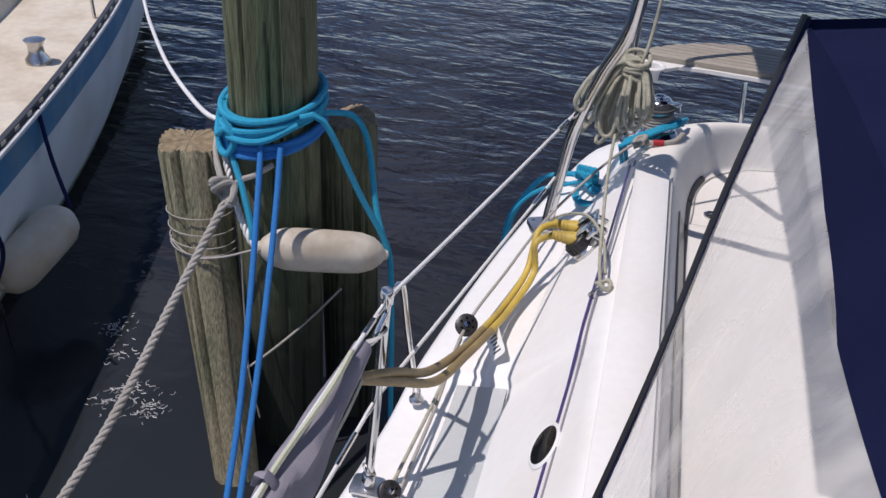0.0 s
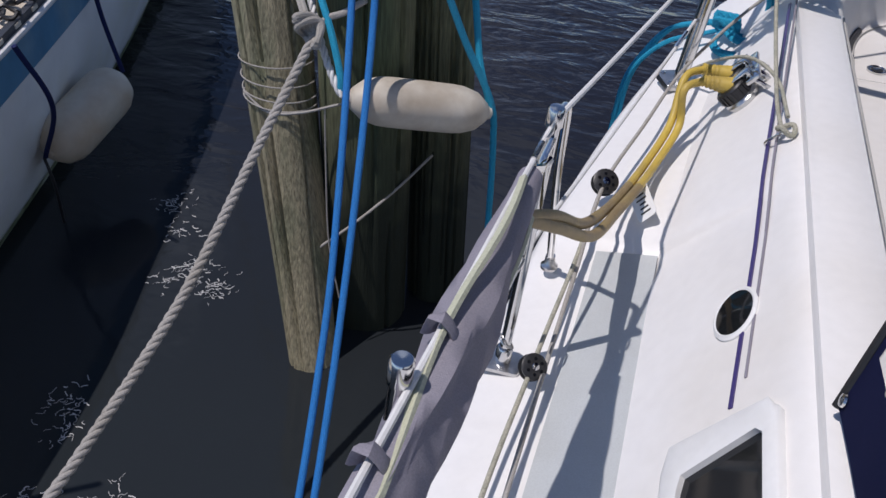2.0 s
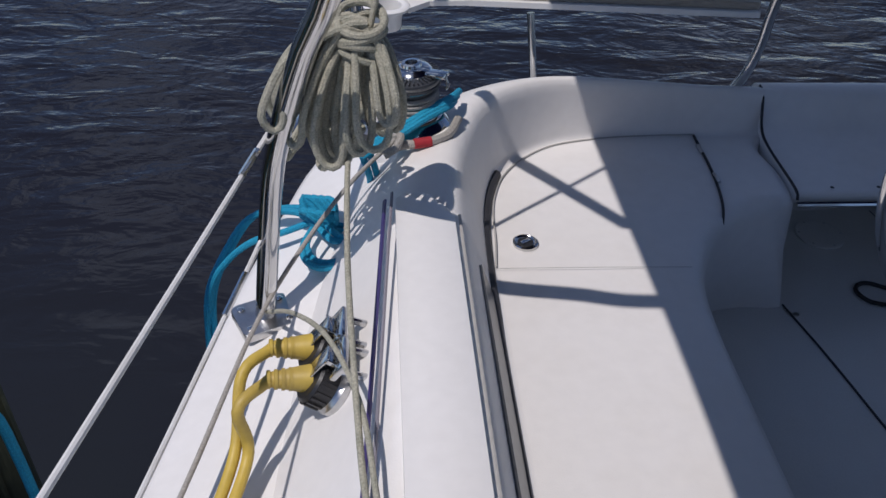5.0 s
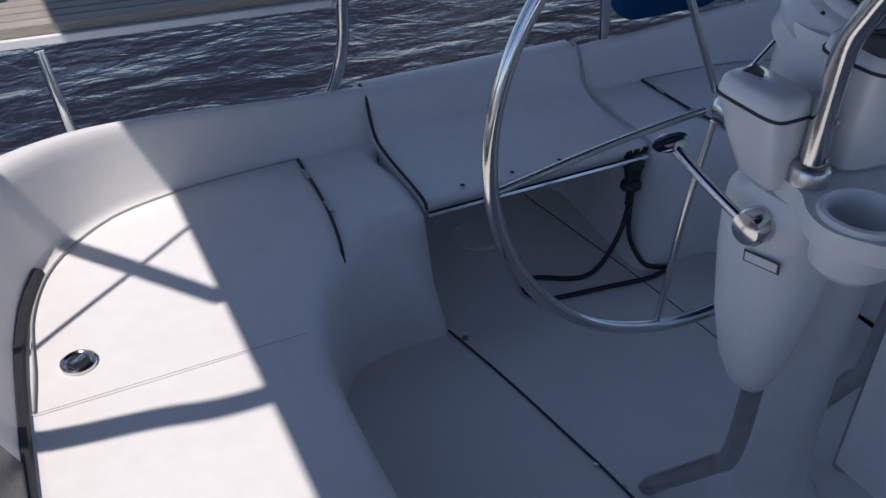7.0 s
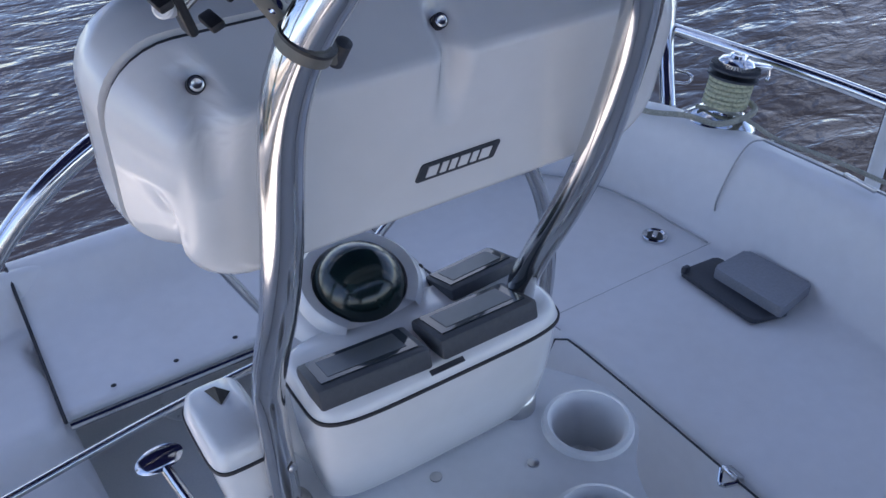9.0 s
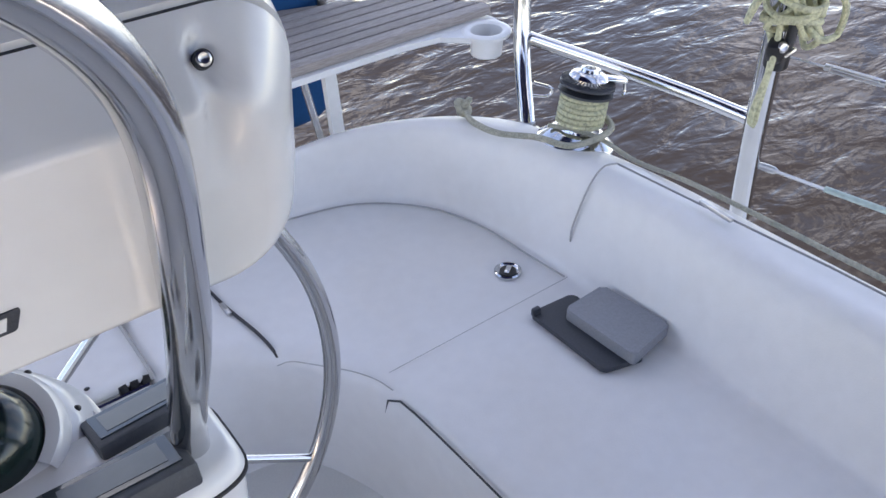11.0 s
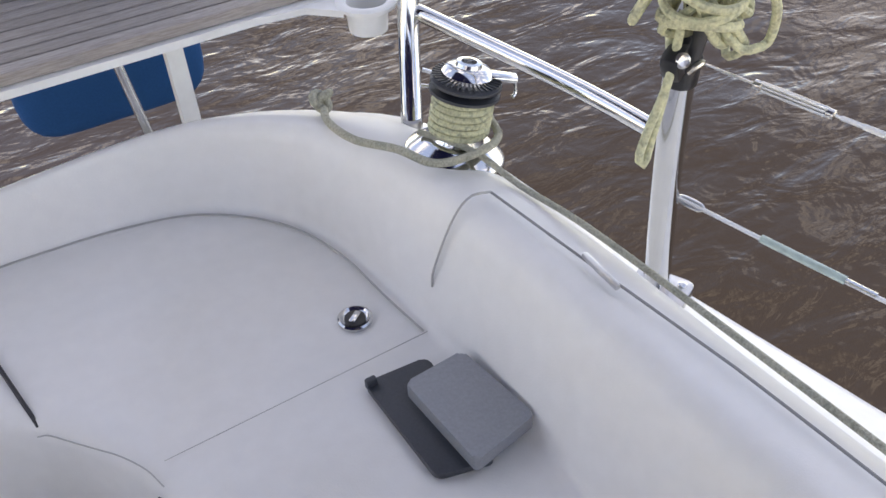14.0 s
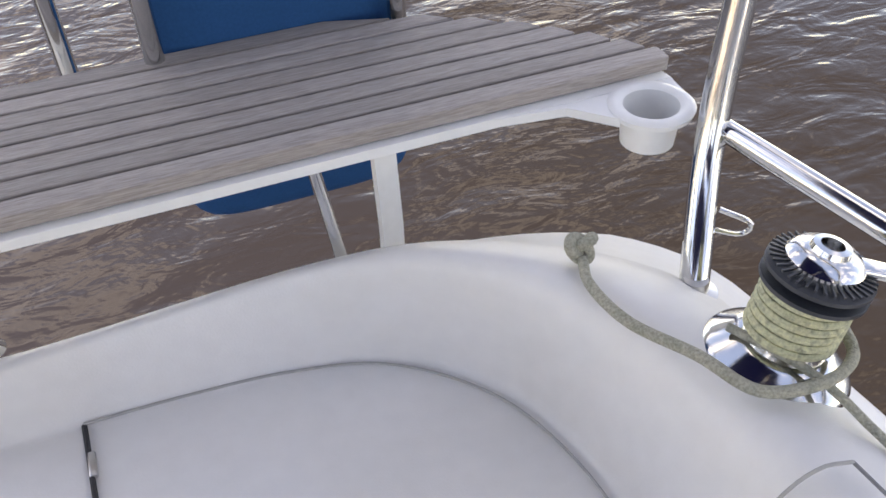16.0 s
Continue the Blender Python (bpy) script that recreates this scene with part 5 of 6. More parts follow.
def draped_hank(c, n, label, seed, r=0.0076):
    """Narrow bights gathered at the top and draped over one another to both sides."""
    rnd = random.Random(seed)
    c = Vector(c)
    hk = thing("rope_hank", label, "rope", "coiled rope hanks", at=c)
    for k in range(n):
        u = k / (n - 1)
        lean_x = -0.155 + 0.215 * u + rnd.uniform(-0.02, 0.02)
        L = 0.165 + 0.10 * math.exp(-((u - 0.45) / 0.28) ** 2) + rnd.uniform(-0.03, 0.025)
        out = -0.05 + rnd.uniform(-0.045, 0.05)
        w = rnd.uniform(0.012, 0.028)
        ang = rnd.uniform(-0.9, 0.9)
        a, d = math.cos(ang), math.sin(ang)
        off = Vector((rnd.uniform(-0.02, 0.02), rnd.uniform(-0.02, 0.02), rnd.uniform(-0.012, 0.012)))
        loop = [(-0.3, 0.0), (-0.8, 0.10), (-1.0, 0.4), (-1.15, 0.75), (-0.7, 0.97), (0.1, 1.03), (0.9, 0.93), (1.1, 0.62), (0.8, 0.25), (0.3, 0.02)]
        pts = []
        for p, v in loop:
            reach = math.sin(min(1, 1.25 * v) * math.pi / 2)
            pts.append(c + off + Vector((lean_x * reach + p * w * a, out * reach + p * w * d, -L * v + 0.035 * math.sin(math.pi * min(1, 2 * v)) * abs(lean_x) / 0.12)))
        bm = BM()
        tube(bm, pts, r, 8, 40)
        part("loop", bm, ROPE_CREAM, hk)
    for k in range(5):
        bm = BM()
        tube(bm, [c + Vector((0.044 * math.cos(t), 0.046 * math.sin(t), 0.012 - 0.016 * k + 0.014 * math.sin(t + 1.1 * k))) for t in np.linspace(0, 2 * math.pi, 14)], r, 8, 30)
        part("wrap", bm, ROPE_CREAM, hk)
    return hk


draped_hank((-1.445, -0.14, 0.945), 20, "thick hank of cream flecked rope hung on the arch", 21)
hank((-1.49, -0.03, 0.765), 7, 0.13, ROPE_CREAM, "lower coil of cream rope hanging beside the arch", 22, 0.04, 0.007)
hank((1.424, -0.335, 1.018), 10, 0.15, ROPE_YELLOW, "hank of flecked yellow rope hung on the arch", 23, 0.032, 0.0062)
rope("hanging_loop", "flecked yellow rope loop hanging down from the block", [(1.40, -0.33, 0.95), (1.375, -0.345, 0.87), (1.35, -0.345, 0.80), (1.342, -0.345, 0.765), (1.348, -0.35, 0.755), (1.36, -0.345, 0.785), (1.385, -0.335, 0.87), (1.41, -0.30, 0.92)], 0.0058, ROPE_YELLOW, 40)
rope("hanging_line", "cream line running up from the hank", [(-1.43, -0.14, 0.93), (-1.405, -0.10, 1.10), (-1.36, -0.02, 1.9)], 0.006, ROPE_CREAM, 16)
clamp = thing("rail_clamp", "black plastic jaw clamp closed round the arch leg", "clamp")
leg_up = Vector((-0.02, -0.05, 1)).normalized()
bm = BM()
lathe(bm, [(0.020, -0.024), (0.0225, -0.020), (0.023, 0.018), (0.020, 0.023)], 24, (1.424, -0.322, 0.862), leg_up)
part("sleeve", bm, BLACK, clamp)
bm = BM()
box(bm, (0.034, 0.030, 0.044), Matrix.Translation((1.389, -0.338, 0.886)) @ pose(0, 0, 0, 0, -24, 18), 0.010)
part("jaw", bm, BLACK, clamp)
bm = BM()
lathe(bm, [(0.010, 0), (0.010, 0.004), (0.007, 0.006), (0.003, 0.0045)], 18, (1.385, -0.352, 0.897), (-0.35, -0.85, 0.4))
part("screw", bm, STEEL, clamp, "chrome clamp screw")
bm = BM()
tube(bm, [(1.408, -0.345, 0.882), (1.416, -0.345, 0.90), (1.426, -0.342, 0.935)], 0.0095, 12, 6)
part("handle", bm, RUBBER_AND_SHADE, clamp, "black ribbed handle")
bm = BM()
tube(bm, [(1.398, -0.352, 0.876), (1.412, -0.358, 0.886), (1.424, -0.352, 0.882)], 0.0045, 8, 8)
part("pin", bm, STEEL, clamp, "steel hinge pin")

# ---- stern rail ----
rail = thing("stern_rail", "polished stainless stern rail with upright posts", "rail")
POSTP, POSTS = [(1.365, 0.285, 0.46), (1.435, 0.395, 0.66), (1.475, 0.43, 1.0), (1.485, 0.44, 1.2)], [(-1.42, 0.36, 0.44), (-1.46, 0.40, 0.66), (-1.47, 0.42, 1.0), (-1.48, 0.44, 1.2)]
for nm, pts, r in (("post", POSTP, 0.022), ("post", POSTS, 0.018), ("mid_rail", [(1.452, 0.392, 0.655), (1.53, 0.0, 0.645), (1.555, -0.22, 0.64)], 0.0165), ("top_rail", [(1.48, 0.43, 0.96), (1.50, 0.0, 0.955), (1.46, -0.30, 0.95)], 0.0165),
                   ("mid_rail", [(-1.46, 0.40, 0.655), (-1.56, 0.1, 0.645), (-1.62, -0.10, 0.64)], 0.0165),
                   ("walk_through_post", [(-0.38, 0.585, 0.445), (-0.36, 0.56, 0.52), (-0.345, 0.545, 0.66), (-0.37, 0.52, 0.95), (-0.6, 0.6, 1.15)], 0.0145),
                   ("walk_through_post", [(0.42, 0.585, 0.455), (0.40, 0.56, 0.52), (0.385, 0.545, 0.66), (0.41, 0.54, 0.95), (0.62, 0.62, 1.15)], 0.0145),
                   ("top_rail", [(-0.6, 0.6, 1.15), (-1.0, 0.8, 1.19), (-1.35, 0.62, 1.2), (-1.48, 0.44, 1.2)], 0.0165), ("top_rail", [(0.62, 0.62, 1.15), (1.0, 0.8, 1.19), (1.38, 0.62, 1.2), (1.50, 0.44, 1.2)], 0.0165),
                   ("seat_strut", [(-0.985, 0.635, 0.655), (-0.965, 0.60, 0.47)], 0.011), ("seat_strut", [(0.895, 0.555, 0.655), (0.915, 0.53, 0.48)], 0.0095)):
    bm = BM()
    tube(bm, pts, r, 14, max(6, 8 * (len(pts) - 1)))
    part(nm, bm, CHROME, rail)
bm = BM()
ribbon(bm, [Vector((1.022, 0.655, 0.10)), Vector((1.035, 0.68, 0.40)), Vector((1.035, 0.70, 0.66))], 0.04, 0.012, (0.2, -1, 0))
part("flat_bracket", bm, WHITE_PLASTIC, rail, "white flat bracket under the seat")
for c in (POSTP[0], POSTS[0]):
    bm = BM()
    lathe(bm, [(0.035, -0.01), (0.035, 0.005), (0.02, 0.012), (0.018, 0.03)], 20, c)
    part("post_foot", bm, STEEL, rail)
bm = BM()
tube(bm, [(1.415, 0.33, 0.53), (1.45, 0.31, 0.525), (1.46, 0.305, 0.545), (1.425, 0.335, 0.56)], 0.004, 8, 16)
part("hook", bm, CHROME, rail)


# ---- teak perch seats on the stern rail ----
def perch(s, front, label, mat):
    pt = thing("stern_perch_seat", label, "seat", "stern perch seats")
    xin, xout = 0.36, 1.46
    back0 = front + 0.345

    def back(x):
        f = max(0, (x - 0.95) / (xout - 0.95))
        return back0 - 0.30 * f ** 2.2

    n = 8
    w = 0.345 / n
    for k in range(n):
        y0, y1 = front + k * w + 0.0028, front + (k + 1) * w - 0.0028
        xe = xout
        while back(xe) < y0 + 0.012 and xe > xin + 0.1:
            xe -= 0.005
        xe1 = xe
        while back(xe1) < y1 and xe1 > xin + 0.1:
            xe1 -= 0.005
        bm = BM()
        prism(bm, rounded([(s * xin, y0), (s * xe, y0), (s * xe1, y1), (s * xin, y1)][::s], 0.006, 2), 0.668, 0.69, 0.003)
        part("slat", bm, mat, pt, smooth=False)
        # black strip under each gap stands in for the shade between slats
        if k < n - 1:
            bm = BM()
            prism(bm, [(s * xin, y1 - 0.004), (s * (xe1 - 0.03), y1 - 0.004), (s * (xe1 - 0.045), y1 + 0.0096), (s * xin, y1 + 0.0096)][::s], 0.6665, 0.676)
            part("caulking", bm, RUBBER_AND_SHADE, pt, smooth=False)
    bm = BM()
    out = [(xin, front - 0.012)] + [(x, front - 0.012) for x in (0.7, 1.0, 1.20)] + [(1.30, front - 0.018), (1.455, front - 0.018), (1.45, front + 0.03)] + [(x, back(x) - 0.006) for x in np.linspace(1.42, xin, 14)]
    prism(bm, [(s * a, b) for a, b in out][::s], 0.650, 0.666, 0.003)
    part("tray", bm, WHITE_PLASTIC, pt, "white plastic seat tray")
    for gus in ([(1.16, -0.012), (1.27, -0.028), (1.325, -0.085), (1.338, -0.05), (1.365, -0.02), (1.365, -0.010)], [(1.405, -0.010), (1.405, -0.02), (1.432, -0.05), (1.448, -0.07), (1.4535, -0.010)]):
        bm = BM()
        prism(bm, [(s * a, front + b) for a, b in gus][::s], 0.651, 0.665, 0.0)
        part("cup_bracket", bm, WHITE_PLASTIC, pt, smooth=False)
    bm = BM()
    c = Vector((s * 1.385, front - 0.07, 0.60))
    lathe(bm, [(0.032, 0.0), (0.040, 0.004), (0.044, 0.052), (0.048, 0.056), (0.062, 0.058), (0.064, 0.066), (0.060, 0.0695), (0.048, 0.0705), (0.0415, 0.066), (0.039, 0.01), (0.001, 0.008)], 32, c)
    part("cup_holder", bm, WHITE_PLASTIC, pt, "white moulded cup holder")
    return pt


perch(1, 0.545, "weathered grey teak slatted perch seat with cup holder", TEAK)
perch(-1, 0.60, "bleached teak slatted perch seat with cup holder", TEAK_PALE).matrix_world = pose(-0.05, -0.04, 0.018, 0, 0, -5)

# blue-covered float strapped to the rail behind the perch
blue = thing("blue_covered_cushion", "bright blue canvas cushion strapped outside the stern rail", "cushion")
bm = BM()
rows = []
for z in 0.5 - 0.5 * np.cos(np.linspace(0, math.pi, 22)):
    d = min(1.0, 0.66 * min(z, 1 - z) / 0.085)
    e = math.sqrt(1 - (1 - d) ** 2)
    sec = []
    for k in range(36):
        a = 2 * math.pi * k / 36
        ca, sa = math.cos(a), math.sin(a)
        x = math.copysign(abs(ca) ** 0.4, ca)
        y = math.copysign(abs(sa) ** 0.6, sa)
        sec.append(Vector((0.945 + (0.15 + 0.07 * e) * x, 0.955 + 0.065 * y * (0.35 + 0.65 * e), 0.32 + 0.675 * z)))
    rows.append(sec)
vs = grid(bm, rows, close_v=True)
bm.faces.new(vs[0][::-1])
bm.faces.new(vs[-1])
part("cover", bm, BLUE_COVER, blue)
for x in (0.735, 1.135):
    bm = BM()
    tube(bm, [(x, 0.872, 0.64), (x + 0.005, 0.875, 1.15)], 0.016, 14, 4)
    part("bracket_post", bm, CHROME, blue)
bm = BM()
tube(bm, [(0.60, 0.98, 0.64), (0.60, 0.98, 1.15)], 0.016, 12, 3)
part("outer_post", bm, CHROME, blue)

# ---- seat lids, seams and latches ----
def seam(pts, name="locker_seam", w=0.004, mat=None, z=0.0025):
    bm = BM()
    tube(bm, [Vector(p) + Vector((0, 0, z - 0.002)) for p in pts], w / 2, 6, 40)
    return part(name, bm, mat or RUBBER_AND_SHADE, sailboat)


SHADOW = material("seam_shadow_grey", (0.42, 0.41, 0.39), 0.7, grain=0.1)
for s in (-1, 1):
    z = 0.345
    seam([(s * 0.50, 0.495, z + 0.004), (s * 0.65, 0.490, z + 0.003), (s * 0.80, 0.475, z + 0.002), (s * 0.945, 0.43, z + 0.001), (s * 1.065, 0.315, z), (s * 1.12, 0.17, z - 0.001), (s * 1.135, 0.0, z - 0.002), (s * 1.145, -0.095, z - 0.004)], w=0.0045, mat=SHADOW)
    seam([(s * 0.50, 0.495, z + 0.001), (s * 0.507, 0.30, z - 0.001), (s * 0.525, 0.16, z - 0.003), (s * 0.535, 0.105, z - 0.03), (s * 0.536, 0.096, z - 0.075)], w=0.008)
    seam([(s * 1.15, -0.10, z - 0.004), (s * 0.9, -0.10, z - 0.005), (s * 0.68, -0.095, z - 0.012)], w=0.0014, mat=SHADOW)
    bm = BM()
    c = Vector((s * 1.063, 0.0, 0.338))
    lathe(bm, [(0.031, -0.002), (0.031, 0.004), (0.027, 0.006), (0.024, 0.003), (0.02, 0.002)], 28, c)
    latch = tagged(finish("locker_latch", bm, CHROME), "round chrome flush latch in a cockpit locker lid", "latch", "locker latches")
    bm = BM()
    lathe(bm, [(0.019, 0.0), (0.019, 0.003), (0.004, 0.004)], 24, c + Vector((0, 0, 0.001)))
    part("cup", bm, BLACK, latch)
    bm = BM()
    box(bm, (0.028, 0.012, 0.004), Matrix.Translation(c + Vector((0, 0, 0.006))) @ pose(0, 0, 0, 0, 0, 35), 0.0015)
    part("ring_pull", bm, CHROME, latch)
    for y in (0.42, 0.27):
        bm = BM()
        box(bm, (0.012, 0.045, 0.008), Matrix.Translation((s * 0.505, y, 0.346)), 0.003)
        part("hinge", bm, STEEL, sailboat)
    # helm seat joint
    bm = BM()
    tube(bm, [(s * 0.306, 0.19, 0.325), (s * 0.306, 0.22, 0.344), (s * 0.306, 0.42, 0.352), (s * 0.306, 0.49, 0.375), (s * 0.306, 0.535, 0.455), (s * 0.306, 0.57, 0.468)], 0.004, 6, 30)
    part("seat_joint", bm, RUBBER_AND_SHADE if s < 0 else SHADOW, sailboat)
# the lid of the port locker ends in a lip along the rounded seat corner
seam([(0.528, 0.093, 0.30), (0.545, 0.062, 0.325), (0.569, 0.027, 0.331), (0.600, -0.012, 0.331), (0.627, -0.046, 0.330), (0.652, -0.090, 0.327), (0.664, -0.13, 0.322)], w=0.0025, mat=SHADOW)
# long locker lid seam and coaming back panel on port
seam([(0.672, -1.6, 0.318), (0.672, -0.8, 0.316), (0.668, -0.25, 0.315), (0.655, -0.14, 0.312), (0.648, -0.12, 0.25), (0.645, -0.12, 0.18)], w=0.0045)
bm = BM()
tube(bm, [(1.183, -0.068, 0.405), (1.19, -0.065, 0.44), (1.225, -0.07, 0.53), (1.255, -0.078, 0.572), (1.293, -0.084, 0.570)], 0.0022, 6, 20)
part("backrest_seam", bm, SHADOW, sailboat)
SEAM_GREY = material("seam_slate_grey", (0.22, 0.22, 0.225), 0.7, grain=0.1)
bm = BM()
tube(bm, [(1.293, -0.084, 0.569), (1.301, -0.166, 0.567), (1.314, -0.313, 0.565), (1.331, -0.486, 0.562), (1.340, -0.60, 0.561), (1.35, -1.0, 0.561), (1.352, -1.7, 0.562)], 0.0022, 6, 20)
part("backrest_top_seam", bm, SEAM_GREY, sailboat)
for y in (-0.33, -0.95):
    bm = BM()
    box(bm, (0.010, 0.085, 0.010), Matrix.Translation((1.313 if y > -0.5 else 1.349, y, 0.569)) @ pose(0, 0, 0, 0, 0, -5 if y > -0.5 else -1), 0.003)
    part("backrest_hinge", bm, STEEL, sailboat)
bm = BM()
tube(bm, [(1.62, -1.6, 0.165), (1.62, -0.6, 0.21), (1.58, -0.25, 0.25)], 0.012, 8, 20)
part("toe_track", bm, STEEL, sailboat)
# dark slot and aluminium track along the starboard seat back
bm = BM()
tube(bm, [(-1.172, -2.25, 0.345), (-1.172, -0.6, 0.345), (-1.168, -0.25, 0.345), (-1.160, 0.0, 0.346), (-1.14, 0.16, 0.348), (-1.10, 0.29, 0.348)], 0.014, 8, 40)
part("seat_back_slot", bm, RUBBER_AND_SHADE, sailboat, "dark slot behind the seat lid")
bm = BM()
ribbon(bm, [Vector((-1.187, y, 0.398)) for y in np.linspace(-2.25, -0.22, 12)], 0.105, 0.006, (0.94, 0, 0.34))
part("seat_back_track", bm, material("dark_anodised_track", (0.16, 0.165, 0.17), 0.35, 0.8, grain=0.2, grain_scale=60), sailboat, "dull aluminium track")
bm = BM()
tube(bm, [(-1.252, -2.25, 0.566), (-1.252, -0.6, 0.565), (-1.25, -0.2, 0.562)], 0.0035, 6, 20)
part("coaming_joint", bm, SHADOW, sailboat)
bm = BM()
prism(bm, rounded([(-1.40, -2.28), (-1.262, -2.28), (-1.262, -0.16), (-1.38, -0.10)], 0.05), 0.50, 0.572, 0.02)
part("coaming_cap", bm, GEL, sailboat, angle=50)
# sole hatch seams, screws and drain plate
for pts in ([(-0.276, 0.14, 0.002), (-0.238, -0.05, 0.002), (-0.206, -0.25, 0.002), (-0.178, -0.46, 0.002), (-0.13, -1.0, 0.002)], [(0.20, 0.60, 0.0), (0.26, 0.1, 0.0), (0.30, -0.4, 0.0)]):
    seam(pts, "sole_seam", 0.006 if pts[0][0] < 0 else 0.003)
for x, y in ((-0.252, 0.10), (-0.192, -0.36), (-0.178, -0.428), (0.13, -0.52), (0.25, -0.5)):
    bm = BM()
    lathe(bm, [(0.008, 0), (0.008, 0.003), (0.003, 0.004)], 14, (x, y, 0))
    part("sole_screw", bm, STEEL, sailboat)
plate = thing("inspection_plate", "round white inspection plate low in the cockpit", "plate")
bm = BM()
lathe(bm, [(0.075, -0.002), (0.075, 0.005), (0.068, 0.007), (0.06, 0.006)], 36, (-0.025, 0.47, 0.0))
part("disc", bm, SOLE, plate)
for k in range(6):
    bm = BM()
    lathe(bm, [(0.005, 0.0), (0.003, 0.002)], 8, Vector((-0.025 + 0.066 * math.cos(k), 0.47 + 0.066 * math.sin(k), 0.006)))
    part("screw", bm, STEEL, plate)
# helm seat trim
bm = BM()
tube(bm, [(-0.30, 0.197, 0.306), (0.30, 0.197, 0.306)], 0.008, 8, 4)
part("front_trim", bm, CHROME, helm, "metal front trim")
for x in (-0.2, -0.07, 0.06, 0.19):
    bm = BM()
    lathe(bm, [(0.006, 0), (0.003, 0.002)], 10, (x, 0.225, 0.342))
    part("screw", bm, BLACK, helm)
rope("black_hose", "black hose loop lying on the cockpit sole", [(0.272, 0.205, 0.315), (0.268, 0.20, 0.22), (0.250, 0.19, 0.125), (0.20, 0.175, 0.05), (0.15, 0.17, 0.012), (0.093, 0.178, 0.008), (0.011, 0.222, 0.008), (-0.035, 0.20, 0.008), (-0.03, 0.155, 0.008), (0.01, 0.128, 0.008), (0.15, 0.108, 0.008), (0.278, 0.091, 0.008), (0.355, 0.105, 0.008), (0.33, 0.115, 0.009), (0.29, 0.135, 0.02), (0.268, 0.17, 0.07), (0.266, 0.19, 0.125), (0.272, 0.20, 0.22), (0.278, 0.205, 0.315)], 0.0065, BLACK, 150)
bundle = thing("hose_bundle", "black taped bundle of hoses under the helm seat", "hose")
for dx, z1 in ((0.0, 0.17), (0.018, 0.215), (-0.016, 0.225)):
    bm = BM()
    tube(bm, [(0.273 + dx * 1.5, 0.212, 0.328), (0.271 + dx, 0.208, 0.28), (0.269 + dx * 0.4, 0.203, z1)], 0.011, 8, 14)
    part("hose", bm, BLACK, bundle)
for z in (0.225, 0.285):
    bm = BM()
    lathe(bm, [(0.022, -0.012), (0.027, -0.006), (0.026, 0.006), (0.022, 0.012)], 16, (0.270, 0.207, z), (0, 0.2, 1))
    part("tape_wrap", bm, RUBBER_AND_SHADE, bundle)
# ---- steering pedestal ----
PX = 0.03
ped = thing("steering_pedestal", "white steering pedestal with cup tray and chrome guard", "pedestal")
bm = BM()
lathe(bm, [(0.105, 0.0), (0.10, 0.025), (0.07, 0.055), (0.060, 0.2), (0.058, 0.5), (0.08, 0.78)], 40, (PX + 0.02, -0.56, 0))
part("column", bm, WHITE_PLASTIC, ped)


def shell(bm, levels, n=36):
    """Stacked rounded outlines: (z, cx, cy, half width, half depth, squareness)."""
    rows = []
    for z, cx, cy, a, b, q in levels:
        row = []
        for k in range(n):
            t = 2 * math.pi * k / n
            c, s = math.cos(t), math.sin(t)
            row.append(Vector((cx + a * math.copysign(abs(c) ** q, c), cy + b * math.copysign(abs(s) ** q, s), z)))
        rows.append(row)
    vs = grid(bm, rows, close_v=True)
    bm.faces.new(vs[0][::-1])
    bm.faces.new(vs[-1])
    return bm


bm = BM()
shell(bm, [(0.392, -0.112, -0.590, 0.012, 0.016, 0.9), (0.402, -0.112, -0.588, 0.026, 0.032, 0.85), (0.44, -0.111, -0.582, 0.040, 0.050, 0.8), (0.52, -0.110, -0.576, 0.052, 0.068, 0.75), (0.63, -0.108, -0.573, 0.064, 0.082, 0.75), (0.70, -0.106, -0.572, 0.070, 0.085, 0.75), (0.735, -0.106, -0.572, 0.068, 0.082, 0.75), (0.757, -0.104, -0.574, 0.058, 0.072, 0.75)])
hs = part("engine_control_housing", bm, WHITE_PLASTIC, ped, angle=60)
bm = BM()
box(bm, (0.002, 0.056, 0.018), Matrix.Translation((-0.1765, -0.612, 0.668)) @ pose(0, 0, 0, -6, 0, 12))
part("label_plate", bm, DARK_PLASTIC, hs, "dark-edged maker's label plate", smooth=False)
bm = BM()
box(bm, (0.003, 0.050, 0.013), Matrix.Translation((-0.1770, -0.612, 0.668)) @ pose(0, 0, 0, -6, 0, 12))
part("label_face", bm, WHITE_PLASTIC, hs, smooth=False)
bm = BM()
lathe(bm, [(0.026, 0.0), (0.026, 0.03), (0.022, 0.038), (0.008, 0.04)], 28, (-0.165, -0.590, 0.716), (-1, -0.1, 0.05))
part("lever_hub", bm, CHROME, ped)
bm = BM()
tube(bm, [(-0.19, -0.590, 0.716), (-0.206, -0.54, 0.742), (-0.218, -0.49, 0.766), (-0.224, -0.462, 0.780)], 0.0075, 10, 16, flat=0.75)
part("throttle_lever", bm, CHROME, ped)
bm = BM()
lathe(bm, [(0.004, -0.005), (0.018, -0.003), (0.020, 0.002), (0.014, 0.006), (0.003, 0.007)], 24, (-0.226, -0.452, 0.786), (-0.3, -0.4, 0.85))
bmesh.ops.transform(bm, matrix=Matrix.Translation((-0.226, -0.452, 0.786)) @ Matrix.Diagonal((1.5, 0.8, 0.8, 1)) @ Matrix.Translation((0.226, 0.452, -0.786)), verts=bm.verts)
part("lever_knob", bm, CHROME, ped)
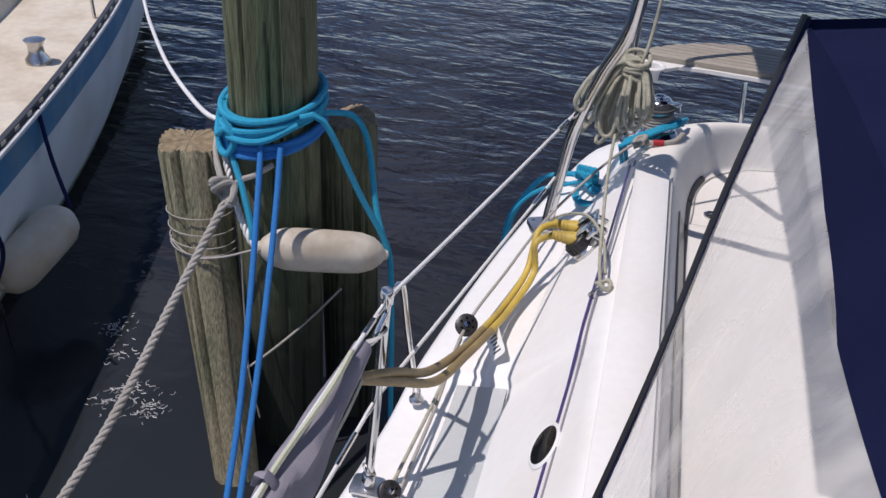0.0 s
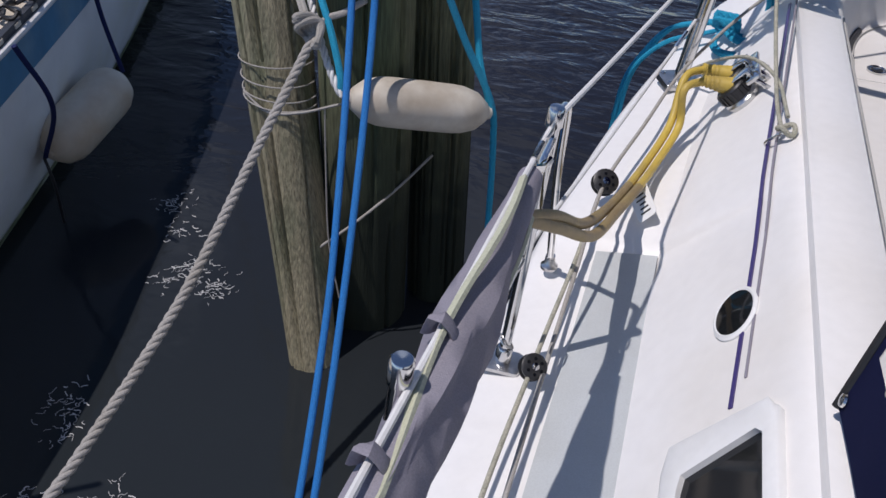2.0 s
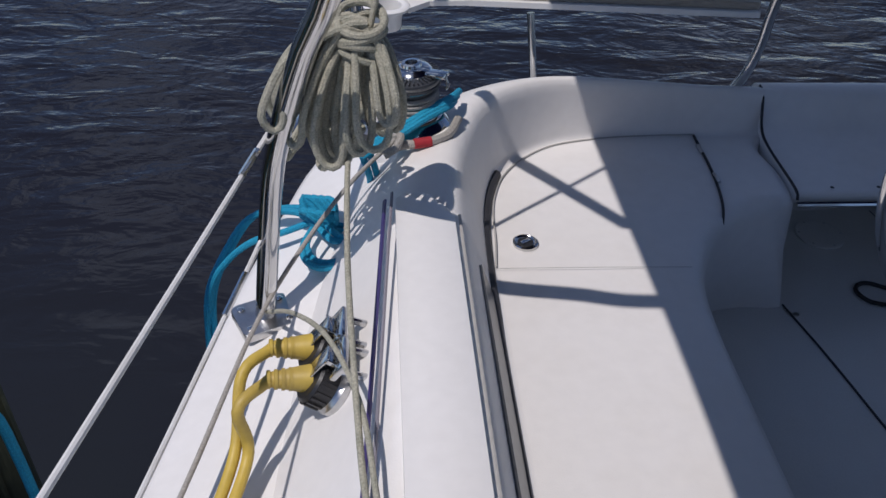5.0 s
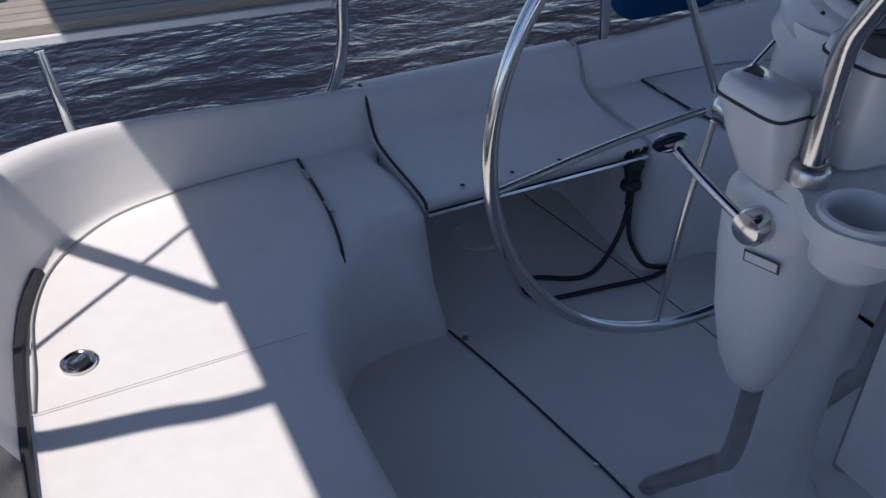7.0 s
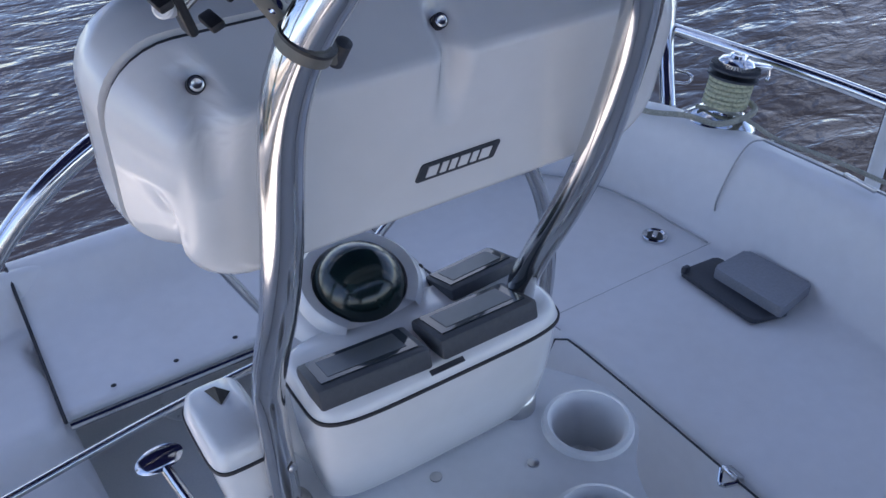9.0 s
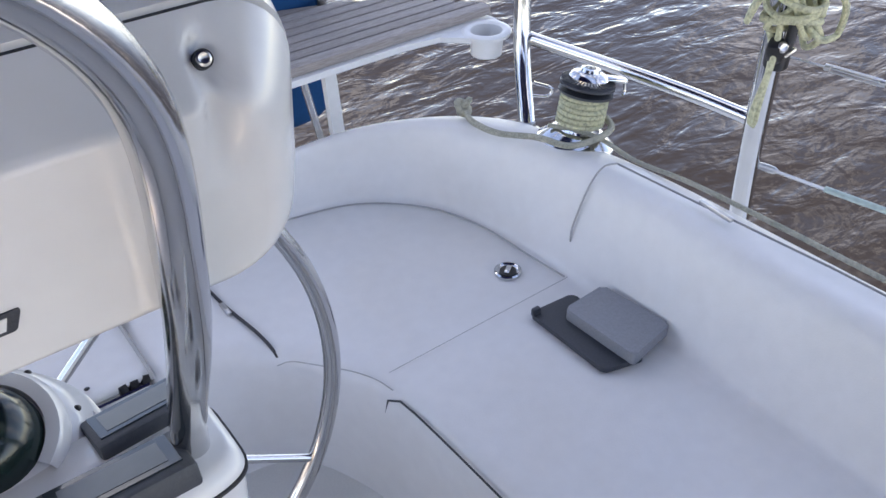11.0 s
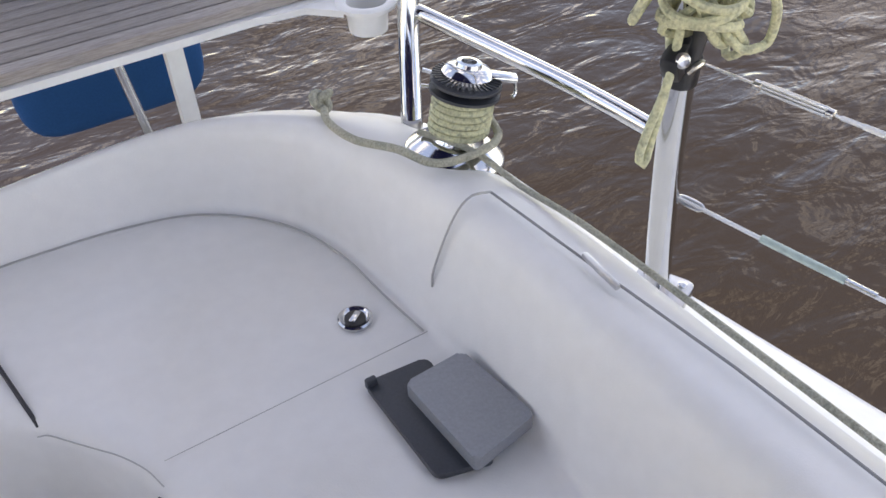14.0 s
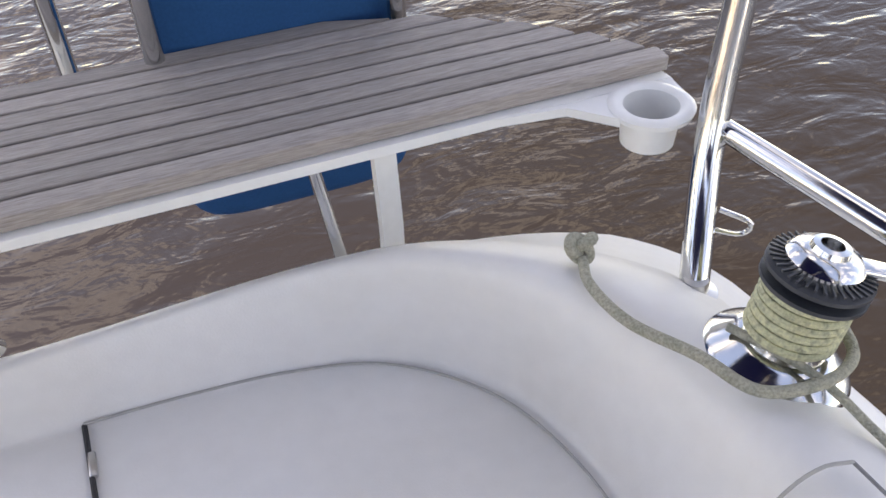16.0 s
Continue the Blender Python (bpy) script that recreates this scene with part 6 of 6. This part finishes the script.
# cup tray with four cups
CUPS = [(-0.13, -0.705), (-0.06, -0.82), (0.225, -0.69), (0.14, -0.81)]
TZ = 0.785
bm = BM()
outline = [(-0.09, -0.52), (-0.156, -0.58), (-0.156, -0.63), (-0.186, -0.665), (-0.198, -0.71), (-0.165, -0.765), (-0.125, -0.80), (-0.12, -0.85), (-0.06, -0.886), (0.0, -0.85), (0.04, -0.80), (0.08, -0.85), (0.14, -0.875), (0.20, -0.84), (0.225, -0.77), (0.285, -0.72), (0.29, -0.65), (0.255, -0.595), (0.20, -0.52)]
HOLES = CUPS + [(0.05, -0.742)]


def tray_face(bm, z, flip):
    outer_v = [bm.verts.new((x, y, z)) for x, y in rounded(outline, 0.03, 3)]
    loops = [outer_v]
    for i, (cx, cy) in enumerate(HOLES):
        r = (0.046, 0.046) if i < 4 else (0.022, 0.034)
        loops.append([bm.verts.new((cx + r[0] * math.cos(2 * math.pi * k / 24), cy + r[1] * math.sin(2 * math.pi * k / 24), z)) for k in range(24)])
    es = []
    for L in loops:
        for a, b in zip(L, L[1:] + L[:1]):
            es.append(bm.edges.new((a, b)))
    bmesh.ops.triangle_fill(bm, edges=es, use_beauty=True)
    return loops


bm = BM()
la = tray_face(bm, TZ, False)
lb = tray_face(bm, TZ - 0.03, True)
for A, B in zip(la, lb):
    for i in range(len(A)):
        j = (i + 1) % len(A)
        bm.faces.new((A[i], A[j], B[j], B[i]))
bmesh.ops.recalc_face_normals(bm, faces=bm.faces[:])
tray = part("cup_tray", bm, WHITE_PLASTIC, ped, "white moulded tray with cup wells", angle=35)
for cx, cy in CUPS:
    bm = BM()
    lathe(bm, [(0.034, -0.085), (0.050, -0.07), (0.054, -0.02), (0.056, 0.0), (0.054, 0.007), (0.049, 0.009), (0.0445, 0.004), (0.041, -0.02), (0.036, -0.075), (0.002, -0.077)], 36, (cx, cy, TZ))
    part("cup_well", bm, WHITE_PLASTIC, tray)
for x, y in ((-0.055, -0.70), (0.135, -0.70), (0.03, -0.655)):
    bm = BM()
    lathe(bm, [(0.007, 0), (0.007, 0.002), (0.002, 0.003)], 12, (x, y, TZ))
    part("screw", bm, STEEL, tray)
bm = BM()
tube(bm, [(0.05, -0.725, 0.74), (0.05, -0.735, 0.79), (0.06, -0.765, 0.808), (0.095, -0.84, 0.805), (0.14, -0.935, 0.775), (0.17, -1.0, 0.68), (0.17, -1.0, 0.0)], 0.017, 14, 40)
part("table_brace", bm, CHROME, ped)
# folded table leaves under the tray
table = thing("folded_cockpit_table", "white folded cockpit table under the cup tray", "table")
for dx in (-0.028, 0.0, 0.028):
    bm = BM()
    box(bm, (0.024, 0.26, 0.50 - abs(dx) * 2), Matrix.Translation((0.10 + dx, -0.80, 0.42)), 0.006)
    part("leaf", bm, WHITE_PLASTIC, table)
bm = BM()
tube(bm, [(0.10, -0.80, 0.0), (0.10, -0.80, 0.20)], 0.018, 12, 3)
part("leg", bm, STEEL, table)
# instrument bin
bm = BM()
lathe(bm, [(0.112, -0.16), (0.108, -0.1), (0.106, -0.03), (0.098, 0.0)], 48, (0.022, -0.515, 0.945))
part("pedestal_head", bm, POD_WHITE, ped, angle=60)
bm = BM()
shell(bm, [(0.787, 0.056, -0.597, 0.134, 0.034, 0.5), (0.797, 0.056, -0.597, 0.142, 0.042, 0.45), (0.86, 0.056, -0.599, 0.149, 0.054, 0.4), (0.936, 0.056, -0.600, 0.153, 0.062, 0.38)], 64)
part("bin_body", bm, POD_WHITE, ped, angle=60)
bm = BM()
shell(bm, [(0.936, 0.056, -0.600, 0.156, 0.065, 0.38), (0.940, 0.056, -0.600, 0.156, 0.065, 0.38)], 64)
part("bin_gasket", bm, RUBBER_AND_SHADE, ped, "black lid gasket")
bm = BM()
shell(bm, [(0.940, 0.056, -0.600, 0.154, 0.063, 0.38), (0.955, 0.056, -0.599, 0.150, 0.059, 0.38), (0.961, 0.056, -0.598, 0.142, 0.053, 0.42)], 64)
part("bin_lid", bm, POD_WHITE, ped, angle=60)
# side lobe outside the guard tube
bm = BM()
shell(bm, [(0.766, -0.154, -0.566, 0.016, 0.026, 0.55), (0.776, -0.155, -0.562, 0.024, 0.035, 0.5), (0.82, -0.157, -0.548, 0.030, 0.048, 0.45), (0.87, -0.159, -0.536, 0.0345, 0.060, 0.42)])
part("side_bin_body", bm, POD_WHITE, ped, angle=60)
bm = BM()
shell(bm, [(0.87, -0.159, -0.536, 0.0370, 0.0625, 0.42), (0.8745, -0.159, -0.536, 0.0370, 0.0625, 0.42)])
part("side_bin_gasket", bm, RUBBER_AND_SHADE, ped)
bm = BM()
shell(bm, [(0.8745, -0.159, -0.536, 0.0355, 0.061, 0.42), (0.893, -0.158, -0.536, 0.032, 0.057, 0.42), (0.900, -0.157, -0.536, 0.026, 0.050, 0.45)])
part("side_bin_lid", bm, POD_WHITE, ped, angle=60)
bm = BM()
v = [bm.verts.new(p) for p in ((-0.158, -0.527, 0.9003), (-0.142, -0.512, 0.9003), (-0.166, -0.496, 0.9003), (-0.157, -0.510, 0.914))]
for f in ((0, 1, 3), (1, 2, 3), (2, 0, 3), (0, 2, 1)):
    bm.faces.new([v[i] for i in f])
part("switch_fin", bm, BLACK, ped, smooth=False)


# instruments and compass
CASE_GREY = material("slate_case_plastic", (0.065, 0.071, 0.082), 0.5, grain=0.12, grain_scale=200, bump=0.12, bump_scale=500)


READOUT = material("unlit_readout", (0.10, 0.11, 0.115), 0.3, grain=0.1, grain_scale=60)


def display(c, yaw, w, d, label, tilt=-14):
    di = thing("instrument_display", label, "instrument", "instrument displays")
    m = Matrix.Translation(c) @ pose(0, 0, 0, tilt, 0, yaw)
    bm = BM()
    box(bm, (w, d, 0.024), m, 0.004)
    part("case", bm, CASE_GREY, di)
    bm = BM()
    box(bm, (w * 0.86, d * 0.74, 0.002), m @ pose(0, 0.003, 0.0125), 0.0)
    part("screen", bm, LENS, di, "dark glossy screen", smooth=False)
    bm = BM()
    box(bm, (w * 0.70, d * 0.52, 0.0006), m @ pose(0, 0.003, 0.0137), 0.0)
    part("readout", bm, READOUT, di, smooth=False)
    return di


display((-0.030, -0.624, 0.964), -3, 0.124, 0.066, "dark grey square instrument with a glossy screen")
display((0.103, -0.628, 0.967), 0, 0.122, 0.066, "dark grey square instrument with a lit-grey screen")
display((0.152, -0.552, 0.956), 4, 0.10, 0.058, "dark grey instrument half behind the guard tube")
bm = BM()
box(bm, (0.04, 0.006, 0.002), Matrix.Translation((0.042, -0.668, 0.962)) @ pose(0, 0, 0, 20, 0, 0))
tagged(finish("name_badge", bm, DARK_PLASTIC, smooth=False), "small dark badge on the instrument bin", "badge")
comp = thing("compass", "white binnacle compass with a dark green dome", "compass")
CC = Vector((0.024, -0.502, 0.938))
CAX = Vector((0, -0.3, 1)).normalized()
bm = BM()
lathe(bm, [(0.104, -0.04), (0.103, -0.012), (0.097, -0.006), (0.095, 0.006), (0.088, 0.012), (0.086, 0.024), (0.078, 0.032), (0.066, 0.038), (0.052, 0.040)], 48, CC, CAX)
part("housing", bm, POD_WHITE, comp)
bm = BM()
bmesh.ops.create_uvsphere(bm, u_segments=40, v_segments=24, radius=0.053, matrix=Matrix.Translation(CC + CAX * 0.034))
part("dome", bm, material("compass_glass", (0.006, 0.018, 0.017), 0.16, grain=0.3, grain_scale=30), comp, "dark green glass dome")
bm = BM()
q = CAX.to_track_quat("Z", "Y").to_matrix()
rows = []
for k in range(33):
    a = 2 * math.pi * (0.11 + 0.78 * k / 32) - math.pi / 2
    lift = 0.008 * math.sin(math.pi * k / 32) ** 0.5
    rows.append([CC + q @ Vector((r * math.cos(a), r * math.sin(a), h)) for r, h in ((0.074, 0.030), (0.072, 0.040 + lift), (0.066, 0.046 + lift), (0.054, 0.043 + lift), (0.053, 0.030))])
grid(bm, rows, close_v=True)
part("hood", bm, POD_WHITE, comp, "white sun hood")
for k in range(8):
    a = 2 * math.pi * k / 8
    bm = BM()
    lathe(bm, [(0.004, 0), (0.002, 0.003)], 8, CC + q @ Vector((0.082 * math.cos(a), 0.082 * math.sin(a), 0.027)), CAX)
    part("screw", bm, BLACK, comp)

# guard hoop
GX0, GX1 = -0.131, 0.172
guard = []
for x, s in ((GX0, 1), (GX1, -1)):
    guard.append([(x, -0.612, 0.79), (x, -0.614, 0.95), (x, -0.636, 1.02), (x, -0.692, 1.13), (x, -0.728, 1.22), (x + s * 0.005, -0.762, 1.345), (x + s * 0.04, -0.785, 1.42), (x + s * 0.095, -0.798, 1.455)])
bm = BM()
tube(bm, guard[0] + guard[1][::-1], 0.0160, 18, 110)
part("guard_hoop", bm, CHROME, ped)
for x in (GX0, GX1):
    bm = BM()
    lathe(bm, [(0.027, 0), (0.027, 0.02), (0.023, 0.026), (0.0175, 0.028)], 24, (x, -0.612, 0.785))
    part("guard_collar", bm, STEEL, ped)
    for z in (0.82, 0.875, 0.985):
        bm = BM()
        lathe(bm, [(0.006, 0), (0.004, 0.003)], 10, (x + 0.008, -0.627, z), (0.4, -1, 0))
        part("guard_screw", bm, STEEL, ped)
for pts in ([(-0.14, -0.452, 0.0), (-0.135, -0.46, 0.02), (-0.10, -0.55, 0.15), (-0.095, -0.585, 0.22), (-0.10, -0.595, 0.44)], [(0.212, -0.452, 0.0), (0.208, -0.465, 0.03), (0.192, -0.565, 0.245), (0.188, -0.592, 0.33), (0.18, -0.61, 0.76)], [(0.245, -0.58, 0.0), (0.235, -0.585, 0.3), (0.225, -0.60, 0.76)]):
    bm = BM()
    tube(bm, pts, 0.0175, 14, 36)
    part("lower_leg", bm, STEEL, ped, "dull bent stainless leg")

# ---- instrument pod on the guard ----
pod = thing("instrument_pod", "white glossy instrument pod fixed in the guard hoop", "pod")
PM = Matrix.Translation((PX + 0.012, -0.6925, 1.276)) @ pose(0, 0, 0, 10, 0, 0)


def pod_loop(a, zlo, zhi, rad):
    """A rounded rectangle, evenly stepped along each side."""
    pts = []
    for (cx, cz, a0), count, (ex, ez) in (((a - rad, zhi - rad, 0), 90, (-a + rad, zhi)), ((-a + rad, zhi - rad, 90), 30, (-a, zlo + rad)), ((-a + rad, zlo + rad, 180), 50, (a - rad, zlo)), ((a - rad, zlo + rad, 270), 30, (a, zhi - rad))):
        for k in range(9):
            t = radians(a0 + 90 * k / 8)
            pts.append((cx + rad * math.cos(t), cz + rad * math.sin(t)))
        x0, z0 = pts[-1]
        for k in range(1, count):
            pts.append((x0 + (ex - x0) * k / count, z0 + (ez - z0) * k / count))
    return pts


SCREWS = (-0.200, -0.009, 0.186)


def pod_point(x, y, z):
    """Presses the screw channels into the shell."""
    for xs in SCREWS:
        w = abs(x - xs - 0.1 * min(0.0, z - 0.05)) / 0.017
        if w < 1 and -0.02 < z < 0.07 and y < 0.03:
            y += 0.019 * (0.5 + 0.5 * math.cos(math.pi * w)) * min(1.0, (z + 0.02) / 0.06) * min(1.0, (0.07 - z) / 0.012)
    if x < -0.2 and 0.0 < y < 0.042 and z < -0.01:
        x += 0.016 * math.sin(math.pi * y / 0.042) * min(1.0, (-0.01 - z) / 0.04)
    return PM @ Vector((x, y, z))


def pod_shell(levels):
    bm = BM()
    vs = grid(bm, [[pod_point(x, y, z) for x, z in pod_loop(a, lo, hi, rad)] for y, a, lo, hi, rad in levels], close_v=True)
    bm.faces.new(vs[0])
    bm.faces.new(vs[-1][::-1])
    bmesh.ops.recalc_face_normals(bm, faces=bm.faces[:])
    return bm


face = [(-0.0125, 0.02 + 0.192 * f, -0.031 - 0.069 * f, -0.031 + 0.071 * f, 0.004 + 0.04 * f if f > 0.5 else 0.048 * f) for f in np.linspace(0.12, 1, 30)]
part("back_shell", pod_shell(face + [(-0.0105, 0.219, -0.1045, 0.0435, 0.046), (-0.006, 0.226, -0.1085, 0.0465, 0.048), (0.0, 0.232, -0.111, 0.050, 0.05), (0.01, 0.239, -0.111, 0.0565, 0.051), (0.02, 0.245, -0.109, 0.0630, 0.052), (0.031, 0.252, -0.106, 0.070, 0.053), (0.042, 0.258, -0.103, 0.077, 0.055)]), POD_WHITE, pod, angle=70)
part("gasket", pod_shell([(0.0425, 0.256, -0.101, 0.0755, 0.055), (0.048, 0.256, -0.101, 0.0755, 0.055)]), RUBBER_AND_SHADE, pod, "dark seam gasket")
part("front_shell", pod_shell([(0.048, 0.260, -0.105, 0.0805, 0.055), (0.07, 0.263, -0.108, 0.089, 0.057), (0.09, 0.262, -0.107, 0.091, 0.057), (0.102, 0.255, -0.1, 0.086, 0.055), (0.108, 0.24, -0.085, 0.072, 0.05)]), POD_WHITE, pod, angle=60)
for x in SCREWS:
    b = PM @ Vector((x, 0.0155, 0.057))
    ax = PM.to_3x3() @ Vector((0, -0.75, 0.66))
    bm = BM()
    lathe(bm, [(0.0062, -0.006), (0.0062, 0.0008), (0.0052, 0.0008)], 18, b, ax)
    part("washer", bm, RUBBER_AND_SHADE, pod)
    bm = BM()
    lathe(bm, [(0.0050, 0), (0.0050, 0.0016), (0.0036, 0.0024), (0.0015, 0.001)], 16, b, ax)
    part("screw", bm, STEEL, pod)
bm = BM()
lathe(bm, [(0.007, 0), (0.004, 0.004)], 12, PM @ Vector((-0.238, 0.021, -0.012)), (-1, -0.2, 0.3))
part("side_screw", bm, STEEL, pod)
# maker's badge as plain shape
LM = PM @ pose(0.0, -0.0125, -0.060, 90, 0, 0)
bm = BM()
prism(bm, rounded([(-0.042, -0.0085), (0.036, -0.0085), (0.042, 0.0085), (-0.036, 0.0085)], 0.003), 0.0, 0.0015, 0, LM)
badge = part("badge", bm, DARK_PLASTIC, pod, "dark grey badge with a pale bar", smooth=False)
for x0, w in ((-0.026, 0.011), (-0.0145, 0.007), (-0.0055, 0.007), (0.005, 0.010), (0.0155, 0.007), (0.0265, 0.011)):
    bm = BM()
    prism(bm, [(x0 - w / 2 - 0.001, -0.005), (x0 + w / 2 - 0.002, -0.005), (x0 + w / 2 + 0.001, 0.005), (x0 - w / 2 + 0.002, 0.005)], 0.0015, 0.0022, 0, LM)
    part("pale_bar", bm, WHITE_PLASTIC, badge, smooth=False)

# phone bracket clamped to the hoop
ph = thing("phone_bracket", "black phone bracket clamped to the guard hoop", "bracket")
K, KT = Vector((-0.1045, -0.7725, 1.380)), Vector((0.02, -0.016, 0.045)).normalized()
OLIVE = material("olive_grey_plastic", (0.16, 0.155, 0.135), 0.4, grain=0.15, grain_scale=90, bump=0.15)
bm = BM()
lathe(bm, [(0.0163, -0.004), (0.0181, -0.004), (0.0181, 0.003), (0.0163, 0.003)], 36, K, KT)
part("clamp_band", bm, OLIVE, ph, "olive-grey clamp band")
bm = BM()
lathe(bm, [(0.0163, 0.0032), (0.0188, 0.0032), (0.0188, 0.0052), (0.0163, 0.0052)], 36, K, KT)
part("band_liner", bm, BLACK, ph)
E1, E2 = Vector((-0.083, -0.762, 1.366)), Vector((-0.128, -0.757, 1.392))
for e in (E1,):
    bm = BM()
    box(bm, (0.016, 0.012, 0.013), Matrix.Translation(e) @ pose(0, 0, 0, 20, 25, 20), 0.003)
    part("clamp_ear", bm, OLIVE, ph)
    bm = BM()
    lathe(bm, [(0.0055, -0.009), (0.0055, 0.009), (0.003, 0.010)], 14, e + Vector((0.004, -0.002, 0)), (0.2, -0.5, 0.85))
    part("clamp_screw", bm, DARK_PLASTIC, ph)
A0, A1 = Vector((-0.099, -0.742, 1.378)), Vector((-0.121, -0.722, 1.420))
ad = (A1 - A0).normalized()
AM = Matrix.Translation((A0 + A1) / 2) @ ad.to_track_quat("Z", "Y").to_matrix().to_4x4()
bm = BM()
box(bm, (0.014, 0.012, (A1 - A0).length + 0.012), AM, 0.003)
part("arm", bm, OLIVE, ph, "olive-grey swivel arm")
bm = BM()
lathe(bm, [(0.0048, 0), (0.0048, 0.003), (0.002, 0.004)], 14, (-0.1065, -0.7385, 1.393), (-0.3, -0.8, 0.5))
part("arm_bolt", bm, CHROME, ph)
CM = Matrix.Translation((-0.114, -0.712, 1.428)) @ pose(0, 0, 0, 0, -36, 0) @ pose(0, 0, 0, 15, 0, 0)
bm = BM()
box(bm, (0.062, 0.009, 0.024), CM, 0.003)
box(bm, (0.050, 0.012, 0.012), CM @ pose(0, -0.006, 0), 0.003)
part("cradle", bm, BLACK, ph)
for dx, dy in ((0.030, -0.014), (-0.029, -0.010)):
    bm = BM()
    box(bm, (0.005, 0.026, 0.022), CM @ pose(dx, dy, 0.002), 0.002)
    part("jaw", bm, BLACK, ph)
bm = BM()
lathe(bm, [(0.011, -0.006), (0.012, 0.0), (0.010, 0.006)], 20, (-0.119, -0.716, 1.412), (-0.3, -0.6, 0.5))
part("swivel_nut", bm, BLACK, ph)
for dz in (-0.005, 0.006):
    bm = BM()
    tube(bm, [CM @ Vector((-0.02, 0, dz)), CM @ Vector((-0.052, 0, dz))], 0.0022, 8, 2)
    part("slide_rod", bm, STEEL, ph)
bm = BM()
box(bm, (0.007, 0.014, 0.036), CM @ pose(-0.054, -0.004, 0.0, 0, 18, 0), 0.003)
box(bm, (0.010, 0.018, 0.006), CM @ pose(-0.058, -0.008, 0.018, 0, 18, 0), 0.002)
box(bm, (0.010, 0.018, 0.006), CM @ pose(-0.046, -0.008, -0.019, 0, 18, 0), 0.002)
part("lower_jaw", bm, BLACK, ph)
bm = BM()
lathe(bm, [(0.0065, -0.009), (0.0065, 0.002), (0.005, 0.0035)], 18, (-0.168, -0.722, 1.401), (-0.5, -0.75, 0.3))
part("knob", bm, WHITE_PLASTIC, ph, "pale plastic knob")

ph.location.x = -0.009

# ---- wheel ----
wheel = thing("ship_wheel", "large chrome steering wheel with thin spokes", "wheel")
WC, WR = Vector((0.015, -0.308, 0.721)), 0.439
WMX = Matrix.Translation(WC) @ pose(0, 0, 0, 88, 0, -2.6)
bm = BM()
tube(bm, [WMX @ Vector((WR * math.cos(a), WR * math.sin(a), 0)) for a in np.linspace(0, 2 * math.pi, 73)], 0.0125, 14, 96, closed=True)
part("rim", bm, CHROME, wheel)
bm = BM()
lathe(bm, [(0.03, -0.03), (0.03, 0.0), (0.024, 0.012), (0.012, 0.024)], 28, WC, WMX.to_3x3() @ Vector((0, 0, -1)))
part("hub", bm, CHROME, wheel)
bm = BM()
tube(bm, [WC, WC + Vector((0.01, -0.18, -0.02))], 0.02, 14, 3)
part("axle", bm, STEEL, wheel)
for k in range(5):
    a = radians(-100.5 + 72 * k)
    bm = BM()
    tube(bm, [WMX @ Vector((0.03 * math.cos(a), 0.03 * math.sin(a), -0.02)), WMX @ Vector((0.5 * WR * math.cos(a), 0.5 * WR * math.sin(a), -0.018)), WMX @ Vector((WR * math.cos(a), WR * math.sin(a), 0))], 0.0065, 10, 12)
    part("spoke", bm, CHROME, wheel)

# ---- port seat: grey cushion set and locker clasp ----
cover = thing("winch_handle_pocket", "grey plastic pocket lid lying on the seat", "plastic lid")
bm = BM()
prism(bm, rounded([(0.0, 0.0), (0.0, -0.215), (0.09, -0.24), (0.115, -0.01)], 0.015), 0.0, 0.012, 0.003, Matrix.Translation((1.0, -0.145, 0.338)) @ pose(0, 0, 0, 0, 0, 0))
part("lower_tray", bm, DARK_PLASTIC, cover, "charcoal lower tray")
bm = BM()
prism(bm, rounded([(0.0, 0.0), (0.008, -0.185), (0.130, -0.165), (0.112, 0.005)], 0.010), 0.0, 0.028, 0.006, Matrix.Translation((1.044, -0.203, 0.350)))
part("lid", bm, GREY_PLASTIC, cover, "mid grey lid")
bm = BM()
box(bm, (0.02, 0.012, 0.02), Matrix.Translation((1.008, -0.155, 0.355)), 0.004)
part("catch", bm, DARK_PLASTIC, cover)
clasp = thing("locker_clasp", "chrome clasp on the seat locker edge", "clasp")
bm = BM()
box(bm, (0.03, 0.035, 0.01), Matrix.Translation((0.672, -0.61, 0.325)) @ pose(0, 0, 0, 0, 35, 0), 0.003)
part("plate", bm, CHROME, clasp)
bm = BM()
tube(bm, [(0.665, -0.63, 0.322), (0.645, -0.61, 0.31), (0.665, -0.59, 0.322)], 0.0045, 8, 12)
part("staple", bm, CHROME, clasp)
